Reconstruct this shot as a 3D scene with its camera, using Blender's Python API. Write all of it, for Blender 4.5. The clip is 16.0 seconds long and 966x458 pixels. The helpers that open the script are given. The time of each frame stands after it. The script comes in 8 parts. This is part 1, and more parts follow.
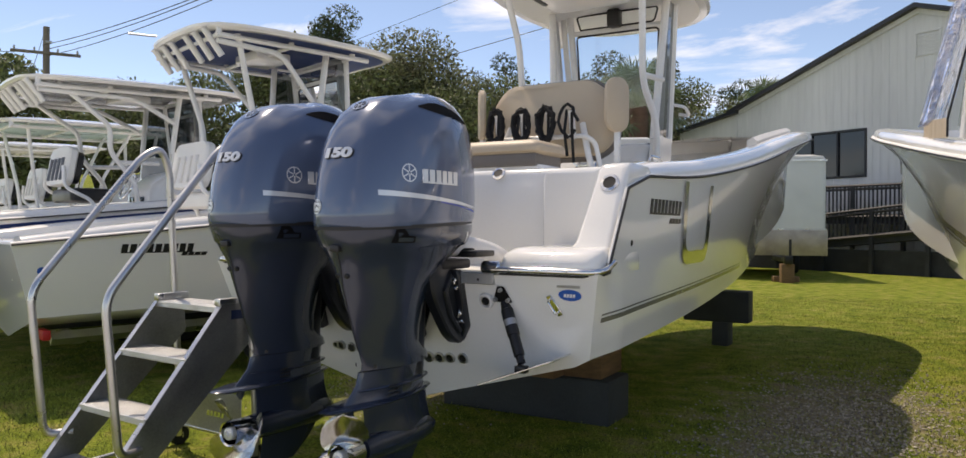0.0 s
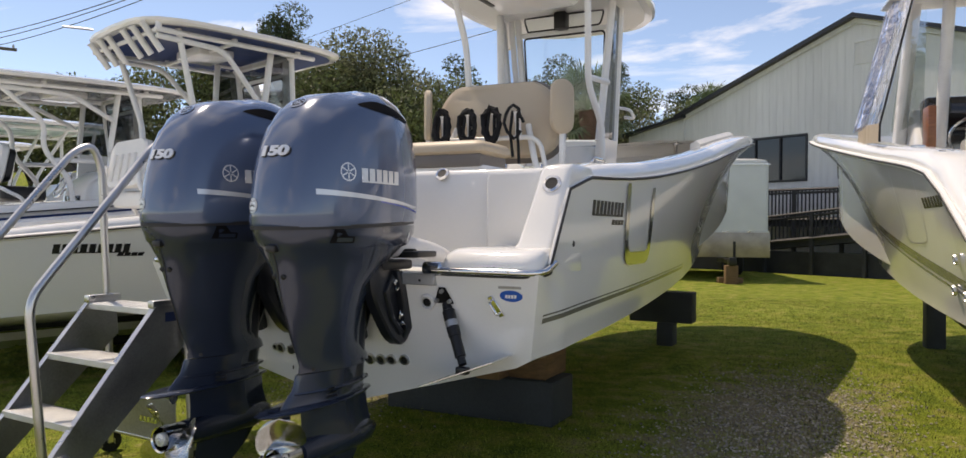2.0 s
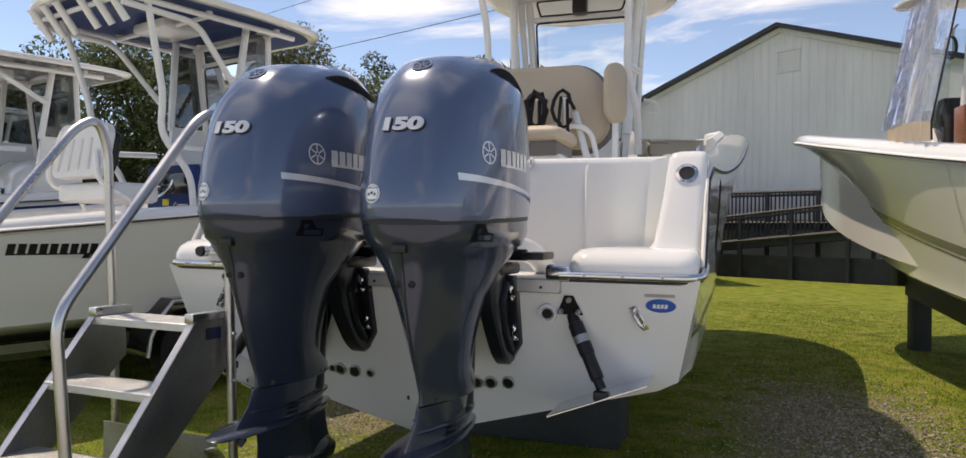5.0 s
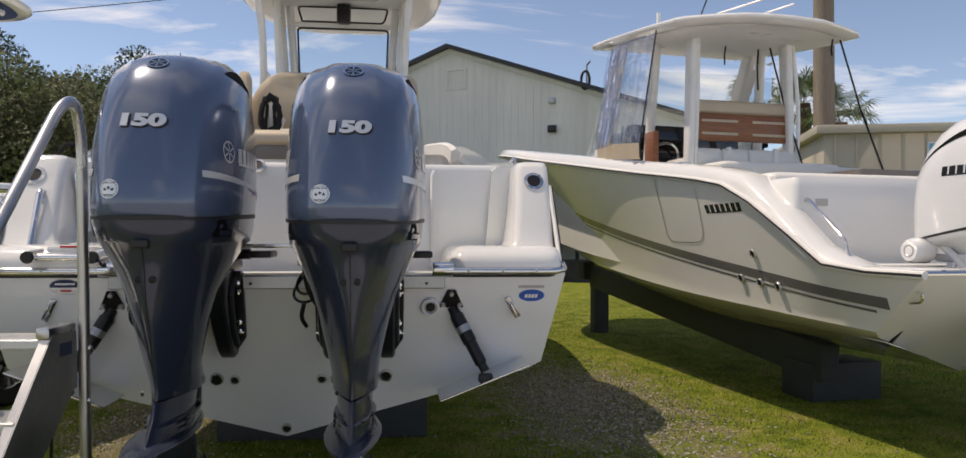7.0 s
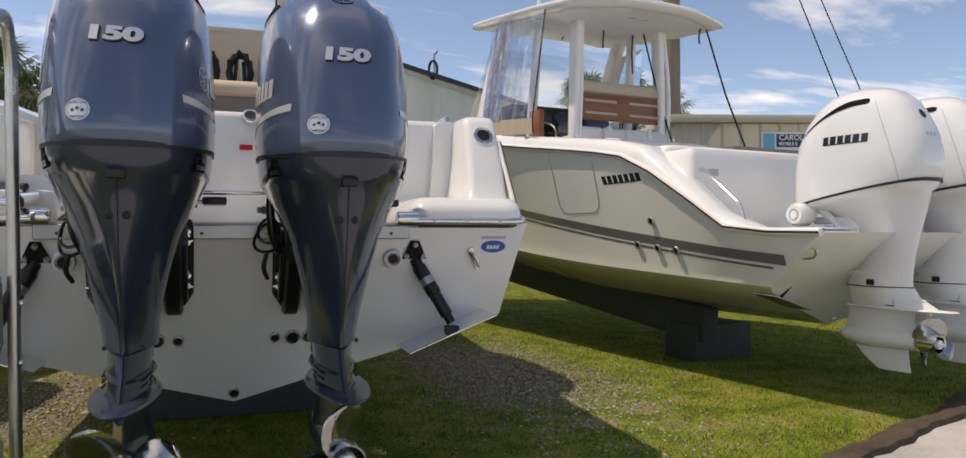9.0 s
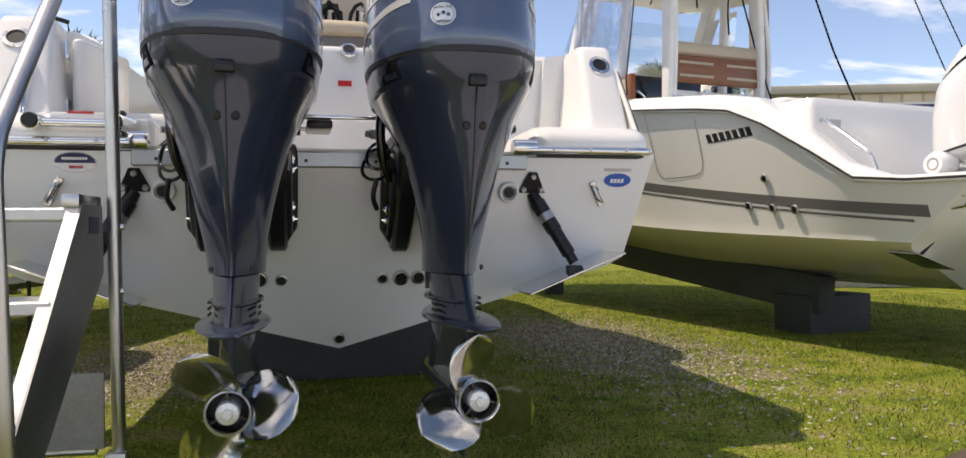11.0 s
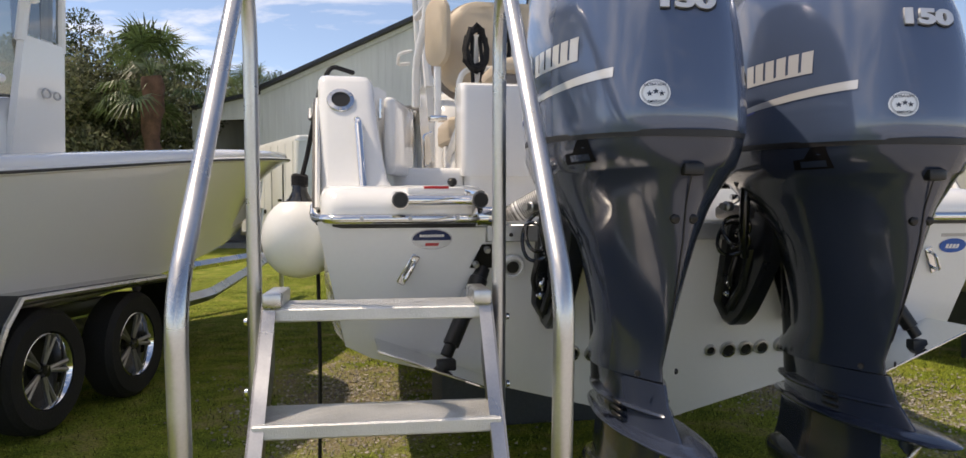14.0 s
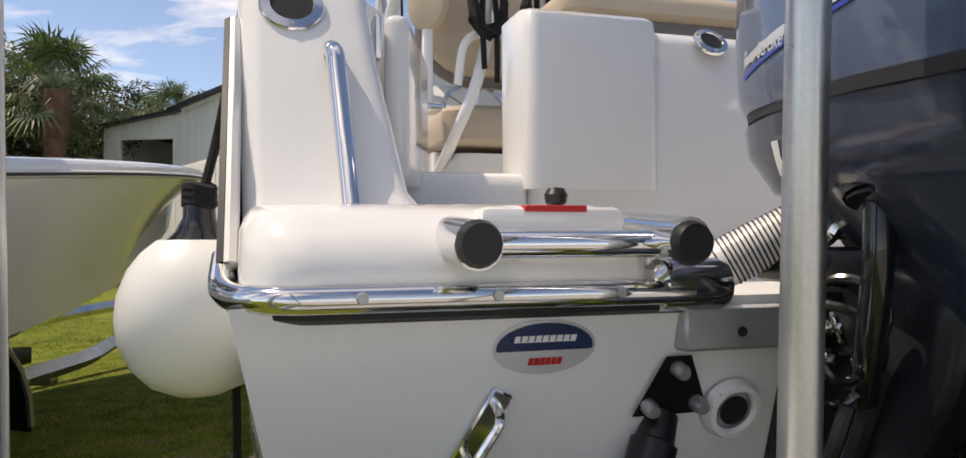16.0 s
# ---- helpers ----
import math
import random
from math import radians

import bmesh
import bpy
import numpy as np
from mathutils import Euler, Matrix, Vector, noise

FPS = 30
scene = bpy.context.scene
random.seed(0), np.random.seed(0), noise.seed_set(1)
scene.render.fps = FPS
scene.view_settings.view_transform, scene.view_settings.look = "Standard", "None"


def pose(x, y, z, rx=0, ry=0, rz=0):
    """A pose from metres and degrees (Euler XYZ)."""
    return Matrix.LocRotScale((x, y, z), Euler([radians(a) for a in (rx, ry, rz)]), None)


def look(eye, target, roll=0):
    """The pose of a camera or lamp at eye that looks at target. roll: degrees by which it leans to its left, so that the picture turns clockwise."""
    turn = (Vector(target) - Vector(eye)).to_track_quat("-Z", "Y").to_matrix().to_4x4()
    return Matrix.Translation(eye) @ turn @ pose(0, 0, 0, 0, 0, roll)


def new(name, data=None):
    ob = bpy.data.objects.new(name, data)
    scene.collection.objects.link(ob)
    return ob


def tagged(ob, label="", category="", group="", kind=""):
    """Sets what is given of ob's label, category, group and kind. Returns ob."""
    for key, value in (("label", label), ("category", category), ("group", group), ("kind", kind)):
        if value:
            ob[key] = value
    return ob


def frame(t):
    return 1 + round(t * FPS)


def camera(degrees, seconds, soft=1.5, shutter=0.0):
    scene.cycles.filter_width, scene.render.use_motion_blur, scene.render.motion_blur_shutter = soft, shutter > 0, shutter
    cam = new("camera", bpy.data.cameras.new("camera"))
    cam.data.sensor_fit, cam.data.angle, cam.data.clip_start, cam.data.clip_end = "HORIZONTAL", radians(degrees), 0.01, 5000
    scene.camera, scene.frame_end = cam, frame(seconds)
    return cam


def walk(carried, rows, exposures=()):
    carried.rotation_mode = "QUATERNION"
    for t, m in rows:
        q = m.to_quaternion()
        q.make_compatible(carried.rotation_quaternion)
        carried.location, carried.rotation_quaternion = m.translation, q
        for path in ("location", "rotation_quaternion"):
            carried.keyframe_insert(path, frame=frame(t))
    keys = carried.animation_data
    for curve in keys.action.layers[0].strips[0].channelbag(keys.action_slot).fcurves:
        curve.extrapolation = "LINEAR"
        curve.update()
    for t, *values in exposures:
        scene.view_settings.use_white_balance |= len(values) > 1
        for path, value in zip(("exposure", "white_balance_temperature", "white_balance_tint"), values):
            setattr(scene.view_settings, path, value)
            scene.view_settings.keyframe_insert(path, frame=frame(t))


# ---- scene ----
from mathutils.bvhtree import BVHTree

cam = camera(64.9, 16.0)
PATH = [
    (0, (2.5, -3.233, 1.334), (1.494, -1.504, 1.327), 0.3),
    (0.5, (2.518, -3.195, 1.346), (1.55, -1.445, 1.336), 0.5),
    (1, (2.514, -3.185, 1.336), (1.583, -1.415, 1.331), 0.7),
    (1.5, (2.514, -3.185, 1.343), (1.611, -1.401, 1.338), 0.7),
    (2, (2.532, -3.187, 1.329), (1.637, -1.399, 1.327), 0.5),
    (2.5, (2.486, -3.19, 1.319), (1.604, -1.395, 1.316), 0.5),
    (3, (2.286, -3.168, 1.314), (1.425, -1.362, 1.303), 1.0),
    (3.2, (2.202, -3.141, 1.318), (1.348, -1.333, 1.304), 1.1),
    (5.3, (1.31, -2.997, 1.281), (0.745, -1.079, 1.305), 0.5),
    (5.5, (1.253, -3.061, 1.269), (0.778, -1.119, 1.306), 0.3),
    (6, (1.018, -3.147, 1.275), (0.912, -1.15, 1.323), 0.3),
    (6.5, (0.732, -3.203, 1.293), (0.789, -1.204, 1.321), 0.7),
    (7, (0.494, -3.352, 1.26), (0.717, -1.365, 1.291), 0.2),
    (7.5, (0.236, -3.394, 1.255), (0.646, -1.436, 1.294), -0.1),
    (8, (-0.001, -3.381, 1.21), (0.578, -1.467, 1.23), 0.2),
    (8.2, (-0.052, -3.369, 1.197), (0.605, -1.481, 1.214), 0.0),
    (10.3, (-0.065, -2.829, 0.804), (0.556, -0.928, 0.827), -0.5),
    (10.5, (-0.101, -2.824, 0.793), (0.494, -0.915, 0.827), -0.7),
    (11, (-0.179, -2.816, 0.801), (0.312, -0.877, 0.819), -0.6),
    (11.5, (-0.232, -2.809, 0.817), (0.159, -0.848, 0.817), -0.8),
    (12, (-0.371, -2.881, 0.931), (-0.062, -0.905, 0.938), -0.7),
    (12.5, (-0.589, -2.989, 1.046), (-0.33, -1.006, 1.069), -0.3),
    (13, (-0.894, -2.968, 1.105), (-0.619, -0.987, 1.126), 0.1),
    (13.5, (-1.111, -2.769, 1.117), (-0.745, -0.803, 1.11), 0.2),
    (14, (-1.198, -2.445, 1.135), (-0.802, -0.485, 1.102), -0.3),
    (14.5, (-1.269, -2.106, 1.147), (-0.873, -0.146, 1.114), -0.6),
    (15, (-1.307, -1.692, 1.169), (-0.856, 0.256, 1.136), -0.4),
    (15.5, (-1.253, -1.254, 1.137), (-0.771, 0.688, 1.149), -0.5),
    (16, (-1.207, -0.873, 1.188), (-0.635, 1.043, 1.225), -0.3),
]
EXPOSURES = [(t, e + .14, 8150, 16) for t, e in ((0, -.05), (3, -.05), (5.5, -.08), (6.5, -.22), (8, -.43), (10.3, .16), (11.3, .22), (12.0, .14), (12.5, .0), (13.5, -.12), (14.2, .12), (14.8, .2), (15.4, .06), (16, -.08))]
walk(cam, [(t, look(eye, target, roll)) for t, eye, target, roll in PATH], EXPOSURES)


# ---------------------------------------------------------------- light
def build_world():
    w = bpy.data.worlds.new("sky")
    scene.world = w
    w.use_nodes = True
    nt = w.node_tree
    nt.nodes.clear()
    N, L = nt.nodes.new, nt.links.new
    out, bg, sky = N("ShaderNodeOutputWorld"), N("ShaderNodeBackground"), N("ShaderNodeTexSky")
    sky.sky_type, sky.sun_disc = "NISHITA", False
    sky.sun_elevation, sky.sun_rotation = SUN_ELEV, SUN_ROT
    sky.air_density, sky.dust_density, sky.ozone_density, sky.altitude = 0.8, 0.1, 2.6, 1000
    tc, sep = N("ShaderNodeTexCoord"), N("ShaderNodeSeparateXYZ")
    L(tc.outputs["Generated"], sep.inputs[0])
    up = N("ShaderNodeMath")
    up.operation = "MAXIMUM"
    L(sep.outputs["Z"], up.inputs[0])
    up.inputs[1].default_value = 0.0
    add = N("ShaderNodeMath")
    add.inputs[1].default_value = 0.16
    L(up.outputs[0], add.inputs[0])
    div = N("ShaderNodeVectorMath")
    div.operation = "DIVIDE"
    comb = N("ShaderNodeCombineXYZ")
    for k in range(3):
        L(add.outputs[0], comb.inputs[k])
    L(tc.outputs["Generated"], div.inputs[0])
    L(comb.outputs[0], div.inputs[1])
    mp = N("ShaderNodeMapping")
    mp.inputs["Rotation"].default_value = (0, 0, 0.5)
    mp.inputs["Scale"].default_value = (0.42, 0.9, 0.3)
    mp.inputs["Location"].default_value = (1.7, 0.4, 0)
    L(div.outputs[0], mp.inputs[0])
    n1 = N("ShaderNodeTexNoise")
    n1.inputs["Scale"].default_value, n1.inputs["Detail"].default_value = 1.9, 11
    n1.inputs["Roughness"].default_value, n1.inputs["Distortion"].default_value = 0.58, 0.5
    L(mp.outputs[0], n1.inputs["Vector"])
    ramp = N("ShaderNodeValToRGB")
    ramp.color_ramp.elements[0].position, ramp.color_ramp.elements[1].position = 0.515, 0.72
    L(n1.outputs[0], ramp.inputs[0])
    mix = N("ShaderNodeMix")
    mix.data_type = "RGBA"
    mix.inputs["B"].default_value = (7.3, 7.4, 7.6, 1)
    L(ramp.outputs[0], mix.inputs["Factor"])
    L(sky.outputs[0], mix.inputs["A"])
    L(mix.outputs["Result"], bg.inputs["Color"])
    bg.inputs["Strength"].default_value = SKY
    L(bg.outputs[0], out.inputs[0])
    lamp = bpy.data.lights.new("sun", "SUN")
    lamp.energy, lamp.angle, lamp.color = SUN, radians(0.55), (1.0, 0.955, 0.88)
    sun = new("sun", lamp)
    sun.matrix_world = look(tuple(40 * Vector(SUN_DIR)), (0, 0, 0))


SUN_DIR = Vector((-0.47, 0.20, 1.0)).normalized()
SUN_ELEV = math.asin(SUN_DIR.z)
SUN_ROT = math.atan2(SUN_DIR.x, SUN_DIR.y)
SUN, SKY = 3.55, 0.188
build_world()


# ---------------------------------------------------------------- materials
def mat(name, color, rough=0.5, metal=0.0, coat=0.0, var=0.06, scale=3.0, fine=70.0, bump=0.0, rvar=0.05, trans=0.0, alpha=1.0, spec=0.5, island=False, ior=1.45, stretch=None):
    m = bpy.data.materials.new(name)
    m.use_nodes = True
    nt = m.node_tree
    N, L = nt.nodes.new, nt.links.new
    b = nt.nodes["Principled BSDF"]
    tc = N("ShaderNodeTexCoord")
    src = tc.outputs["Object"]
    if stretch:
        mp = N("ShaderNodeMapping")
        mp.inputs["Scale"].default_value = stretch
        L(src, mp.inputs[0])
        src = mp.outputs[0]
    n1, n2 = N("ShaderNodeTexNoise"), N("ShaderNodeTexNoise")
    for n, s, d in ((n1, scale, 5), (n2, fine, 3)):
        n.inputs["Scale"].default_value, n.inputs["Detail"].default_value = s, d
        L(src, n.inputs["Vector"])
    mean = N("ShaderNodeMath")
    mean.operation = "MULTIPLY_ADD"
    L(n1.outputs[0], mean.inputs[0])
    mean.inputs[1].default_value = 0.65
    half = N("ShaderNodeMath")
    half.operation = "MULTIPLY"
    L(n2.outputs[0], half.inputs[0])
    half.inputs[1].default_value = 0.35
    L(half.outputs[0], mean.inputs[2])
    last = mean.outputs[0]
    if island:
        geo = N("ShaderNodeNewGeometry")
        a = N("ShaderNodeMath")
        a.operation = "MULTIPLY_ADD"
        L(geo.outputs["Random Per Island"], a.inputs[0])
        a.inputs[1].default_value = 0.5
        c = N("ShaderNodeMath")
        c.operation = "MULTIPLY"
        L(last, c.inputs[0])
        c.inputs[1].default_value = 0.5
        L(c.outputs[0], a.inputs[2])
        last = a.outputs[0]
    ramp = N("ShaderNodeValToRGB")
    c = Vector(color[:3])
    lo, hi = c * (1 - 2.2 * var), c * (1 + 1.6 * var)
    e = ramp.color_ramp.elements
    e[0].position, e[1].position = 0.3, 0.7
    e[0].color, e[1].color = (*lo, 1), (*[min(v, 0.95) for v in hi], 1)
    L(last, ramp.inputs[0])
    L(ramp.outputs[0], b.inputs["Base Color"])
    rr = N("ShaderNodeMapRange")
    rr.inputs["From Min"].default_value, rr.inputs["From Max"].default_value = 0.3, 0.7
    rr.inputs["To Min"].default_value, rr.inputs["To Max"].default_value = max(0.01, rough - rvar), rough + rvar
    L(n1.outputs[0], rr.inputs[0])
    L(rr.outputs[0], b.inputs["Roughness"])
    b.inputs["Metallic"].default_value = metal
    b.inputs["Coat Weight"].default_value = coat
    b.inputs["Coat Roughness"].default_value = 0.04
    b.inputs["Transmission Weight"].default_value = trans
    b.inputs["Alpha"].default_value = alpha
    b.inputs["Specular IOR Level"].default_value = spec
    b.inputs["IOR"].default_value = ior
    if bump:
        bp = N("ShaderNodeBump")
        bp.inputs["Strength"].default_value, bp.inputs["Distance"].default_value = min(1.0, bump), 0.01
        L(n2.outputs[0], bp.inputs["Height"])
        L(bp.outputs[0], b.inputs["Normal"])
    return m


INTAKE = mat("matt_black_intake", (0.004, 0.004, 0.005), 0.75, spec=0.15)
GEL = mat("white_gelcoat", (0.80, 0.80, 0.785), 0.13, coat=0.6, var=0.012, scale=1.2, rvar=0.03)
GEL_IN = mat("white_nonskid_gelcoat", (0.76, 0.76, 0.74), 0.32, var=0.02, fine=220, bump=0.15)
GEL_CREAM = mat("off_white_gelcoat", (0.77, 0.765, 0.72), 0.14, coat=0.6, var=0.015, scale=1.2, rvar=0.03)
NAVY = mat("navy_gelcoat", (0.018, 0.045, 0.15), 0.45, spec=0.12, var=0.08)
SEAFOAM = mat("seafoam_underside", (0.42, 0.58, 0.55), 0.3, var=0.04)
GREYDECK2 = mat("pale_grey_underside", (0.55, 0.55, 0.54), 0.35, var=0.03)
GREYDECK = mat("grey_underside", (0.14, 0.15, 0.17), 0.25, coat=0.3, var=0.05)
POWDER = mat("white_powder_coat", (0.80, 0.80, 0.79), 0.28, var=0.012, coat=0.3)
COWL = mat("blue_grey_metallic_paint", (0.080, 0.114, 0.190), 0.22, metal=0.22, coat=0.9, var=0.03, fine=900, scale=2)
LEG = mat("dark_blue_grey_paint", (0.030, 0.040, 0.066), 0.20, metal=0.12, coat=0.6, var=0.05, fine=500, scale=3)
ENGW = mat("white_engine_paint", (0.74, 0.75, 0.765), 0.20, coat=0.7, var=0.02)
BRACKET = mat("satin_black_bracket", (0.012, 0.0135, 0.018), 0.30, var=0.15, coat=0.15)
ASPHALT = mat("worn_grey_pavement", (0.45, 0.435, 0.41), 0.9, var=0.16, scale=1.6, fine=55, bump=0.5)
SOIL = mat("cut_turf_soil", (0.075, 0.055, 0.035), 0.95, var=0.3, scale=9, fine=60, bump=0.6)
BLACK = mat("black_plastic", (0.012, 0.012, 0.013), 0.38, var=0.15, bump=0.05)
BLACKG = mat("black_gloss", (0.01, 0.011, 0.013), 0.12, coat=0.5, var=0.1)
RUBBER = mat("tyre_rubber", (0.016, 0.016, 0.017), 0.75, var=0.2, bump=0.2)
ROPE = mat("black_braided_rope", (0.01, 0.01, 0.012), 0.8, var=0.3, fine=400, bump=0.5)
STEEL = mat("polished_stainless", (0.72, 0.72, 0.72), 0.09, metal=1.0, var=0.03, rvar=0.04)
CHROME = mat("chrome", (0.80, 0.80, 0.80), 0.05, metal=1.0, var=0.02, rvar=0.02)
ALU = mat("brushed_aluminium", (0.60, 0.60, 0.60), 0.33, metal=1.0, var=0.06, scale=6, fine=160, rvar=0.1, bump=0.04)
ALUD = mat("weathered_aluminium_sheet", (0.36, 0.36, 0.36), 0.42, metal=0.9, var=0.12, scale=5, fine=90, rvar=0.1)
TREAD = mat("ribbed_aluminium_tread", (0.66, 0.66, 0.65), 0.45, metal=0.7, var=0.08, scale=9, fine=260, bump=0.25)
GREYTRIM = mat("grey_anodised_trim", (0.42, 0.43, 0.44), 0.35, metal=0.7, var=0.05)
SILVER = mat("silver_lettering", (0.72, 0.73, 0.74), 0.25, metal=0.4, var=0.02)
DARKLET = mat("dark_chrome_lettering", (0.05, 0.05, 0.055), 0.2, metal=0.6, var=0.1)
BLUELINE = mat("blue_pinstripe", (0.03, 0.06, 0.35), 0.3, var=0.04)
BEIGE = mat("beige_vinyl", (0.52, 0.43, 0.32), 0.45, var=0.04, fine=300, bump=0.15)
GREYVINYL = mat("grey_brown_vinyl", (0.17, 0.15, 0.135), 0.45, var=0.05, fine=300, bump=0.15)
WHITEVINYL = mat("white_vinyl", (0.76, 0.75, 0.72), 0.4, var=0.03, fine=300, bump=0.1)
BLUESTICK = mat("blue_sticker", (0.012, 0.10, 0.42), 0.3, var=0.04)
REDSTICK = mat("red_sticker", (0.55, 0.02, 0.025), 0.4, var=0.04)
YELSTICK = mat("yellow_sticker", (0.75, 0.62, 0.03), 0.4, var=0.04)
WHITESTICK = mat("white_sticker", (0.78, 0.78, 0.78), 0.4, var=0.03)
NAVYSTICK = mat("navy_sticker", (0.02, 0.035, 0.10), 0.3, var=0.06)
SKYSIGN = mat("light_blue_sign", (0.10, 0.42, 0.62), 0.4, var=0.04)
STRIPE = mat("grey_hull_stripe", (0.15, 0.145, 0.14), 0.2, coat=0.4, var=0.05)
GASKET = mat("dark_seam", (0.02, 0.02, 0.022), 0.5, var=0.1)
TEAK = mat("teak", (0.27, 0.095, 0.035), 0.35, var=0.2, scale=5, fine=30, coat=0.2, stretch=(1, 1, 9))
WOODBLK = mat("timber_block", (0.20, 0.115, 0.055), 0.75, var=0.2, scale=5, fine=40, bump=0.3, stretch=(2, 1, 8))
BLOCK = mat("grey_painted_block", (0.042, 0.048, 0.053), 0.7, var=0.15, scale=4, bump=0.25)
CONC = mat("concrete_block", (0.30, 0.30, 0.29), 0.9, var=0.15, fine=60, bump=0.4)
WALLMETAL = mat("white_corrugated_steel", (0.66, 0.67, 0.66), 0.42, var=0.07, scale=0.7, fine=6, stretch=(1, 1, 0.12), metal=0.0)
TRIMBLACK = mat("black_metal_trim", (0.015, 0.017, 0.022), 0.35, var=0.1)
FENCE = mat("dark_timber_rail", (0.035, 0.037, 0.040), 0.7, var=0.2, bump=0.2)
TANWALL = mat("tan_steel_wall", (0.47, 0.43, 0.35), 0.5, var=0.06, scale=0.8, stretch=(1, 1, 0.15))
TRAILERW = mat("white_trailer_skin", (0.66, 0.66, 0.63), 0.35, var=0.05, scale=1.5)
DIAMOND = mat("aluminium_stone_guard", (0.42, 0.36, 0.29), 0.38, metal=0.6, var=0.15, fine=120, bump=0.3)
POLEWOOD = mat("weathered_pole", (0.23, 0.19, 0.15), 0.85, var=0.18, scale=3, fine=30, stretch=(3, 3, 0.3), bump=0.3)
WIRE = mat("black_cable", (0.012, 0.012, 0.013), 0.6, var=0.1)
BARK = mat("tree_bark", (0.10, 0.075, 0.055), 0.9, var=0.25, fine=30, bump=0.6)
PALMBARK = mat("palm_bark", (0.16, 0.085, 0.06), 0.9, var=0.3, fine=40, bump=0.7)
def leafy(m, share=0.35):
    """Lets light through thin leaves."""
    nt = m.node_tree
    b, out = nt.nodes["Principled BSDF"], nt.nodes["Material Output"]
    tr, mx = nt.nodes.new("ShaderNodeBsdfTranslucent"), nt.nodes.new("ShaderNodeMixShader")
    nt.links.new(b.inputs["Base Color"].links[0].from_socket, tr.inputs["Color"])
    mx.inputs[0].default_value = share
    nt.links.new(b.outputs[0], mx.inputs[1])
    nt.links.new(tr.outputs[0], mx.inputs[2])
    nt.links.new(mx.outputs[0], out.inputs["Surface"])
    return m


LEAF = leafy(mat("oak_leaf", (0.115, 0.145, 0.055), 0.55, var=0.30, scale=0.7, island=True))
LEAF2 = leafy(mat("olive_leaf", (0.165, 0.18, 0.095), 0.55, var=0.30, scale=0.7, island=True))
NEEDLE = leafy(mat("pine_needle", (0.048, 0.075, 0.032), 0.6, var=0.30, scale=0.9, island=True))
PALMLEAF = leafy(mat("palm_leaf", (0.10, 0.15, 0.06), 0.45, var=0.25, scale=1.5, island=True))
BLADE = leafy(mat("grass_blade", (0.235, 0.285, 0.050), 0.6, var=0.42, scale=0.6, fine=7, island=True))
STONE = mat("gravel_stone", (0.33, 0.30, 0.26), 0.85, var=0.25, island=True, bump=0.2)
HOSE = mat("white_ribbed_hose", (0.72, 0.72, 0.72), 0.35, var=0.03)
HOSEB = mat("black_hose_rib", (0.02, 0.02, 0.02), 0.5, var=0.1)
FENDER = mat("white_vinyl_buoy", (0.78, 0.78, 0.76), 0.3, var=0.02, coat=0.2)
SCREEN = mat("dark_display", (0.01, 0.011, 0.014), 0.08, coat=0.5, var=0.05)
ACRYL = mat("smoked_acrylic", (0.02, 0.022, 0.025), 0.1, coat=0.3, var=0.05)


def glass(name, tint, amount, rough=0.02, ripple=0.0):
    """Thin clear sheet: mostly see-through, with a gloss that grows at grazing angles."""
    m = bpy.data.materials.new(name)
    m.use_nodes = True
    nt = m.node_tree
    nt.nodes.clear()
    N, L = nt.nodes.new, nt.links.new
    out, mix, tr, gl, fr = N("ShaderNodeOutputMaterial"), N("ShaderNodeMixShader"), N("ShaderNodeBsdfTransparent"), N("ShaderNodeBsdfGlossy"), N("ShaderNodeFresnel")
    tr.inputs[0].default_value = (*tint, 1)
    gl.inputs["Roughness"].default_value = rough
    gl.inputs["Color"].default_value = (0.95, 0.95, 0.97, 1)
    fr.inputs["IOR"].default_value = 1.45
    k = N("ShaderNodeMath")
    k.inputs[1].default_value = amount
    L(fr.outputs[0], k.inputs[0])
    L(k.outputs[0], mix.inputs[0])
    L(tr.outputs[0], mix.inputs[1])
    L(gl.outputs[0], mix.inputs[2])
    if ripple:
        tc, n, bp = N("ShaderNodeTexCoord"), N("ShaderNodeTexNoise"), N("ShaderNodeBump")
        n.inputs["Scale"].default_value = 9
        bp.inputs["Strength"].default_value, bp.inputs["Distance"].default_value = ripple, 0.02
        L(tc.outputs["Object"], n.inputs["Vector"])
        L(n.outputs[0], bp.inputs["Height"])
        for s in (gl, fr):
            L(bp.outputs[0], s.inputs["Normal"])
    L(mix.outputs[0], out.inputs[0])
    return m


CLEAR = glass("clear_windscreen", (0.86, 0.90, 0.90), 0.03)
SMOKED = glass("tinted_glass", (0.22, 0.25, 0.27), 0.06)
VINYL = glass("clear_vinyl_curtain", (0.80, 0.82, 0.86), 0.10, 0.12, 0.9)


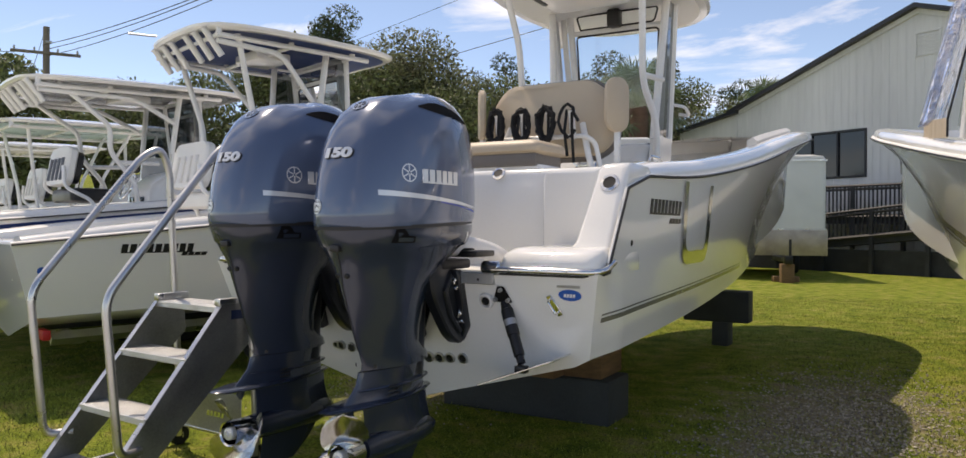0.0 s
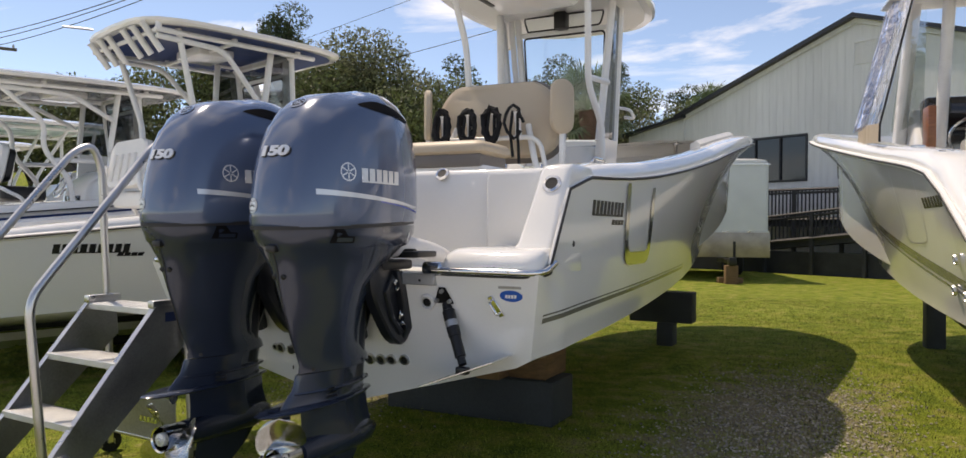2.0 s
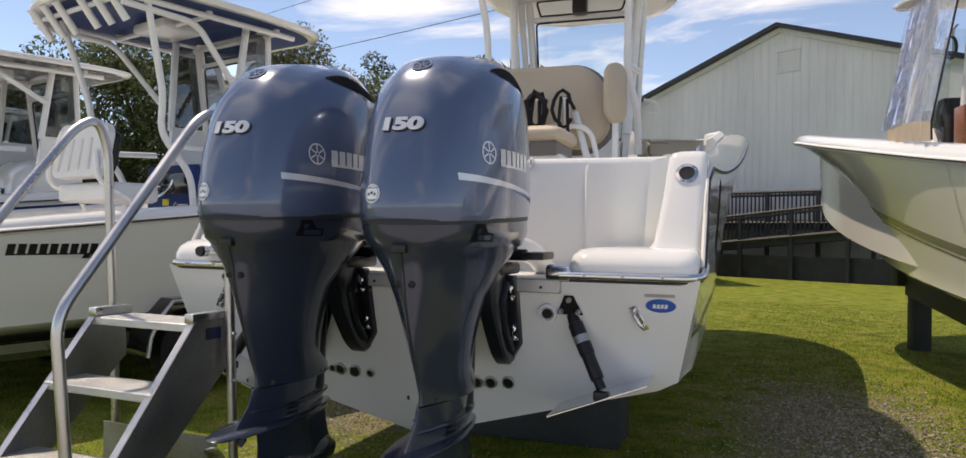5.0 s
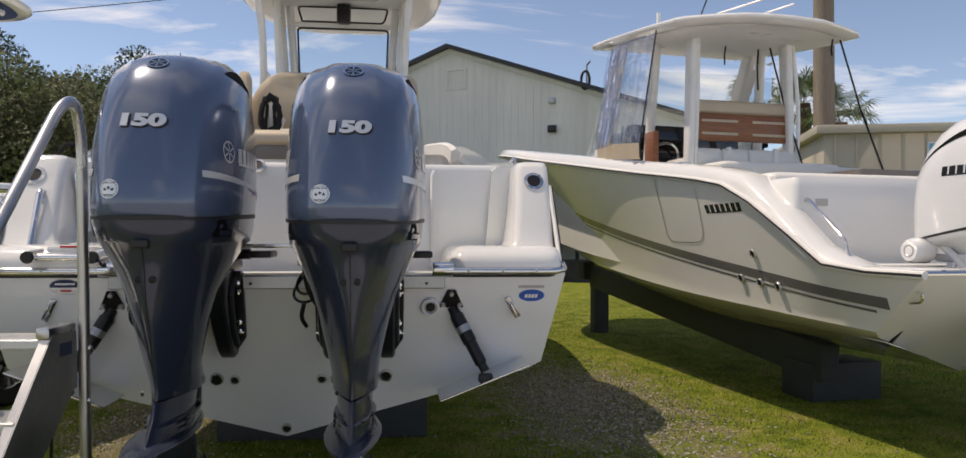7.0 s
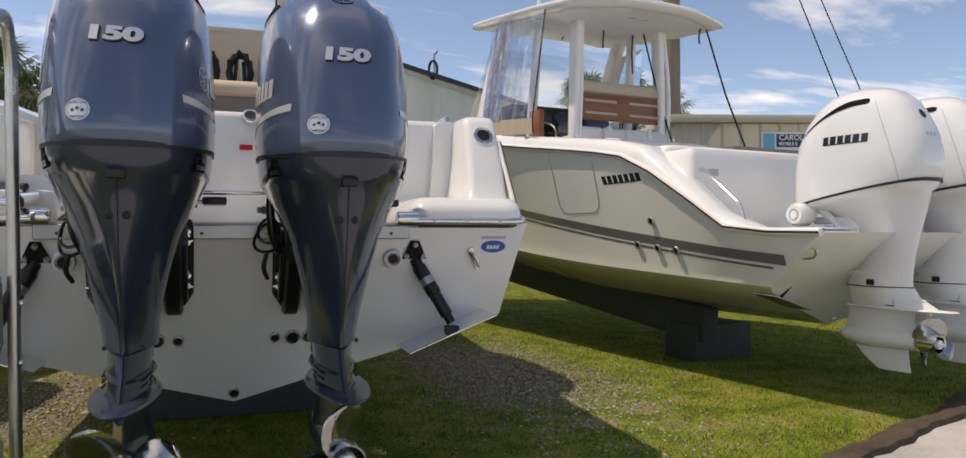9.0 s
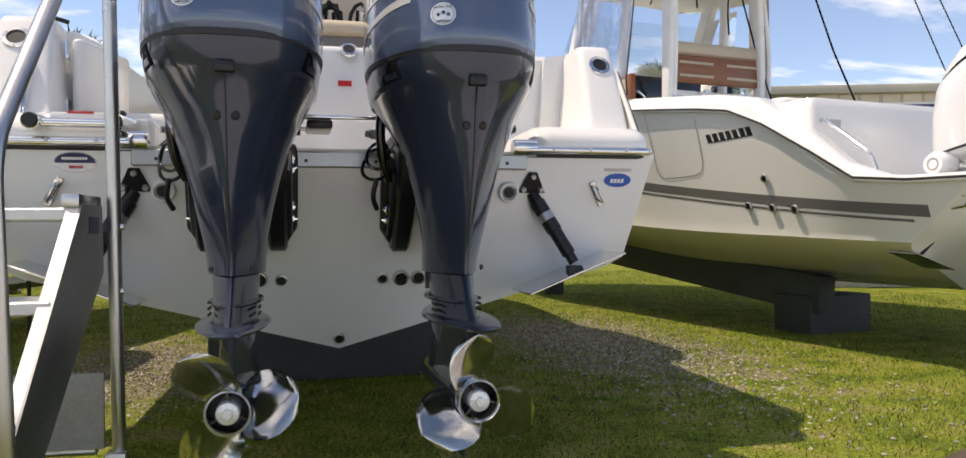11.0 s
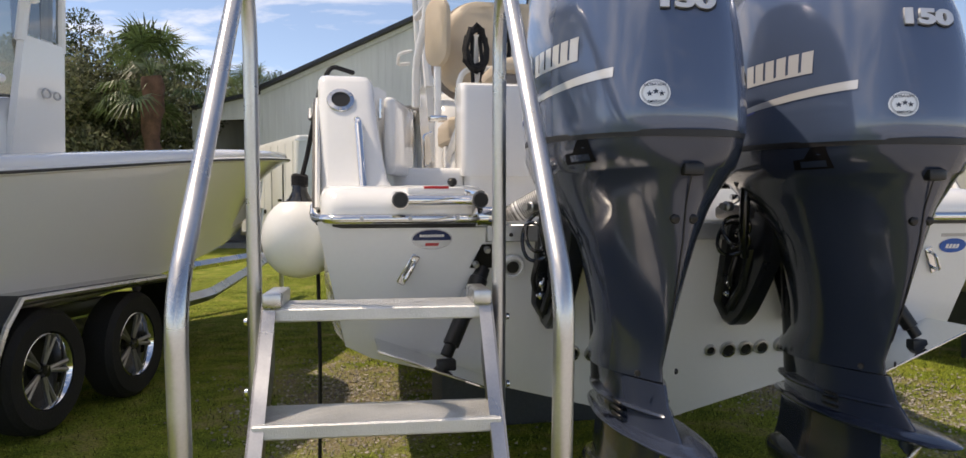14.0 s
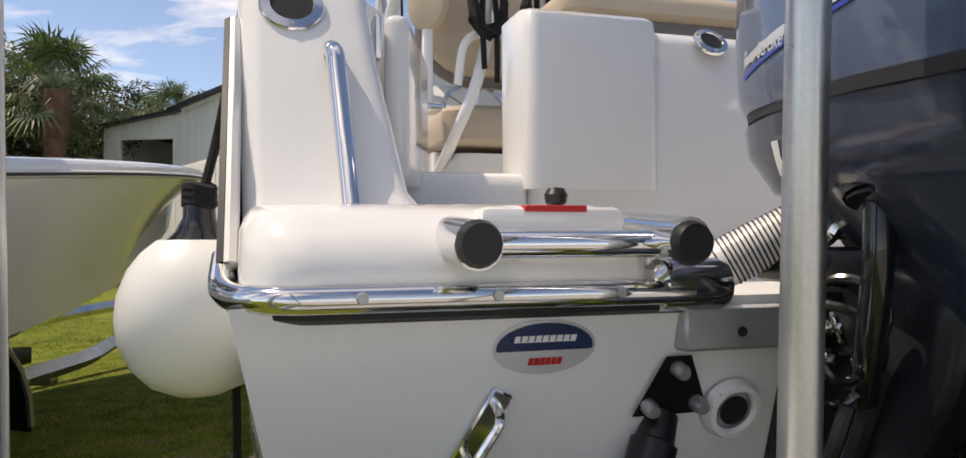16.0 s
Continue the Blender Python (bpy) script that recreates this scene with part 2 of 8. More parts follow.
def ground_material():
    m = bpy.data.materials.new("mown_grass_ground")
    m.use_nodes = True
    nt = m.node_tree
    N, L = nt.nodes.new, nt.links.new
    b = nt.nodes["Principled BSDF"]
    tc = N("ShaderNodeTexCoord")

    def noise_(scale, detail, rough=0.6):
        n = N("ShaderNodeTexNoise")
        n.inputs["Scale"].default_value, n.inputs["Detail"].default_value, n.inputs["Roughness"].default_value = scale, detail, rough
        L(tc.outputs["Object"], n.inputs["Vector"])
        return n.outputs[0]

    def ramp_(src, *stops):
        r = N("ShaderNodeValToRGB")
        while len(r.color_ramp.elements) < len(stops):
            r.color_ramp.elements.new(0.5)
        for e, (p, c) in zip(r.color_ramp.elements, stops):
            e.position, e.color = p, (*c, 1)
        L(src, r.inputs[0])
        return r.outputs[0]

    def mix_(f, a, c):
        x = N("ShaderNodeMix")
        x.data_type = "RGBA"
        L(f, x.inputs["Factor"])
        L(a, x.inputs["A"])
        L(c, x.inputs["B"])
        return x.outputs["Result"]
    big, mid, small = noise_(0.35, 5), noise_(3.5, 6), noise_(55, 4, 0.7)
    green = ramp_(mid, (0.32, (0.105, 0.160, 0.016)), (0.50, (0.23, 0.28, 0.034)), (0.68, (0.38, 0.335, 0.10)))
    dark = ramp_(small, (0.32, (0.16, 0.17, 0.14)), (0.60, (1.2, 1.2, 1.15)))
    mul = N("ShaderNodeMix")
    mul.data_type, mul.blend_type = "RGBA", "MULTIPLY"
    mul.inputs["Factor"].default_value = 0.9
    L(green, mul.inputs["A"])
    L(dark, mul.inputs["B"])
    dry = ramp_(small, (0.3, (0.13, 0.11, 0.06)), (0.7, (0.38, 0.33, 0.22)))
    # worn ground: a wandering strip beside the boat, and scattered thin spots
    sep = N("ShaderNodeSeparateXYZ")
    L(tc.outputs["Object"], sep.inputs[0])

    def gauss(out, centre, width):
        s, q, e = N("ShaderNodeMath"), N("ShaderNodeMath"), N("ShaderNodeMath")
        s.operation, q.operation, e.operation = "SUBTRACT", "MULTIPLY", "MULTIPLY"
        L(out, s.inputs[0])
        s.inputs[1].default_value = centre
        L(s.outputs[0], q.inputs[0])
        L(s.outputs[0], q.inputs[1])
        L(q.outputs[0], e.inputs[0])
        e.inputs[1].default_value = -1.0 / (width * width)
        x = N("ShaderNodeMath")
        x.operation = "EXPONENT"
        L(e.outputs[0], x.inputs[0])
        return x.outputs[0]

    def prod(a, c):
        x = N("ShaderNodeMath")
        x.operation = "MULTIPLY"
        L(a, x.inputs[0])
        L(c, x.inputs[1])
        return x.outputs[0]
    worn = prod(gauss(sep.outputs["X"], 1.95, 0.8), gauss(sep.outputs["Y"], 2.6, 1.9))
    worn2 = prod(gauss(sep.outputs["X"], -1.1, 0.6), gauss(sep.outputs["Y"], 2.2, 1.6))
    tot = N("ShaderNodeMath")
    tot.operation = "ADD"
    L(worn, tot.inputs[0])
    L(worn2, tot.inputs[1])
    w2 = N("ShaderNodeMath")
    w2.operation = "MULTIPLY_ADD"
    L(tot.outputs[0], w2.inputs[0])
    w2.inputs[1].default_value = 0.42
    L(mid, w2.inputs[2])
    wm = ramp_(w2.outputs[0], (0.62, (0, 0, 0)), (0.86, (1, 1, 1)))
    L(mix_(wm, mul.outputs["Result"], dry), b.inputs["Base Color"])
    b.inputs["Roughness"].default_value = 0.9
    b.inputs["Specular IOR Level"].default_value = 0.15
    bp = N("ShaderNodeBump")
    bp.inputs["Strength"].default_value, bp.inputs["Distance"].default_value = 0.9, 0.03
    L(small, bp.inputs["Height"])
    L(bp.outputs[0], b.inputs["Normal"])
    return m


GROUND = ground_material()


# ---------------------------------------------------------------- mesh helpers
def smooth(*pts):
    """A smooth curve through (x, y) pairs that does not overshoot."""
    xs, ys = [float(p[0]) for p in pts], [float(p[1]) for p in pts]
    h = [b - a for a, b in zip(xs, xs[1:])]
    d = [(b - a) / k for a, b, k in zip(ys, ys[1:], h)]
    m = [d[0]] + [0 if a * b <= 0 else 2 * a * b / (a + b) for a, b in zip(d, d[1:])] + [d[-1]]

    def f(x):
        if x <= xs[0]:
            return ys[0]
        if x >= xs[-1]:
            return ys[-1]
        i = max(k for k in range(len(xs) - 1) if xs[k] <= x)
        s = (x - xs[i]) / h[i]
        return (ys[i] * (1 + 2 * s) * (1 - s) ** 2 + m[i] * h[i] * s * (1 - s) ** 2 + ys[i + 1] * s * s * (3 - 2 * s) + m[i + 1] * h[i] * s * s * (s - 1))
    return f


def thing(name, m, label, category, group="", kind=""):
    ob = new(name)
    ob.matrix_basis = m
    ob.empty_display_size = 0.1
    return tagged(ob, label, category, group, kind)


def part(name, bm, material, parent=None, label="", flat=False, angle=38):
    me = bpy.data.meshes.new(name)
    if isinstance(bm, bmesh.types.BMesh):
        bmesh.ops.recalc_face_normals(bm, faces=bm.faces[:])
        bm.to_mesh(me)
        bm.free()
    else:
        me.from_pydata(*bm)
    me.materials.append(material)
    if not flat:
        me.polygons.foreach_set("use_smooth", [True] * len(me.polygons))
        me.set_sharp_from_angle(angle=radians(angle))
    ob = new(name, me)
    if parent:
        ob.parent = parent
    if label:
        ob["label"] = label
    return ob


def loft(rings, closed=True, cap=True, bm=None):
    bm = bm or bmesh.new()
    vs = [[bm.verts.new(p) for p in r] for r in rings]
    n = len(vs[0])
    for a, b in zip(vs, vs[1:]):
        for i in range(n if closed else n - 1):
            j = (i + 1) % n
            try:
                bm.faces.new((a[i], a[j], b[j], b[i]))
            except ValueError:
                pass
    if cap and closed:
        for r in (vs[0], vs[-1]):
            try:
                bm.faces.new(r)
            except ValueError:
                pass
    return bm


def weld(bm, d=1e-4):
    bmesh.ops.remove_doubles(bm, verts=bm.verts[:], dist=d)
    return bm


def rrect(x0, x1, y0, y1, r, z, n=5):
    """A rounded rectangle at height z."""
    r = max(1e-4, min(r, (x1 - x0) / 2 - 1e-4, (y1 - y0) / 2 - 1e-4))
    pts = []
    for cx, cy, a in ((x1 - r, y1 - r, 0), (x0 + r, y1 - r, 90), (x0 + r, y0 + r, 180), (x1 - r, y0 + r, 270)):
        for k in range(n):
            t = radians(a + 90 * k / (n - 1))
            pts.append(Vector((cx + r * math.cos(t), cy + r * math.sin(t), z)))
    return pts


def box(x0, x1, y0, y1, z0, z1, bevel=0.006, seg=2, bm=None, m=None):
    mine = bmesh.new()
    bmesh.ops.create_cube(mine, size=1)
    for v in mine.verts:
        v.co = Vector(((x0 + x1) / 2 + v.co.x * (x1 - x0), (y0 + y1) / 2 + v.co.y * (y1 - y0), (z0 + z1) / 2 + v.co.z * (z1 - z0)))
    if bevel:
        bmesh.ops.bevel(mine, geom=mine.edges[:], offset=bevel, segments=seg, affect="EDGES", profile=0.5)
    if m is not None:
        mine.transform(m)
    return join(bm, mine) if bm else mine


def join(a, b):
    me = bpy.data.meshes.new("tmp")
    b.to_mesh(me)
    b.free()
    a.from_mesh(me)
    bpy.data.meshes.remove(me)
    return a


def fillet(pts, r, n=6):
    """The polyline with its corners rounded."""
    pts = [Vector(p) for p in pts]
    out = [pts[0]]
    for a, b, c in zip(pts, pts[1:], pts[2:]):
        u, v = (a - b), (c - b)
        k = min(r, u.length * 0.49, v.length * 0.49)
        p, q = b + u.normalized() * k, b + v.normalized() * k
        for i in range(n + 1):
            t = i / n
            out.append(p * (1 - t) ** 2 + b * 2 * t * (1 - t) + q * t * t)
    return out + [pts[-1]]


def tube(pts, r, seg=10, bm=None, cap=True, closed=False, flat=1.0):
    """A pipe along the points; r a number or one number a point."""
    pts = [Vector(p) for p in pts]
    rs = r if isinstance(r, (list, tuple)) else [r] * len(pts)
    bm = bm or bmesh.new()
    n = len(pts)
    t0 = (pts[1] - pts[0]).normalized()
    up = Vector((0, 0, 1)) if abs(t0.z) < 0.9 else Vector((1, 0, 0))
    nrm = (up - t0 * up.dot(t0)).normalized()
    rings = []
    for i, p in enumerate(pts):
        a = pts[i - 1] if i or closed else p
        c = pts[(i + 1) % n] if i < n - 1 or closed else p
        t = (c - a).normalized()
        nrm = (nrm - t * nrm.dot(t)).normalized()
        bi = t.cross(nrm)
        rings.append([p + (nrm * math.cos(2 * math.pi * k / seg) * flat + bi * math.sin(2 * math.pi * k / seg)) * rs[i] for k in range(seg)])
    if closed:
        rings.append(rings[0])
    loft(rings, True, cap and not closed, bm)
    return weld(bm) if closed else bm


def lathe(profile, seg=24, m=None, bm=None, cap=True):
    """Turned about the local z axis: pairs of radius and height."""
    rings = [[Vector((r * math.cos(2 * math.pi * k / seg), r * math.sin(2 * math.pi * k / seg), z)) for k in range(seg)] for r, z in profile]
    mine = loft(rings, True, cap)
    if m is not None:
        mine.transform(m)
    return join(bm, mine) if bm else mine


def along(a, b):
    """The pose at a whose z axis points to b."""
    d = Vector(b) - Vector(a)
    return Matrix.Translation(a) @ d.to_track_quat("Z", "Y").to_matrix().to_4x4()


def bvh_of(ob):
    me = ob.data
    return BVHTree.FromPolygons([v.co for v in me.vertices], [p.vertices[:] for p in me.polygons])


def press(bm, m, tree, lift=0.002):
    """Lays a flat drawing in the xy plane of pose m on the surface that lies behind it (towards its -z)."""
    way = -(m.to_3x3() @ Vector((0, 0, 1)))
    missed = []
    for v in bm.verts:
        p = m @ v.co
        hit = tree.ray_cast(p - way * 0.3, way, 2.0)
        if hit[0] is not None:
            nn = hit[1] if hit[1].dot(way) < 0 else -hit[1]
            v.co = hit[0] + nn * (lift + v.co.z)
        else:
            missed.append(v)
    bmesh.ops.delete(bm, geom=missed, context="VERTS")
    return bm


def quad_grid(x0, x1, y0, y1, nx, ny, slant=0.0, bm=None):
    bm = bm or bmesh.new()
    g = [[bm.verts.new((x0 + (x1 - x0) * i / nx + slant * (y0 + (y1 - y0) * j / ny), y0 + (y1 - y0) * j / ny, 0)) for i in range(nx + 1)] for j in range(ny + 1)]
    for j in range(ny):
        for i in range(nx):
            bm.faces.new((g[j][i], g[j][i + 1], g[j + 1][i + 1], g[j + 1][i]))
    return bm


def disc(rx, ry, rings=3, seg=28, inner=0.0, bm=None, cx=0.0, cy=0.0):
    bm = bm or bmesh.new()
    rr = [[bm.verts.new((cx + rx * (inner + (1 - inner) * k / rings) * math.cos(2 * math.pi * i / seg), cy + ry * (inner + (1 - inner) * k / rings) * math.sin(2 * math.pi * i / seg), 0)) for i in range(seg)] for k in range(0 if inner else 1, rings + 1)]
    if not inner:
        c = bm.verts.new((cx, cy, 0))
        for i in range(seg):
            bm.faces.new((c, rr[0][i], rr[0][(i + 1) % seg]))
    for a, b in zip(rr, rr[1:]):
        for i in range(seg):
            bm.faces.new((a[i], b[i], b[(i + 1) % seg], a[(i + 1) % seg]))
    return bm


def letters(text, height, depth=0.0, bold=0.0, slant=0.0):
    """The outline of a word in the built-in font, centred, in the xy plane."""
    cu = bpy.data.curves.new("word", "FONT")
    cu.body, cu.size, cu.extrude, cu.offset, cu.shear = text, height * 1.38, depth, bold, slant
    cu.align_x, cu.align_y = "CENTER", "CENTER"
    ob = bpy.data.objects.new("word", cu)
    scene.collection.objects.link(ob)
    me = bpy.data.meshes.new_from_object(ob.evaluated_get(bpy.context.evaluated_depsgraph_get()))
    bm = bmesh.new()
    bm.from_mesh(me)
    bpy.data.objects.remove(ob)
    bpy.data.curves.remove(cu)
    bpy.data.meshes.remove(me)
    return bm


def word_bars(n, width, height, gap=0.25, slant=0.18):
    """A name drawn as one plain row of slanted bars on a thin base line."""
    bm = bmesh.new()
    w = width / n
    xs = []
    for i in range(n):
        xs += [(-width / 2 + i * w, True), (-width / 2 + (i + .5 - .5 * gap) * w, True), (-width / 2 + (i + 1 - gap) * w, False)]
    ys = [-.5 * height, -.36 * height, .07 * height, .5 * height]
    cols = [[bm.verts.new((x + slant * y, y, 0)) for y in ys] for x, _ in xs]
    for k in range(len(xs) - 1):
        for j in range(3 if xs[k][1] else 1):
            bm.faces.new((cols[k][j], cols[k + 1][j], cols[k + 1][j + 1], cols[k][j + 1]))
    return bm


def facing(p, normal, up=(0, 0, 1)):
    """The pose at p whose z axis is the normal and whose y axis is as upright as can be."""
    z = Vector(normal).normalized()
    x = Vector(up).cross(z).normalized()
    y = z.cross(x)
    m = Matrix((x, y, z)).transposed().to_4x4()
    m.translation = p
    return m


# ---------------------------------------------------------------- boats: shared builders
def side_points(sp, y, n=10):
    """One side of a hull section, from the keel up to the sheer."""
    kz, cx, cz, sx, sz, fl = (sp[k](y) for k in ("kz", "cx", "cz", "sx", "sz", "fl"))
    pts = [(cx * u, kz + (cz - 0.025 - kz) * u) for u in (0, 0.3, 0.6, 0.93)]
    pts += [(cx, cz - 0.004)] + [(cx + (sx - cx) * t ** fl, cz + (sz - cz) * t) for t in (k / n for k in range(n + 1))]
    fade = max(0.0, 1 - y / 1.3)
    return [Vector((x, y + sp["rake"] * (1.0 - z) * fade, z)) for x, z in pts]


def spaced(L, n=34):
    return [L * (1 - (1 - k / n) ** 1.35) for k in range(n + 1)]


def hull(bt, sp, material, bottom=None, dense=()):
    """The shell in two meshes: topsides with bottom, and the transom."""
    ys = sorted(set([round(y, 4) for y in spaced(sp["L"])] + list(dense)))
    rings = []
    for y in ys:
        s = side_points(sp, y)
        rings.append([Vector((-p.x, p.y, p.z)) for p in reversed(s[1:])] + s)
    shell = part("hull", weld(loft(rings, False, False), 0.0015), material, bt)
    t = bmesh.new()
    t.faces.new([t.verts.new(p) for p in rings[0]])
    tr = part("transom", t, material, bt, flat=True)
    return shell, tr


def sheer_line(sp, out=0.0, dz=0.0, y0=0.0, side=1, n=40):
    return [Vector((side * max(0.0, sp["sx"](y) + out), y + (sp["rake"] * (1.0 - sp["sz"](y)) * max(0.0, 1 - y / 1.3)), sp["sz"](y) + dz)) for y in [y0 + (sp["L"] - y0) * (1 - (1 - k / n) ** 1.5) for k in range(n + 1)]]


def gunwale(bt, sp, rise, width, floor, y0, material):
    """Cap rail and inner liner on both sides, met at the bow."""
    for side in (1, -1):
        rings = []
        for k in range(37):
            y = y0 + (sp["L"] - y0) * (1 - (1 - k / 36) ** 1.5)
            sx, z = sp["sx"](y), sp["sz"](y)
            r = rise(y)
            w = min(width, sx * 0.9)
            pts = [(sx - 0.006, z), (sx - 0.008, z + 0.4 * r), (sx - 0.03, z + 0.85 * r), (sx - 0.06, z + r), (sx - 0.5 * w, z + r + 0.008), (sx - w + 0.03, z + r), (sx - w, z + 0.7 * r), (sx - w - 0.005, z - 0.03), (max(0, sx - w - 0.05), min(z - .05, max(floor, sp["cz"](y) + .10)))]
            rings.append([Vector((side * max(0, x), y, zz)) for x, zz in pts])
        g = loft(rings, False, False)
        g.faces.new([g.verts.new(p) for p in rings[0]])
        part("gunwale", weld(g, 0.002), material, bt)


def rub_rail(bt, sp, y0=0.0, r=0.022, insert=True, extra=()):
    for side in (1, -1):
        path = [Vector((side * p[0], p[1], p[2])) for p in extra] + sheer_line(sp, 0.002, 0.0, y0, side)
        part("rub_rail", tube(path, r, 8), WHITEVINYL if insert else GREYTRIM, bt, "moulded rub rail along the sheer")
        if insert:
            path = [Vector((side * p[0] * 1.003, p[1] - 0.012, p[2])) for p in extra] + sheer_line(sp, r * .85, 0.0, y0, side)
            part("rub_insert", tube(path, 0.009, 6), GASKET, bt)


def cockpit_floor(bt, sp, z, y0, y1, material=None):
    rings = []
    for k in range(13):
        y = y0 + (y1 - y0) * k / 12
        x = max(0.02, min(sp["cx"](y) - 0.02, sp["sx"](y) - 0.2))
        zz = max(z, sp["cz"](y) + 0.03)
        rings.append([Vector((-x, y, zz)), Vector((x, y, zz))])
    part("cockpit_floor", loft(rings, False, False), material or GEL_IN, bt, flat=True)


def superloop(hx, y0, y1, z, e=3.2, n=44, front=1.0):
    """A rounded plan outline; front narrows the forward end."""
    pts = []
    cy, hy = (y0 + y1) / 2, (y1 - y0) / 2
    for k in range(n):
        t = 2 * math.pi * k / n
        c, s = math.cos(t), math.sin(t)
        x = hx * math.copysign(abs(c) ** (2 / e), c)
        y = hy * math.copysign(abs(s) ** (2 / e), s)
        f = 1 + (front - 1) * max(0, y / hy) ** 1.5
        pts.append(Vector((x * f, cy + y, z)))
    return pts


def hardtop(bt, hx, y0, y1, z, under, crown=0.05, front=0.82, tilt=0.0, thick=0.085, e=3.2):
    def lift(ring):
        return [Vector((p.x, p.y, p.z + tilt * (p.y - y0) - 0.05 * (p.x / hx) ** 2)) for p in ring]
    rings = [lift(superloop(hx - a, y0 + a, y1 - a, z + b, e, front=front)) for a, b in ((0.10, 0.0), (0.03, 0.002), (0.004, 0.025), (0.0, 0.05), (0.012, thick - 0.012), (0.05, thick), (0.25, thick + crown * 0.7), (0.55, thick + crown))]
    mid = Vector((0, (y0 + y1) / 2, 0))
    rings.append([Vector((p.x * .02, mid.y + (p.y - mid.y) * .02, p.z + .004)) for p in rings[-1]])
    roof = part("roof", loft(rings, True, False), GEL, bt, "white moulded hardtop")
    u = [lift(superloop(hx - a, y0 + a, y1 - a, z + b, e, front=front)) for a, b in ((0.098, -0.004), (0.16, -0.007), (0.5, -0.010))]
    u.append([Vector((p.x * .02, mid.y + (p.y - mid.y) * .02, z - .01 + tilt * (mid.y - y0))) for p in u[-1]])
    part("underside", loft(u, True, False), under, roof, "painted underside of the hardtop")
    return roof


def curved_plate(rows, thick, material, name, bt, label=""):
    """A plate through rows of points, thickened sideways in x."""
    front = [[Vector(p) for p in r] for r in rows]
    rings = []
    for r in front:
        rings.append(r + [Vector((p.x - thick, p.y, p.z)) for p in reversed(r)])
    return part(name, loft(rings), material, bt, label)


def console(bt, yc, zf, zd, ztop, w, pane=CLEAR, body=GEL, dash=True, y_len=0.85, sill=0.32):
    """Steering console with its sides swept up to carry the hardtop, framed panes between them."""
    z1 = zd - 0.16
    rings = []
    for z, hw, a, b, r in ((zf, w, yc, yc + y_len, 0.1), (zf + 0.3, w, yc, yc + y_len, 0.1), (z1 - 0.1, w - 0.01, yc + 0.03, yc + y_len - 0.05, 0.1), (z1, w - 0.02, yc + 0.06, yc + y_len - 0.08, 0.1), (zd, w - 0.03, yc + 0.28, yc + y_len - 0.14, 0.09), (zd + 0.02, w - 0.06, yc + 0.31, yc + y_len - 0.17, 0.07)):
        rings.append(rrect(-hw, hw, a, b, r, z))
    con = part("console", loft(rings), body, bt, "white moulded steering console")
    if dash:
        d = box(-w * 0.72, w * 0.72, 0, 0.03, 0, 0.24, 0.01, m=Matrix.Translation((0, yc + 0.10, z1 + 0.015)) @ pose(0, 0, 0, -52))
        part("display", d, SCREEN, con, "dark chartplotter display")
        sw = box(-w * 0.5, w * 0.5, -0.012, 0.012, -0.07, 0.07, 0.006, m=Matrix.Translation((0, yc + 0.015, z1 - 0.22)))
        part("switch_panel", sw, BLACKG, con, "black switch panel")
        part("steering_wheel", tube([Vector((0.17 * math.cos(a), 0.17 * math.sin(a), 0)) for a in (2 * math.pi * k / 28 for k in range(28))], 0.014, 8, closed=True, bm=None), STEEL, con, "stainless steering wheel").matrix_basis = Matrix.Translation((-0.12, yc - 0.06, z1 - 0.02)) @ pose(0, 0, 0, 62)
        sp = bmesh.new()
        for k in range(5):
            a = 2 * math.pi * k / 5
            tube([Vector((0, 0, -0.02)), Vector((0.165 * math.cos(a), 0.165 * math.sin(a), 0))], 0.006, 6, sp)
        part("wheel_spokes", sp, STEEL, con).matrix_basis = Matrix.Translation((-0.12, yc - 0.06, z1 - 0.02)) @ pose(0, 0, 0, 62)
    h = ztop - z1
    for s in (1, -1):
        x = s * w

        def row(t, bulge=0.0):
            a = yc + 0.18 + 0.16 * t
            b = yc + 0.74 - 0.16 * t
            xx = x + s * (0.015 + 0.12 * t - bulge)
            return [Vector((xx, a + (b - a) * k / 4, z1 - 0.35 + (h + 0.35) * t)) for k in range(5)]
        curved_plate([row(t) for t in (0, sill * .4, sill * .8, sill)], s * 0.05, GEL, "console_wing", bt, "white upswept console side")
        fr = bmesh.new()
        for k0, k1, wd in ((0, 0, 0.035), (4, 4, 0.03)):
            tube([row(t)[k0] - Vector((s * 0.025, 0, 0)) for t in (sill - .02, 0.6, 0.8, 1.0)], wd, 8, fr)
        tube([row(1.0)[0] - Vector((s * 0.025, 0, 0)), row(1.0)[4] - Vector((s * 0.025, 0, 0))], 0.03, 8, fr)
        part("window_frame", fr, POWDER, bt, "white side window frame")
        g = loft([[p - Vector((s * 0.025, 0, 0)) for p in row(t)] for t in (sill + .01, 0.65, 0.8, 0.97)], False, False)
        part("side_window", g, SMOKED, bt, "tinted side window pane").visible_shadow = False
    # front pane with its frame
    yw = yc + 0.66
    fr = bmesh.new()
    xw0, xw1 = w - 0.06, w + 0.03
    tube([(-xw0, yw, zd - 0.05), (-xw1, yw - 0.1, ztop)], 0.035, 8, fr)
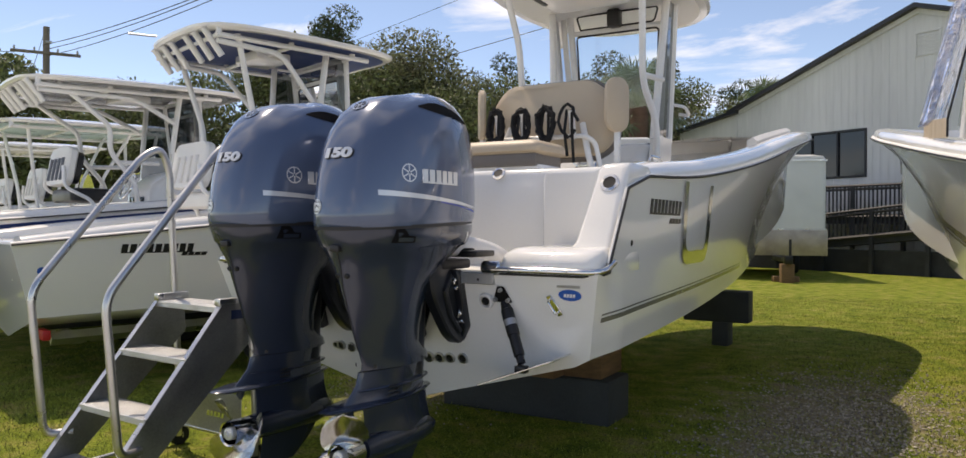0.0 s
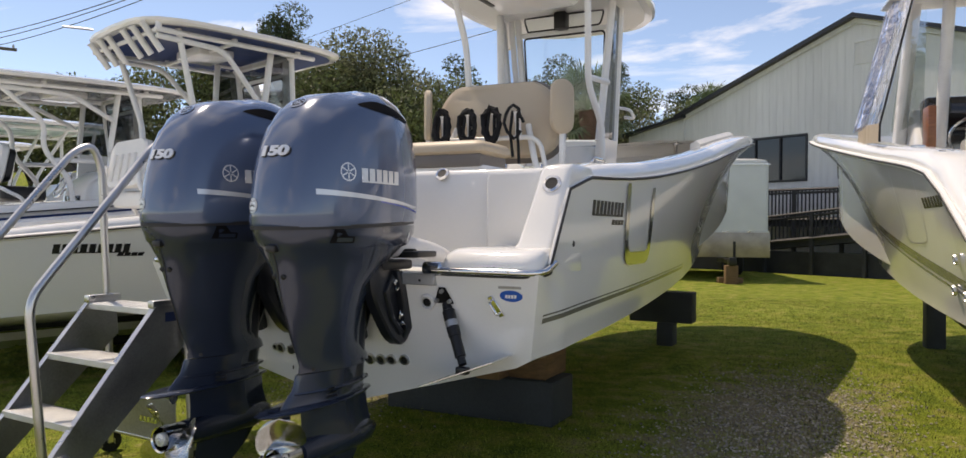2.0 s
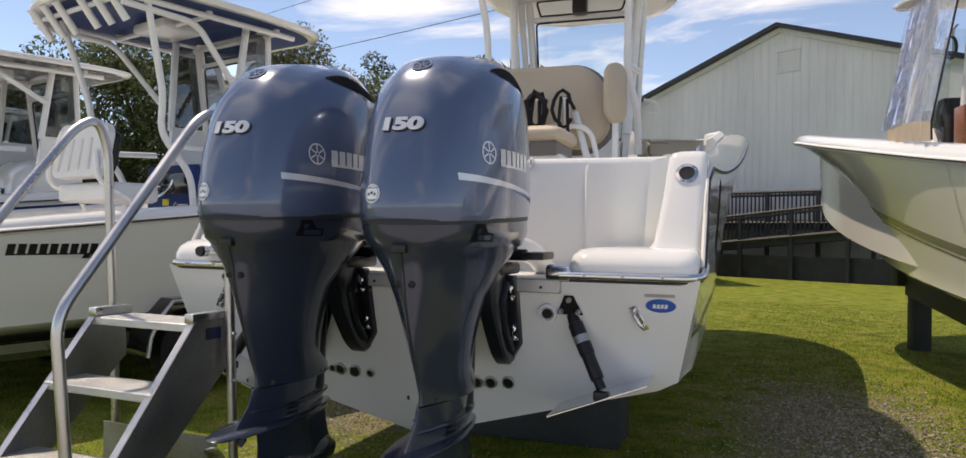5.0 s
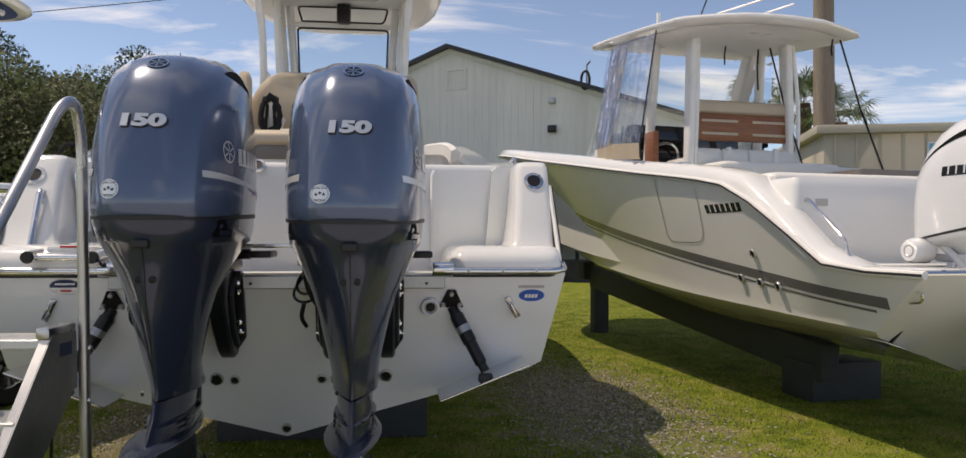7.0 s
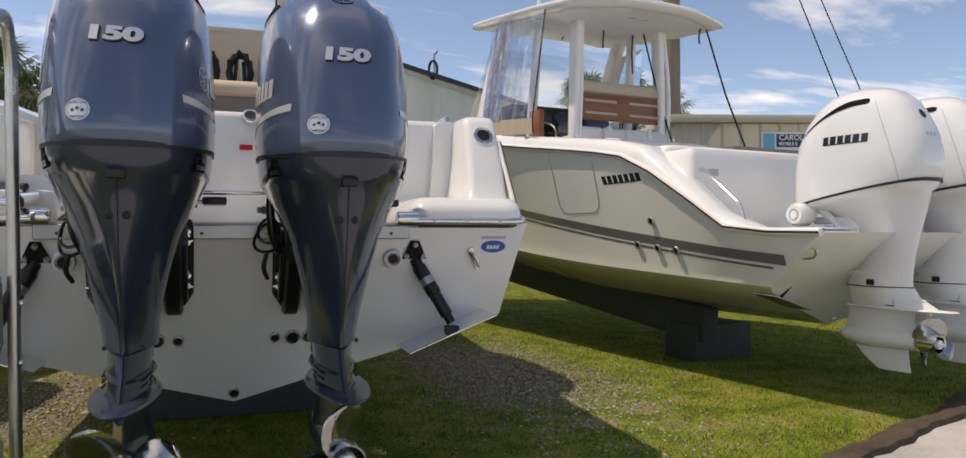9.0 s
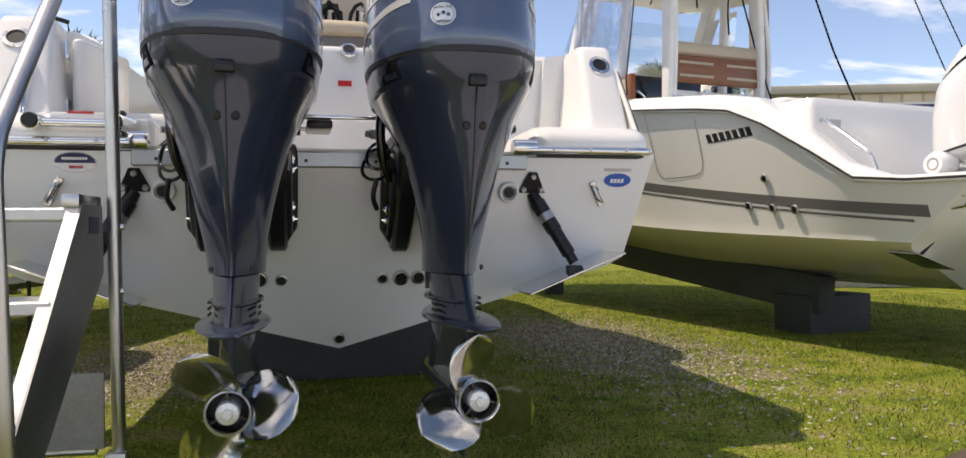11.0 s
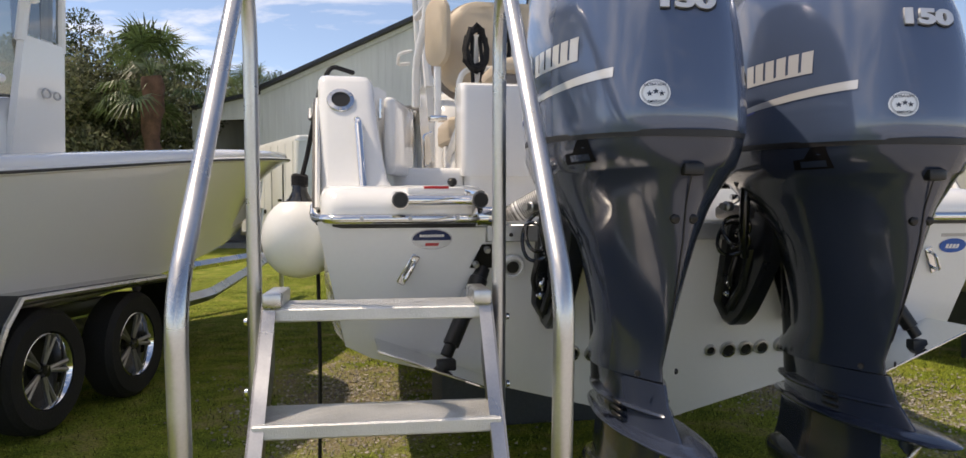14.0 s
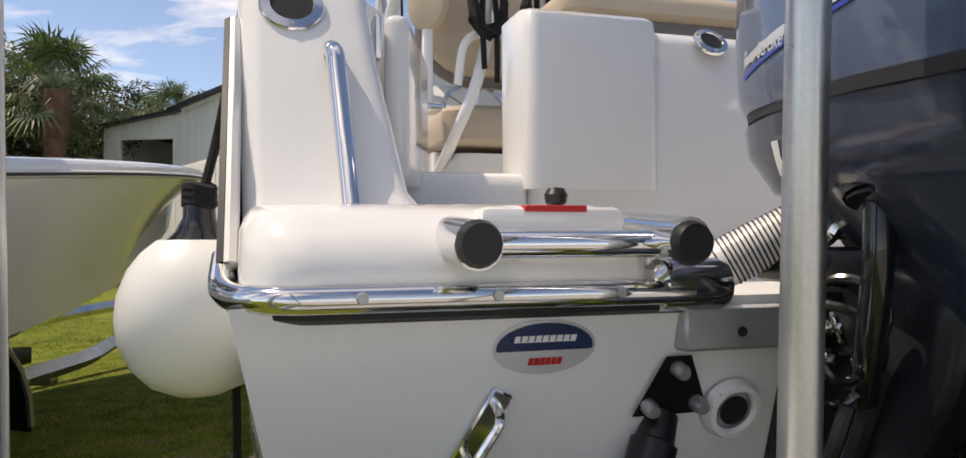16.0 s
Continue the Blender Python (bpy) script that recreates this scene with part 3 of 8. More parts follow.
    tube([(xw0, yw, zd - 0.05), (xw1, yw - 0.1, ztop)], 0.035, 8, fr)
    for z, k in ((zd + 0.02, 0.0), (ztop - 0.22, 0.8), (ztop - 0.03, 1.0)):
        xx = xw0 + (xw1 - xw0) * k
        box(-xx, xx, yw - 0.1 * k - 0.018, yw - 0.1 * k + 0.018, z - 0.022, z + 0.022, 0.006, 2, fr)
    part("windscreen_frame", fr, POWDER, bt, "white windscreen frame")
    for za, zb in ((zd + 0.05, ztop - 0.25), (ztop - 0.19, ztop - 0.06)):
        def at(z):
            return yw - 0.1 * (z - zd) / (ztop - zd)
        gk = bmesh.new()
        loop = [(-xw0 + 0.02, at(za) - 0.004, za), (xw0 - 0.02, at(za) - 0.004, za), (xw0 + 0.02, at(zb) - 0.004, zb), (-xw0 - 0.02, at(zb) - 0.004, zb)]
        tube(fillet(loop + [loop[0]], 0.04), 0.009, 6, gk)
        part("gasket", gk, GASKET, bt)
        g = bmesh.new()
        g.faces.new([g.verts.new(p) for p in loop])
        part("windscreen", g, pane, bt, "clear windscreen pane", flat=True).visible_shadow = False
    return con


def frame_legs(bt, pts, r=0.03, cross=None, material=None):
    """A pair of bent pipe legs, mirrored, with a ladder-like brace."""
    for s in (1, -1):
        part("frame_leg", tube(fillet([(s * x, y, z) for x, y, z in pts], 0.12), r, 10), material or POWDER, bt, "white powder-coated pipe leg")
    if cross:
        for s in (1, -1):
            (a, b) = cross
            part("frame_brace", tube([(s * a[0], a[1], a[2]), (s * b[0], b[1], b[2])], r * 0.9, 8), material or POWDER, bt)


def rod_holder_row(bt, xs, y, z, tilt=-28, length=0.26, r=0.026, material=None):
    for x in xs:
        m = Matrix.Translation((x, y, z)) @ pose(0, 0, 0, tilt)
        b = lathe([(r * 0.8, -length / 2), (r, -length / 2), (r, length / 2 - 0.02), (r * 1.35, length / 2), (r * 1.05, length / 2), (r * 0.8, length / 2 - 0.06)], 14, m)
        part("rod_holder", b, material or POWDER, bt, "white tube rod holder")


def flush_holder(bt, p, normal, r=0.048):
    m = facing(p, normal)
    f = part("flush_rod_holder", lathe([(r * 0.62, 0.002), (r * 0.66, 0.007), (r * 0.95, 0.005), (r, 0.001), (r, -0.004)], 24, m, cap=False), STEEL, bt, "polished flush-mounted rod holder")
    part("socket", lathe([(r * 0.64, 0.004), (r * 0.6, -0.002), (r * 0.55, -0.01)], 20, m), BLACK, f)
    for k in range(3):
        a = 2 * math.pi * k / 3 + 0.5
        part("screw", lathe([(0.005, 0.004), (0.004, 0.0075)], 8, m @ Matrix.Translation((r * 0.8 * math.cos(a), r * 0.8 * math.sin(a), 0))), GREYTRIM, f)


def thru_hull(bt, p, normal, r=0.03, plate=False):
    m = facing(p, normal)
    b = part("through_hull", lathe([(r * 0.66, 0.004), (r * 0.72, 0.012), (r * 0.9, 0.011), (r, 0.002), (r, -0.004)], 20, m, cap=False), WHITESTICK if plate else ALU, bt, "white flanged outlet" if plate else "stainless drain fitting")
    part("bore", lathe([(r * (0.5 if plate else 0.68), 0.006), (r * 0.45, 0.004)], 16, m), BLACK, b)
    if plate:
        for k in range(4):
            a = math.pi * k / 2 + 0.8
            part("screw", lathe([(0.005, 0.006), (0.004, 0.0105)], 8, m @ Matrix.Translation((r * 0.82 * math.cos(a), r * 0.82 * math.sin(a), 0))), GREYTRIM, b)


def cushion(x0, x1, y0, y1, z0, z1, r=0.05, m=None, puff=0.012):
    rings = []
    for k, (a, z) in enumerate(((0.03, z0), (0.004, z0 + 0.02), (0.0, (z0 + z1) / 2), (0.004, z1 - 0.025), (0.02, z1 - 0.006), (0.06, z1 + puff * 0.6), (0.14, z1 + puff))):
        a = min(a, (x1 - x0) * 0.4, (y1 - y0) * 0.4)
        rings.append(rrect(x0 + a, x1 - a, y0 + a, y1 - a, r, z))
    b = loft(rings)
    if m is not None:
        b.transform(m)
    return b


# ---------------------------------------------------------------- outboard motors
RAKE = Matrix(((1, 0, 0, 0), (0, 1, -0.30, 0.30), (0, 0, 1, 0), (0, 0, 0, 1)))     # leans a plate like the transom


def superring(hw, y0, y1, z, e=2.6, n=40, nose=1.0, tail=1.0, dz=0.0):
    """Engine section: front half narrowed by nose, rear half by tail; dz tips the front up."""
    pts = []
    cy, hy = (y0 + y1) / 2, (y1 - y0) / 2
    for k in range(n):
        t = 2 * math.pi * (k + 0.5) / n
        c, s = math.cos(t), math.sin(t)
        x = hw * math.copysign(abs(c) ** (2 / e), c)
        y = hy * math.copysign(abs(s) ** (2 / e), s)
        f = 1 + ((nose if y > 0 else tail) - 1) * abs(y / hy) ** 1.3
        pts.append(Vector((x * f, cy + y, z + dz * (y / hy))))
    return pts


def propeller(en, y, z, spin, material, r=0.185, hand=1):
    hub = part("propeller", lathe([(0.050, 0.09), (0.054, 0.006), (0.060, 0.0), (0.062, 0.02), (0.058, 0.12), (0.055, 0.13)], 28, Matrix.Translation((0, y, z)) @ pose(0, 0, 0, -90), cap=False), material, en, "polished stainless propeller hub")
    part("hub_core", lathe([(0.0, -0.014), (0.012, -0.014), (0.014, -0.004), (0.028, -0.002), (0.031, 0.004), (0.031, 0.09)], 20, Matrix.Translation((0, y, z)) @ pose(0, 0, 0, -90)), SILVER, hub, "pale hub core with the shaft nut")
    part("exhaust_bore", lathe([(0.0, 0.095), (0.053, 0.09), (0.0538, 0.012)], 28, Matrix.Translation((0, y, z)) @ pose(0, 0, 0, -90), cap=False), BLACK, hub, "black exhaust bore")
    for k in range(3):
        a = spin + .5 + 2 * math.pi * k / 3
        part("bore_web", box(.02, .053, -.004, .004, -.09, -.02, .001, 1, m=Matrix.Translation((0, y, z)) @ pose(0, 0, 0, -90) @ Matrix.Rotation(a, 4, "Z") @ pose(0, 0, 0, 180)), BLACKG, hub)
    for k in range(3):
        a0 = spin + 2 * math.pi * k / 3
        rows = []
        for i in range(13):
            u = math.sin(math.pi / 2 * i / 12)
            rr = 0.05 + (r - 0.05) * u
            half = .112 * math.sqrt(max(.004, 1 - (2 * (.13 + .87 * u) - 1) ** 2))
            pitch = radians(52 - 26 * u)
            row = []
            for j in range(7):
                v = (j / 6 * 2 - 1) * half
                ang = a0 + v * math.cos(pitch) / max(rr, 0.06) + 0.25 * u * hand
                yy = y + 0.07 + v * hand * math.sin(pitch) - 0.03 * u - 0.016 * math.sin(math.pi * j / 6)
                row.append(Vector((rr * math.cos(ang), yy, z + rr * math.sin(ang))))
            rows.append(row)
        b = loft(rows, False, False)
        bmesh.ops.solidify(b, geom=b.faces[:], thickness=0.006)
        part("blade", b, material, hub, angle=60)


def flange(s):
    b = bmesh.new()
    ring = [(.10, .765), (.145, .765), (.188, .83), (.190, 1.08), (.183, 1.12), (.10, 1.12)]
    loft([[Vector((s * x, y, z)) for x, z in ring] for y in (-.045, .012)], True, True, b)
    bmesh.ops.bevel(b, geom=b.edges[:], offset=.006, segments=1, affect="EDGES")
    b.transform(RAKE)
    return b


def outboard(name, m, label, kind, spin, hand=1):
    """A four-stroke outboard; local y points forward, z up from the ground."""
    white = kind == "white"
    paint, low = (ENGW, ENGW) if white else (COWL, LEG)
    en = thing(name, m, label, "outboard motor", "twin outboards")
    # cowl
    if white:
        lev = [(1.325, .298, -0.690, 0.270, 3.4), (1.36, .302, -0.705, 0.270, 3.4), (1.55, .31, -0.705, 0.262, 3.4), (1.70, .302, -0.680, 0.240, 3.2), (1.83, .285, -0.630, 0.170, 3.0), (1.94, .255, -0.565, 0.080, 2.8), (2.01, .20, -0.485, -0.010, 2.6), (2.045, .13, -0.400, -0.110, 2.3), (2.052, .05, -0.320, -0.200, 2.0)]
    else:
        lev = [(1.345, 0.268, -0.772, 0.163, 3.2), (1.365, 0.270, -0.780, 0.178, 3.2), (1.45, 0.272, -0.774, 0.183, 3.2), (1.58, 0.270, -0.754, 0.178, 3.15), (1.69, 0.263, -0.725, 0.163, 3.1), (1.78, 0.252, -0.687, 0.138, 3.0), (1.85, 0.234, -0.638, 0.103, 2.8), (1.905, 0.205, -0.572, 0.048, 2.6), (1.94, 0.166, -0.497, -0.022, 2.4), (1.958, 0.115, -0.412, -0.112, 2.2), (1.963, 0.050, -0.322, -0.202, 2.0)]
    slant = (lambda z: -.085 * max(0.0, 1 - abs(z - 1.33) / .5)) if white else (lambda z: .02)
    nose = .92 if white else .80
    dense = []
    for a, b in zip(lev, lev[1:]):
        for q in (0, 0.5):
            dense.append(tuple(x + (y - x) * q for x, y in zip(a, b)))
    dense.append(lev[-1])
    rings = []
    for z, hw, y0, y1, e in dense:
        ring = superring(hw, y0, y1, z, e, 56, nose, 0.80, slant(z))
        if not white and z > 1.75:      # two soft creases running over the crown
            k = min(1.0, (z - 1.75) / 0.08)
            for p in ring:
                if p.y < (y0 + y1) / 2 and 0.10 < abs(p.x) < 0.155:
                    p.z -= 0.008 * k
        rings.append(ring)
    cowl = part("cowl", loft(rings), paint, en, "glossy white engine cowl" if white else "metallic blue-grey engine cowl", angle=60)
    tree = bvh_of(cowl)
    z0 = lev[0][0]
    part("cowl_seam", loft([superring(hw, a, b, z, 3.3 if white else 2.9, 48, nose, 0.80, slant(z)) for z, hw, a, b in ((z0 - 0.012, lev[0][1] + 0.0015, lev[0][2] - 0.008, lev[0][3] + .006), (z0 + 0.004, lev[0][1] + 0.0025, lev[0][2] - 0.009, lev[0][3] + 0.008))]), GASKET, en, "dark seam below the cowl")
    # apron and midsection
    if white:
        mid = [(1.322, .292, -0.685, 0.260, 3.3, .92, .8), (1.30, .290, -0.682, 0.250, 3.3, .92, .8), (1.275, .262, -0.674, 0.200, 3.0, .9, .75), (1.262, .215, -0.668, 0.080, 2.6, .8, .65), (1.18, .168, -0.654, -0.030, 2.4, .8, .55), (1.03, .135, -0.610, -0.160, 2.3, .85, .5), (.90, .116, -0.572, -0.185, 2.2, .85, .45), (.80, .112, -0.556, -0.135, 2.2, .8, .42), (.72, .116, -0.552, -0.078, 2.2, .75, .42), (.69, .118, -0.555, -0.070, 2.2, .7, .42)]
    else:
        mid = [(1.342, .264, -0.774, 0.168, 3.2, .80, .80), (1.30, .264, -0.770, 0.158, 3.2, .8, .78), (1.245, .256, -0.756, 0.108, 3.1, .8, .72), (1.238, .247, -0.749, 0.075, 3.0, .8, .70), (1.15, .203, -0.720, -0.055, 2.7, .8, .50), (1.06, .160, -0.703, -0.130, 2.4, .85, .40), (.96, .132, -0.671, -0.165, 2.3, .9, .33), (.86, .110, -0.635, -0.180, 2.3, .9, .28), (.78, .094, -0.601, -0.169, 2.3, .85, .25), (.72, .090, -0.576, -0.096, 2.3, .75, .24), (.685, .088, -0.580, -0.080, 2.3, .7, .24)]
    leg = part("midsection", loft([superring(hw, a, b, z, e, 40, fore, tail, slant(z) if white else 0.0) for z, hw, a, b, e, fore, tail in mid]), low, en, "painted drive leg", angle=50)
    # lower unit
    zb = mid[-1][0]
    dy = -0.02 if white else 0.0
    if white:
        part("leg_seam", loft([superring(.1195, -.557, -.067, zb + .004, 2.2, 40, .7, .42), superring(.1195, -.557, -.067, zb - .004, 2.2, 40, .7, .42)]), GASKET, en)
        for s in (1, -1):           # a shoulder that sweeps from the cowl down the front of the leg
            part("leg_shoulder", tube(fillet([(s * .17, .04, 1.235), (s * .158, -.06, 1.16), (s * .132, -.13, 1.05), (s * .108, -.165, .93), (s * .098, -.14, .82)], .08, 4), .026, 10), low, en)
            part("leg_step", loft([[Vector((s * x, y, z)) for x, y, z in ring] for ring in (((.08, -.10, .80), (.128, -.18, .80), (.126, -.34, .785)), ((.08, -.09, .765), (.130, -.17, .765), (.128, -.36, .772)))], False, False), low, en)
    rings = [superring(.112, -.565, -.075, zb - .004, 2.3, 28, .7, .40), superring(.104, -.60, -.085, zb - .06, 2.3, 28, .65, .35), superring(.075, -.72, -.10, .56, 2.2, 28, .5, .3), superring(.080, -.73, -.10, .545, 2.2, 28, .5, .3)] if white else [superring(.072, -.60 + dy, -.10, zb - .004, 2.3, 28, .6, .30), superring(.068, -.62 + dy, -.11, zb - .06, 2.3, 28, .6, .28), superring(.064, -.69 + dy, -.10, .56, 2.2, 28, .5, .3), superring(.072, -.70 + dy, -.10, .545, 2.2, 28, .5, .3)]
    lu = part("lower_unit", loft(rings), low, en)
    part("splash_plate", loft([superring(.082, -.62 + dy, -.08, zb - .077, 2.6, 32, .6, .4), superring(.086, -.63 + dy, -.075, zb - .083, 2.6, 32, .6, .4), superring(.082, -.62 + dy, -.08, zb - .089, 2.6, 32, .6, .4)]), low, en)
    plate = [superring(w, a, b, z, 2.4, 32, .55, .75) for z, w, a, b in ((.553, .098, -.82 + dy, -.06), (.546, .108, -.835 + dy, -.05), (.538, .10, -.82 + dy, -.06))]
    part("cavitation_plate", loft(plate), low, en, "flat cavitation plate")
    part("strut", loft([superring(w, a, b, z, 2.0, 24, .4, .3) for z, w, a, b in ((.54, .058, -.57, -.08), (.46, .054, -.56, -.07), (.40, .06, -.56, -.05), (.36, .066, -.56, -.03))]), low, en)
    part("gearcase", lathe([(0.004, -.02), (0.03, -.045), (.055, -.10), (.068, -.2), (.070, -.38), (.066, -.52), (.060, -.61)], 24, Matrix.Translation((0, 0.02, .335)) @ pose(0, 0, 0, -90)), low, en, "bullet-shaped gearcase")
    part("skeg", loft([superring(w, a, b, z, 2, 16, .3, .3) for z, w, a, b in ((.30, .02, -.52, -.10), (.20, .013, -.53, -.19), (.12, .007, -.54, -.30))]), low, en)
    for s in (1, -1):
        for k in range(3):
            part("water_inlet", box(s * .071 - .004, s * .071 + .004, -.47, -.40, .60 - .018 * k, .608 - .018 * k, 0.002, 1), BLACK, lu)
    part("trim_anode", lathe([(0.002, 0), (.02, .006), (.02, .03), (.006, .05)], 12, Matrix.Translation((0, -.66, .535)) @ pose(0, 0, 0, 180)), low, en)
    propeller(en, -0.735, .335, spin, STEEL, hand=hand)
    # transom bracket: a curved web and a bolted flange on each side
    iron = ENGW if white else BRACKET
    for s in (1, -1):
        prof = fillet([(0, .01, .755), (0, -.05, .74), (0, -.115, .785), (0, -.165, .88), (0, -.215, 1.0), (0, -.205, 1.12), (0, -.12, 1.165), (0, -.03, 1.14), (0, .01, 1.09)], .05, 4)
        web = loft([[Vector((s * x, p.y * k - .02, .92 + (p.z - .92) * k)) for p in prof] for x, k in ((.086, .93), (.095, 1.0), (.142, 1.0), (.152, .93))])
        web.transform(RAKE)
        part("clamp_bracket", web, iron, en, "curved transom clamp bracket")
        part("bracket_rib", tube([RAKE @ Vector((s * .155, y, z)) for y, z in ((-.06, 1.09), (-.135, 1.02), (-.12, .89), (-.06, .81))], .016, 8), iron, en)
        part("mounting_flange", flange(s), iron, en, "bolted mounting flange")
        for z in (.86, .90, 1.03, 1.07):
            spot = RAKE @ Vector((s * .168, -.045, z))
            bolt = part("bolt", lathe([(0.013, 0), (0.013, .012), (.007, .014), (.007, .032)], 6, Matrix.Translation(spot) @ pose(0, 0, 0, 90)), STEEL, en, "stainless bolt")
            part("wing", box(-.022, .022, -.004, .004, .016, .024, .002, 1, m=Matrix.Translation(spot) @ pose(0, 0, 0, 90) @ Matrix.Rotation(z * 40, 4, "Z")), STEEL, bolt)
    part("swivel_tube", tube([(0, -.20, .62), (0, -.17, 1.12)], .06, 14), BRACKET if not white else ENGW, en)
    part("tilt_cylinder", tube([(0, -.22, .66), (0, -.06, .98)], .034, 12), BLACKG if not white else ENGW, en)
    st = box(-.16, .16, -.16, .10, 1.12, 1.17, .015, 2)
    part("steering_arm", st, BLACK if not white else ENGW, en)
    # marks on the cowl
    back = lambda x, z: facing((x, -1.1, z), (0, -1, 0))
    if white:
        for s in (1, -1):
            lm = facing((s * .6, -.27, 1.69), (s, 0, 0.0))
            part("brand_mark", press(word_bars(6, .34, .060, .22, .05), lm, tree), DARKLET, cowl, "chrome maker's name as plain bars")
            vent = quad_grid(0, 1, -1, 1, 24, 4)    # a crescent under the top lip, deepest aft
            for v in vent.verts:
                u, q = v.co.x, v.co.y
                v.co = Vector((s * (.225 - .53 * u), .115 + .19 * math.sin(u * 1.5) + q * (.003 + .019 * min(1.0, u * 1.4) * (1 if u < .97 else .4)), 0))
            part("air_intake", press(vent, facing((s * .6, -.10, 1.72), (s, 0, .25)), tree, .003), INTAKE, cowl, "curved black air intake under the cowl lip")
            line = quad_grid(0, 1, -.0018, .0018, 24, 1)
            for v in line.verts:
                u, q = v.co.x, v.co.y
                v.co = Vector((s * (-.335 - .17 * math.sin(u * 1.5) + q), .305 - .60 * u, 0))
            part("panel_line", press(line, facing((s * .6, -.10, 1.72), (s, 0, .25)), tree, .002), GREYTRIM, cowl)
        part("badge", press(disc(.03, .03), back(0, 1.84), tree), BLACKG, cowl, "round badge")
        part("model_mark", press(word_bars(3, .11, .03), back(0, 1.70), tree), SILVER, cowl)
        hub = part("steering_hub", lathe([(.0, .16), (.066, .16), (.080, .14), (.084, .11), (.084, .03), (.07, 0)], 24, Matrix.Translation((-.20, .10, 1.19)) @ pose(0, 0, 0, 0, -90, 0)), ENGW, en, "round white steering hub cap")
        part("hub_emblem", lathe([(.030, .0), (.033, .003), (.040, .003), (.042, 0)], 20, Matrix.Translation((-.36, .10, 1.19)) @ pose(0, 0, 0, 0, -90, 0), cap=False), GREYTRIM, hub, "plain ring emblem")
        part("steering_hose", tube(fillet([(-.12, .16, 1.24), (-.14, .02, 1.30), (-.13, -.06, 1.22), (-.10, -.02, 1.10)], .06), .018, 8), BLACK, en, "black steering hose")
        part("leg_port", box(-.128, -.12, -.36, -.30, .70, .74, .004, 1), BLACK, en)
        return en
    ltree = bvh_of(leg)
    hp = letters("150", .040, 0.004, 0.0030, 0.06)
    for v in hp.verts:
        v.co.x *= 1.85
    part("power_number", press(hp, back(-.012, 1.643), tree, 0.005), SILVER, cowl, "raised silver figures 150", flat=True)
    sh = letters("150", .041, 0.002, 0.0038, 0.06)
    for v in sh.verts:
        v.co.x *= 1.84
    part("figure_shadow_line", press(sh, back(-.009, 1.6405), tree, 0.0025), GASKET, cowl, flat=True)
    st = part("star_label", press(disc(.033, .032, 4), back(-.098, 1.415), tree), SILVER, cowl, "round silver emission label with three stars")
    part("label_ring", press(disc(.030, .029, 2, 28, .86), back(-.098, 1.415), tree, .003), GREYTRIM, st)
    ring = bmesh.new()
    for cx in (-.013, 0, .013):
        pts = []
        for k in range(10):
            a = math.pi / 2 + math.pi * k / 5
            r = (.0078 if k % 2 == 0 else .0034)
            pts.append(ring.verts.new((cx + r * math.cos(a), (.003 if cx == 0 else -.002) + r * math.sin(a), 0)))
        ring.faces.new(pts)
    part("stars", press(ring, back(-.098, 1.415), tree, .0035), LEG, st, flat=True)
    for word, yy in (("ULTRA LOW", .019), ("EMISSION", -.021)):
        part("label_words", press(letters(word, .006, 0, .0002), back(-.098, 1.415 + yy), tree, .0036), LEG, st, flat=True)
    bd = part("badge", press(disc(.036, .036, 3), facing((0, -.852, 2.06), (0, -.8, .6)), tree, .003), BLACKG, cowl, "round tuning-fork badge drawn plainly")
    part("badge_ring", press(disc(.036, .036, 1, 28, .85), facing((0, -.852, 2.06), (0, -.8, .6)), tree, .0045), CHROME, bd)
    tf = bmesh.new()
    for k in range(6):
        a = math.pi * k / 3
        b2 = quad_grid(-.002, .002, .004, .030, 1, 3)
        b2.transform(Matrix.Rotation(a, 4, "Z"))
        join(tf, b2)
    part("badge_spokes", press(tf, facing((0, -.852, 2.06), (0, -.8, .6)), tree, .0047), CHROME, bd)
    for s in (1, -1):
        sm = lambda y, z: facing((s * .6, y, z), (s, 0, 0))
        at, word_at = (-.545, -.335) if s > 0 else (-.235, -.445)
        part("brand_mark", press(word_bars(6, .275, .062, .22, 0.0), sm(word_at, 1.555), tree), SILVER, cowl, "silver maker's name as plain bars")
        part("side_emblem", press(disc(.040, .040, 2, 28, .86), sm(at, 1.565), tree), SILVER, cowl, "silver ring emblem")
        e2 = bmesh.new()
        for k in range(6):
            b2 = quad_grid(-.0028, .0028, .005, .034, 1, 3)
            b2.transform(Matrix.Rotation(math.pi * k / 3, 4, "Z"))
            join(e2, b2)
        part("emblem_spokes", press(e2, sm(at, 1.565), tree), SILVER, cowl)
        sw = quad_grid(-.44, .28, -.012, .012, 30, 2)
        for v in sw.verts:
            k = max(0.0, (v.co.x + .44) / .72)
            v.co.y = v.co.y * (1.0 - .55 * k) - .05 * k ** 1.3
            v.co.x *= s
        part("swoosh", press(sw, sm(-.25, 1.475), tree), SILVER, cowl, "silver swoosh stripe")
        ln = quad_grid(-.10, .29, -.003, .003, 18, 1)
        for v in ln.verts:
            k = (v.co.x + .30) / .58
            v.co.y = v.co.y - .05 * max(0, k) ** 1.3 - .018
            v.co.x *= s
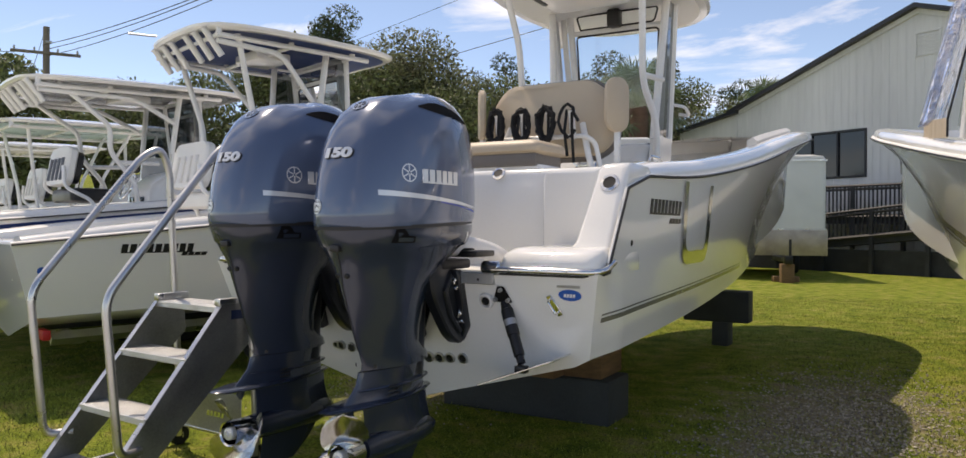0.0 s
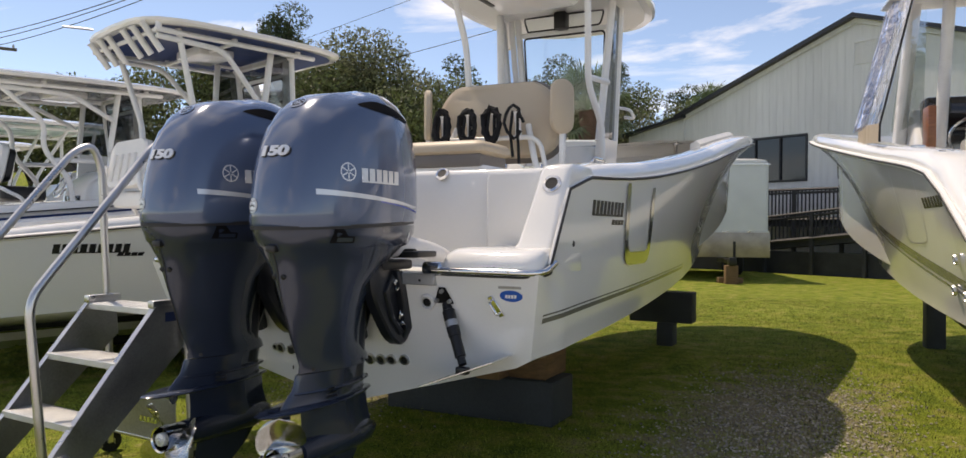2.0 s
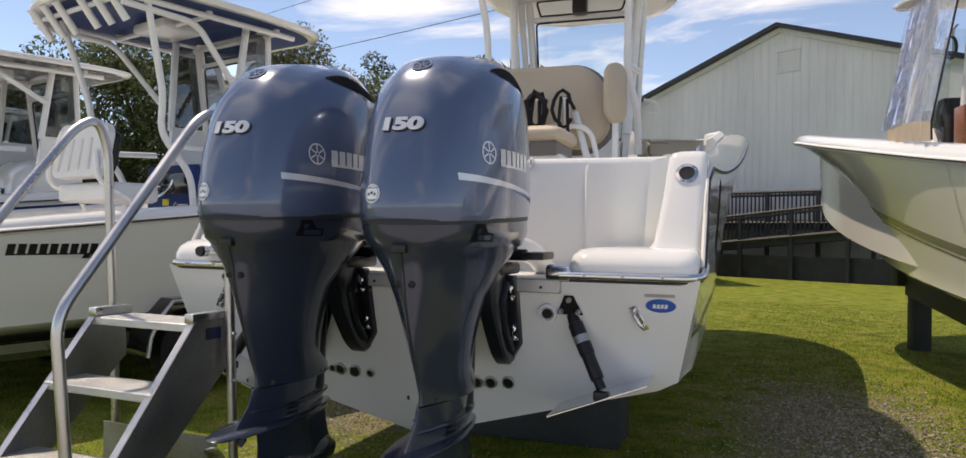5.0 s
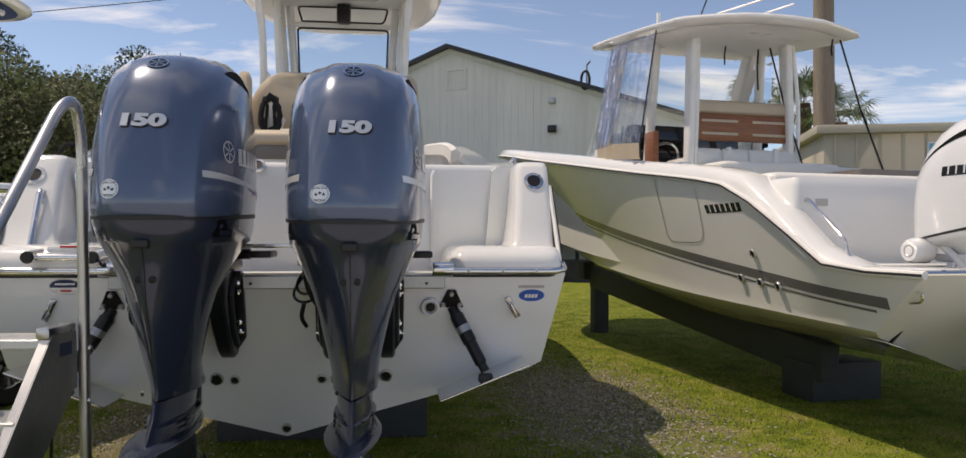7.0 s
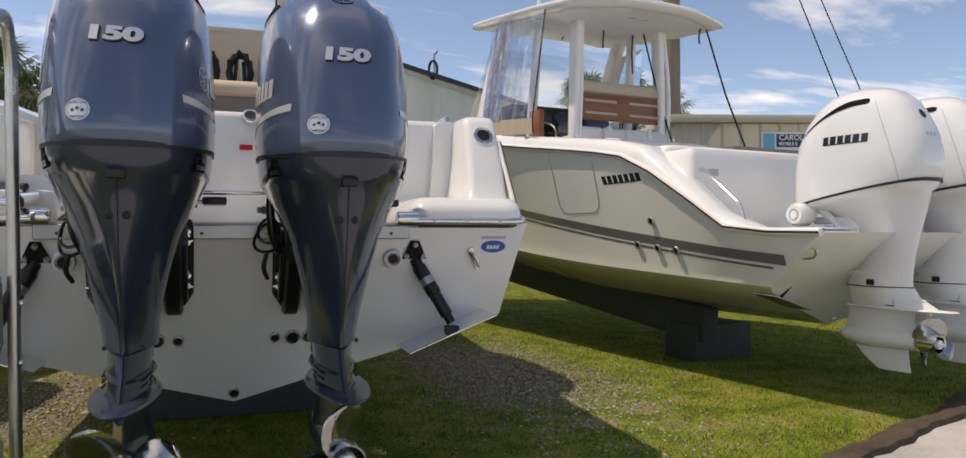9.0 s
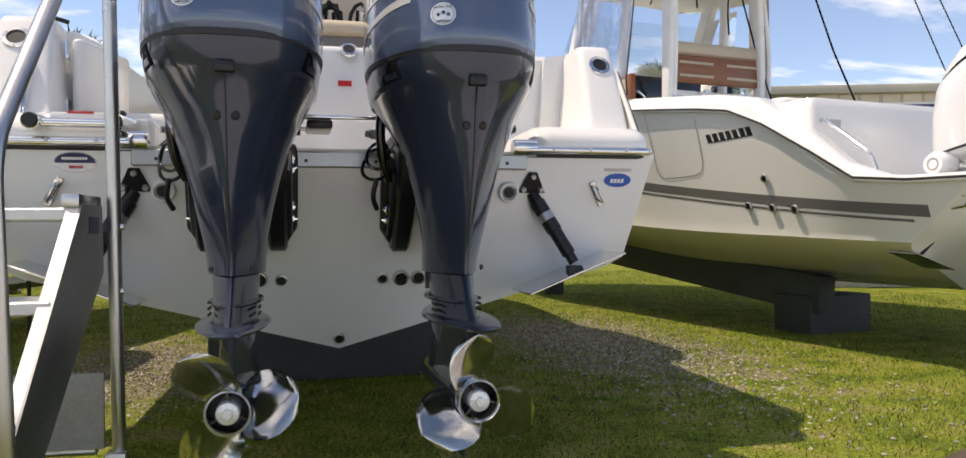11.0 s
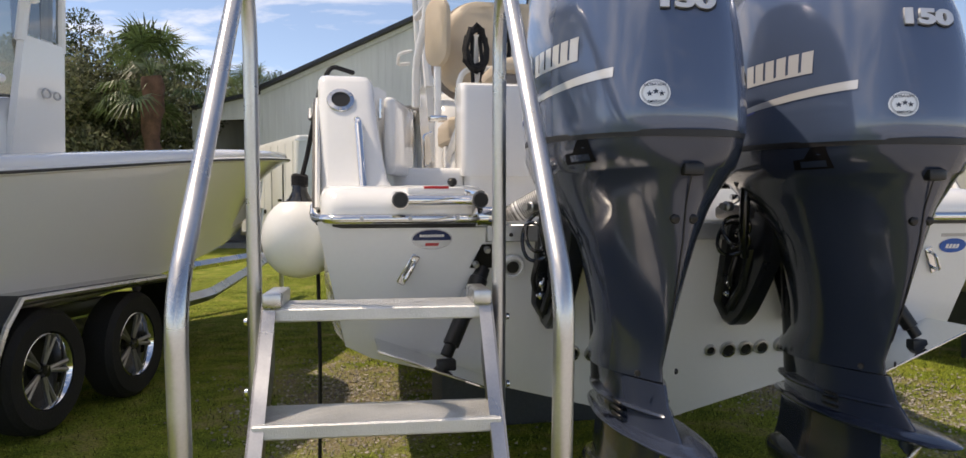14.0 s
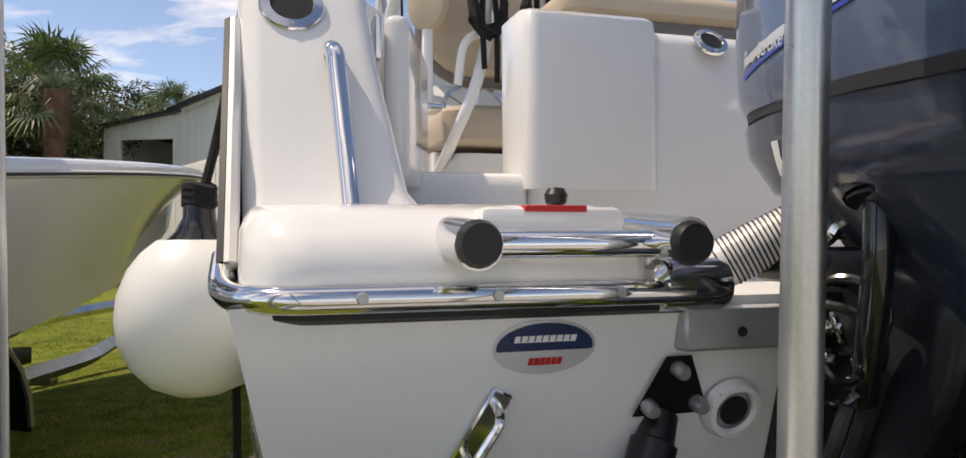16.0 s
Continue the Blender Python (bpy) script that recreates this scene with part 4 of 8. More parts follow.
        part("pinstripe", press(ln, sm(-.25, 1.475), tree), BLUELINE, cowl)
        fw = letters("FourStroke", .020, 0, .0004, .3)
        part("model_script", press(fw, facing((s * .6, -.03, 1.428), (s, 0, 0)), tree), SILVER, cowl, "small silver lettering", flat=True)
        vent = bmesh.new()          # long drop-shaped intake, its blunt end aft
        n = 14
        up = []
        for k in range(n + 1):
            u = k / n
            y = -.425 + .385 * u
            h = .030 * math.sin(math.pi * min(1.0, u * 2.6 + .06) / 2) * (1 - u ** 3 * .75)
            zc = 1.874 - .034 * u ** 2
            col = []
            for d in (-h, -.5 * h, 0, .5 * h, h):
                hit = tree.ray_cast(Vector((s * .7, y, zc + d + .12)), Vector((-s, 0, -.24)))
                p = hit[0] + hit[1] * .003 if hit[0] is not None else Vector((s * .15, y, zc + d))
                col.append(vent.verts.new(p))
            up.append(col)
        for k in range(n):
            for j in range(4):
                q = (up[k][j], up[k + 1][j], up[k + 1][j + 1], up[k][j + 1])
                vent.faces.new(q if s > 0 else q[::-1])
        part("air_intake", vent, INTAKE, cowl, "black drop-shaped air intake")
        lat = bmesh.new()
        lat.faces.new([lat.verts.new((s * x, y, 0)) for x, y in ((-.062, -.026), (.058, -.026), (.058, .002), (.02, .004), (-.006, .034), (-.050, .034))])
        bmesh.ops.subdivide_edges(lat, edges=lat.edges[:], cuts=3, use_grid_fill=True)
        bmesh.ops.triangulate(lat, faces=lat.faces[:])
        lt = part("cowl_latch", press(lat, facing((s * .6, -.56, 1.287), (s, 0, 0)), ltree, .0025), INTAKE, en, "black cowl latch recess")
        flap = quad_grid(-.032, .046, -.020, -.003, 4, 1)
        part("latch_flap", press(flap, facing((s * .6, -.56, 1.287), (s, 0, 0)), ltree, .005), LEG, lt)
        part("apron_label", press(quad_grid(-.010, .010, -.022, .022, 1, 2), facing((s * .6, -.05, 1.285), (s, 0, 0)), ltree, .002), WHITESTICK, en, "small white printed label")
    part("rear_latch", box(-.026, .026, -.768, -.735, 1.222, 1.250, .005, 2), BLACK, en, "black rear latch")
    part("centre_seam", tube([(0, -.755, 1.235), (0, -.721, 1.15), (0, -.704, 1.06), (0, -.673, .96), (0, -.638, .86), (0, -.604, .78)], .0022, 5), GASKET, en)
    for s in (1, -1):
        part("leg_plug", lathe([(.0, .004), (.008, .004), (.012, 0), (.012, -.01)], 12, facing((s * .024, -.713, 1.115), (0, -1, -.4))), BLACK, en)
        part("leg_screw", lathe([(.0, .004), (.007, .004), (.009, 0)], 10, facing((s * .055, -.548, .705), (s, -1.2, 0))), BLACK, en)
    return en


# ---------------------------------------------------------------- ground
def build_ground():
    n = 60
    bm = bmesh.new()

    def g(k):
        t = (k / n) * 2 - 1
        return 300 * math.copysign(abs(t) ** 2.6, t)
    vs = [[bm.verts.new((g(i), g(j) + 3, 0.012 * noise.noise((g(i) * 0.6, g(j) * 0.6, 0)) if abs(g(i)) < 12 and abs(g(j)) < 14 else 0)) for i in range(n + 1)] for j in range(n + 1)]
    for j in range(n):
        for i in range(n):
            bm.faces.new((vs[j][i], vs[j][i + 1], vs[j + 1][i + 1], vs[j + 1][i]))
    tagged(part("ground", bm, GROUND), "mown green lawn with thin sandy patches", "lawn", kind="structure")


def verge(x):
    """Where the lawn ends and the pavement begins."""
    return -.68 + .466 * (x - 2.27) + .035 * math.sin(x * 2.7) + .02 * math.sin(x * 7.1 + 1)


def build_pavement():
    xs = [-60 + 56 * k / 14 for k in range(14)] + [-4 + 10.0 * k / 80 for k in range(80)] + [6 + 54 * k / 14 for k in range(15)]
    rows = [[Vector((x, verge(x), .018)), Vector((x, verge(x) - 3, .020)), Vector((x, -70, .020))] for x in xs]
    pv = part("pavement", loft(rows, False, False), ASPHALT, flat=True)
    tagged(pv, "worn grey pavement beside the lawn", "pavement", kind="structure")
    lip = [[Vector((x, verge(x) + d + .012 * math.sin(x * 23 + d * 40), z)) for d, z in ((-.035, .012), (-.02, .048), (.03, .055), (.10, .038), (.2, .0))] for x in xs]
    tagged(part("turf_edge", loft(lip, False, False), SOIL), "dark cut turf edge along the pavement", "turf edge", kind="structure")


def worn_np(x, y):
    return np.exp(-((x - 1.95) / .8) ** 2 - ((y - 2.6) / 1.9) ** 2) + np.exp(-((x + 1.1) / .6) ** 2 - ((y - 2.2) / 1.6) ** 2)


def build_grass():
    rng = np.random.default_rng(4)
    n = 420000
    x, y = rng.uniform(-5.5, 7.5, n), -2.4 + 15.2 * rng.uniform(size=n) ** 1.6
    low = (np.sin(x * 2.1 + 1.3 * np.sin(y * 1.7)) + np.sin(y * 2.6 + 1.1 * np.sin(x * 1.3 + 2)) + .7 * np.sin(x * 5.3 + y * 4.1)) / 2.7
    bare = worn_np(x, y) * .50 + low * .22 + .16
    keep = (rng.uniform(size=n) > bare) & (y > -.66 + .466 * (x - 2.27))
    x, y, low = x[keep], y[keep], low[keep]
    n = len(x)
    h = rng.uniform(.008, .030, n) * (1 - .35 * low)
    a, b, lean = rng.uniform(0, 6.283, n), rng.uniform(0, 6.283, n), rng.uniform(.2, 1.3, n) * h
    w = rng.uniform(.0016, .0036, n)
    q = np.empty((n, 3, 3))
    q[:, 0] = np.stack([x - np.cos(a) * w, y - np.sin(a) * w, np.full(n, -.004)], 1)
    q[:, 1] = np.stack([x + np.cos(a) * w, y + np.sin(a) * w, np.full(n, -.004)], 1)
    q[:, 2] = np.stack([x + np.cos(b) * lean, y + np.sin(b) * lean, h], 1)
    v, f = q.reshape(-1, 3).tolist(), np.arange(n * 3).reshape(-1, 3).tolist()
    ob = part("grass", (v, [], f), BLADE, flat=True)
    tagged(ob, "short mown grass blades, yellowish green", "grass", kind="stuff")
    v, f = [], []
    for _ in range(9000):
        x, y = rng.normal(2.05, .42), rng.normal(2.3, 1.15)
        if rng.uniform() < .3:
            x, y = rng.normal(-1.1, .35), rng.normal(2.2, .9)
        r = rng.uniform(.003, .015)
        i = len(v)
        q = rng.uniform(.6, 1.2, 6) * r
        v += [(x + q[0], y, r * .3), (x, y + q[1], r * .3), (x - q[2], y, r * .3), (x, y - q[3], r * .3), (x, y, q[4] * .9), (x, y, -.004)]
        f += [(i, i + 1, i + 4), (i + 1, i + 2, i + 4), (i + 2, i + 3, i + 4), (i + 3, i, i + 4), (i + 1, i, i + 5), (i + 2, i + 1, i + 5), (i + 3, i + 2, i + 5), (i, i + 3, i + 5)]
    tagged(part("gravel", (v, [], f), STONE, flat=True), "scattered grey gravel in the worn turf", "gravel", kind="stuff")


build_ground()
build_pavement()


# ---------------------------------------------------------------- white workshop building
GABLE, WALL_TURN, PITCH = Vector((2.30, 23.64, 9.0)), radians(-26.7), math.tan(radians(19.3))
YARD = Matrix.Translation((GABLE.x, GABLE.y, .154)) @ Matrix.Rotation(WALL_TURN, 4, "Z") @ Matrix.Scale(.88, 4)


def build_workshop():
    b = thing("workshop", YARD, "white corrugated steel workshop with black roof trim", "building")
    # local x along the gable wall (0 under the ridge), y away from the lawn
    H, A, B, D = GABLE.z, -7.6, 11.5, 20.0
    roof_z = lambda x: H - abs(x) * PITCH
    cuts = [A, -5.1, -1.9, 0, B]
    zs = [(0, 0), (3.3, 3.3), (5.0, 5.0)]
    wall = bmesh.new()

    def face(*pts):
        wall.faces.new([wall.verts.new(p) for p in pts])
    for y in (0.0, 0.12):
        face((A, y, 0), (-5.1, y, 0), (-5.1, y, roof_z(-5.1)), (A, y, roof_z(A)))
        face((-5.1, y, 0), (-1.9, y, 0), (-1.9, y, 3.3), (-5.1, y, 3.3))
        face((-5.1, y, 5.0), (-1.9, y, 5.0), (-1.9, y, roof_z(-1.9)), (-5.1, y, roof_z(-5.1)))
        face((-1.9, y, 0), (0, y, 0), (0, y, H), (-1.9, y, roof_z(-1.9)))
        face((0, y, 0), (B, y, 0), (B, y, roof_z(B)), (0, y, H))
    face((-5.1, 0, 3.3), (-1.9, 0, 3.3), (-1.9, .12, 3.3), (-5.1, .12, 3.3))
    face((-5.1, 0, 5.0), (-1.9, 0, 5.0), (-1.9, .12, 5.0), (-5.1, .12, 5.0))
    face((-5.1, 0, 3.3), (-5.1, .12, 3.3), (-5.1, .12, 5.0), (-5.1, 0, 5.0))
    face((-1.9, 0, 3.3), (-1.9, .12, 3.3), (-1.9, .12, 5.0), (-1.9, 0, 5.0))
    for x in (A, B):
        face((x, 0, 0), (x, D, 0), (x, D, roof_z(x)), (x, 0, roof_z(x)))
    face((A, D, 0), (B, D, 0), (B, D, roof_z(B)), (0, D, H), (A, D, roof_z(A)))
    part("wall", wall, WALLMETAL, b, flat=True)
    ribs = bmesh.new()
    x = A + .15
    while x < B - .1:
        for z0, z1 in (((0, 3.24), (5.06, roof_z(x) - .12)) if -5.2 < x < -1.8 else ((0, roof_z(x) - .12),)):
            box(x - .022, x + .022, -.012, .004, z0, z1, 0, 1, ribs)
        x += .305
    part("wall_ribs", ribs, WALLMETAL, b, flat=True)
    part("plinth", box(A - .05, B + .05, -.06, D, -.175, .06, 0), CONC, b, "concrete foundation", flat=True)
    part("lean_to_plinth", box(A - 3.25, A - .05, -.12, 9, -.175, .03, 0), CONC, b, "concrete foundation", flat=True)
    for s, e in ((-1, A - .35), (1, B + .4)):
        x1 = e
        r = bmesh.new()
        t = .16
        a = [(0, H + .02), (x1, roof_z(x1) + .02), (x1, roof_z(x1) + .02 + t), (0, H + .02 + t)]
        loft([[Vector((px, -.35, pz)) for px, pz in a], [Vector((px, D + .3, pz)) for px, pz in a]], True, True, r)
        part("roof", r, TRIMBLACK, b, "dark metal roof slope", flat=True)
        f = bmesh.new()
        a = [(0, H - .16), (x1, roof_z(x1) - .16), (x1, roof_z(x1) + .02), (0, H + .02)]
        loft([[Vector((px, -.10, pz)) for px, pz in a], [Vector((px, -.02, pz)) for px, pz in a]], True, True, f)
        part("rake_board", f, WALLMETAL, b, flat=True)
    w = bmesh.new()
    for x0, x1, z0, z1 in ((-5.16, -1.84, 3.24, 3.32), (-5.16, -1.84, 4.98, 5.06), (-5.16, -5.08, 3.32, 4.98), (-1.92, -1.84, 3.32, 4.98), (-3.02, -2.95, 3.32, 4.98), (-4.1, -4.05, 3.32, 4.98)):
        box(x0, x1, -.05, .06, z0, z1, 0.01, 1, w)
    win = part("window", w, TRIMBLACK, b, "black-framed dark window")
    part("pane", box(-5.08, -1.92, .03, .045, 3.32, 4.98, 0), SCREEN, win, "dark glass pane", flat=True)
    v = bmesh.new()
    for x0, x1, z0, z1 in ((-.45, .45, 7.34, 7.42), (-.45, .45, 8.12, 8.2), (-.45, -.37, 7.42, 8.12), (.37, .45, 7.42, 8.12)):
        box(x0 + .32, x1 + .32, -.05, 0, z0, z1, .01, 1, v)
    vent = part("gable_vent", v, WALLMETAL, b, "white louvred gable vent")
    for k in range(7):
        part("slat", box(-.37 + .32, .37 + .32, -.03, 0, 7.44 + .097 * k, 7.50 + .097 * k, 0, m=None), WALLMETAL, vent, flat=True)
    for x, z, s in ((4.32, 5.57, .17), (4.31, 6.66, .13)):
        l = box(x - s, x + s, -.18, 0, z - s * .8, z + s * .8, .03, 2)
        part("wall_light", l, TRIMBLACK if z < 6 else GREYTRIM, b, "wall-mounted floodlight")
    mast = part("service_mast", tube([(5.6, .25, 6.2), (5.6, .25, 8.0), (5.75, .1, 8.1)], .04, 8), GREYTRIM, b, "service mast with a cable coil")
    part("cable_coil", tube([Vector((5.62 + .16 * math.cos(a), -.1, 7.35 + .34 * math.sin(a))) for a in (2 * math.pi * k / 24 for k in range(24))], .05, 6, closed=True), WIRE, mast)
    # lean-to at the far corner
    lt = bmesh.new()
    x0, x1 = A - 3.2, A
    rz = lambda x: 5.72 + (x - x0) * .16
    for xa, xb, za, zb in ((x0, x0 + .7, 0, None), (x1 - .25, x1, 0, None), (x0 + .7, x1 - .25, 5.25, None)):
        ring = [(xa, za), (xb, za), (xb, rz(xb)), (xa, rz(xa))]
        loft([[Vector((px, -.1, pz)) for px, pz in ring], [Vector((px, .05, pz)) for px, pz in ring]], True, True, lt)
    loft([[Vector((x0, -.1, z)), Vector((x0, 9, z))] for z in (0, rz(x0))], False, False, lt)
    part("lean_to", lt, WALLMETAL, b, "open lean-to bay with pale posts", flat=True)
    ring = [(x0 - .3, rz(x0) - .05), (x1 + .1, rz(x1) + .02), (x1 + .1, rz(x1) + .16), (x0 - .3, rz(x0) + .10)]
    part("lean_to_roof", loft([[Vector((px, -.35, pz)) for px, pz in ring], [Vector((px, 9.2, pz)) for px, pz in ring]]), TRIMBLACK, b, "black lean-to roof edge", flat=True)
    part("bay_back", box(x0 + .1, x1, 8.6, 8.7, 0, 5.4, 0), TANWALL, b, flat=True)


def build_ramp():
    """Access ramp with slatted rails, along the gable wall."""
    r = thing("access_ramp", YARD, "dark timber access ramp with slatted handrails", "ramp")
    for name, y, xa, xb, zf, zt in (("upper_rail", -1.3, -5.2, 6.5, lambda x: 1.75, lambda x: 2.85), ("lower_rail", -2.6, -5.6, 6.5, lambda x: .55 + .10 * (x + 5.6), lambda x: 1.45 + .10 * (x + 5.6))):
        rail = bmesh.new()
        for dz in (0, .12):
            q = [(xa, zt(xa) - dz), (xb, zt(xb) - dz)]
            tube([(q[0][0], y, q[0][1]), (q[1][0], y, q[1][1])], .05, 4, rail)
        tube([(xa, y, zf(xa)), (xb, y, zf(xb))], .09, 4, rail)
        p = part(name, rail, FENCE, r, "dark handrail", flat=True)
        n = int((xb - xa) / .15)
        for k in range(n + 1):
            x = xa + (xb - xa) * k / n
            big = k % 12 == 0
            w = .06 if big else .022
            part("post" if big else "baluster", box(x - w, x + w, y - w, y + w, -.175 if big else zf(x), zt(x), 0), FENCE, p, flat=True)
        d = bmesh.new()
        loft([[Vector((x, y + .05, zf(x))), Vector((x, y + 1.2, zf(x))), Vector((x, y + 1.2, zf(x) - .25)), Vector((x, y + .05, zf(x) - .25))] for x in (xa, xb)], True, True, d)
        part("deck", d, FENCE, r, flat=True)
    part("skirt", box(-5.5, 6.5, -2.45, -2.40, -.175, .62, 0), FENCE, r, "dark skirting boards", flat=True)


def build_cargo_trailer():
    m = Matrix.Translation((-1.42, 19.09, 0)) @ Matrix.Rotation(radians(21), 4, "Z")
    t = thing("cargo_trailer", m, "white enclosed cargo trailer parked on the lawn", "trailer")
    rings = [rrect(-1.25, 1.25, -1.6, 3.6, .12, z) for z in (.62, .66, 3.1)] + [rrect(-1.2, 1.2, -1.55, 3.55, .14, 3.2), rrect(-1.0, 1.0, -1.4, 3.4, .14, 3.24)]
    part("body", loft(rings), TRAILERW, t, "white aluminium-skinned body")
    part("stone_guard", box(-1.27, 1.27, -1.63, -1.58, .62, 1.28, .01), DIAMOND, t, "worn tan metal stone guard")
    for z in (1.3, 3.08):
        part("trim_band", box(-1.262, 1.262, -1.615, -1.60, z - .02, z + .02, 0), ALU, t, flat=True)
    door = part("side_door", box(-1.275, -1.255, -.6, .3, .8, 2.75, .005), TRAILERW, t, "narrow side door")
    for x0, x1, z0, z1 in ((-.63, -.60, .78, 2.78), (.30, .33, .78, 2.78), (-.63, .33, 2.75, 2.78)):
        part("door_edge", box(-1.28, -1.255, x0, x1, z0, z1, .002, 1), BLACK, door)
    part("door_latch", box(-1.31, -1.27, -.52, -.30, 1.55, 1.62, .01), BLACKG, door, "black bar latch")
    for z in (1.1, 2.4):
        part("hinge", box(-1.29, -1.27, .22, .36, z, z + .10, .005), STEEL, door)
    for k in range(8):
        part("side_rib", box(-1.262, -1.248, -1.4 + .62 * k, -1.38 + .62 * k, .70, 3.05, 0), TRAILERW, t, flat=True)
    part("side_sill", box(-1.28, -1.24, -1.55, 3.55, .60, .72, .01), ALU, t)
    part("number_bars", box(-1.268, -1.262, .9, 1.5, 1.25, 1.36, 0), DARKLET, t, flat=True)
    part("tongue", box(-.07, .07, -2.9, -1.5, .5, .62, .01), BLACK, t)
    part("coupler", box(-.09, .09, -3.1, -2.85, .46, .66, .02), BLACK, t)
    part("jack", tube([(.16, -2.5, .25), (.16, -2.5, 1.05)], .035, 10), BLACK, t, "tongue jack")
    for x in (-1.1, 1.1):
        for y in (1.2, 2.1):
            part("wheel", lathe([(.12, -.09), (.30, -.1), (.34, -.06), (.34, .06), (.30, .1), (.12, .09)], 20, Matrix.Translation((x, y, .34)) @ pose(0, 0, 0, 0, 90, 0)), RUBBER, t, "black trailer wheel")
    part("step_block", box(-.25, .35, -2.65, -2.35, 0, .14, .01), WOODBLK, t)
    part("hitch_block", box(-.15, .15, -3.0, -2.75, 0, .46, .01), WOODBLK, t)


build_workshop()
build_ramp()
build_cargo_trailer()


# ---------------------------------------------------------------- main boat
MAIN = dict(
    L=8.4, rake=0.30,
    kz=smooth((0, .37), (3, .38), (5.2, .48), (6.8, .85), (7.7, 1.40), (8.15, 1.95), (8.4, 2.50)),
    cx=smooth((0, 1.15), (.08, 1.155), (.35, 1.185), (1.2, 1.185), (3, 1.15), (5, 1.0), (6.5, .68), (7.5, .32), (8.15, .06), (8.4, 0)),
    cz=smooth((0, .715), (1.7, .785), (3.3, .90), (5, 1.13), (6.5, 1.47), (7.5, 1.88), (8.15, 2.28), (8.4, 2.52)),
    sx=smooth((0, 1.236), (.5, 1.236), (1, 1.246), (2, 1.285), (4, 1.35), (5.5, 1.375), (6.5, 1.34), (7.2, 1.18), (7.8, .88), (8.2, .5), (8.4, 0)),
    sz=smooth((0, 1.12), (.07, 1.125), (.2, 1.24), (.4, 1.49), (.52, 1.575), (.7, 1.60), (1, 1.615), (1.6, 1.655), (2.5, 1.755), (3.6, 1.915), (5, 2.16), (6.5, 2.38), (8.4, 2.54)),
    fl=smooth((0, 1.0), (.08, .8), (.35, .4), (1.0, .5), (3, 1.1), (5, 1.6), (6.5, 2.0), (8.4, 2.2)))


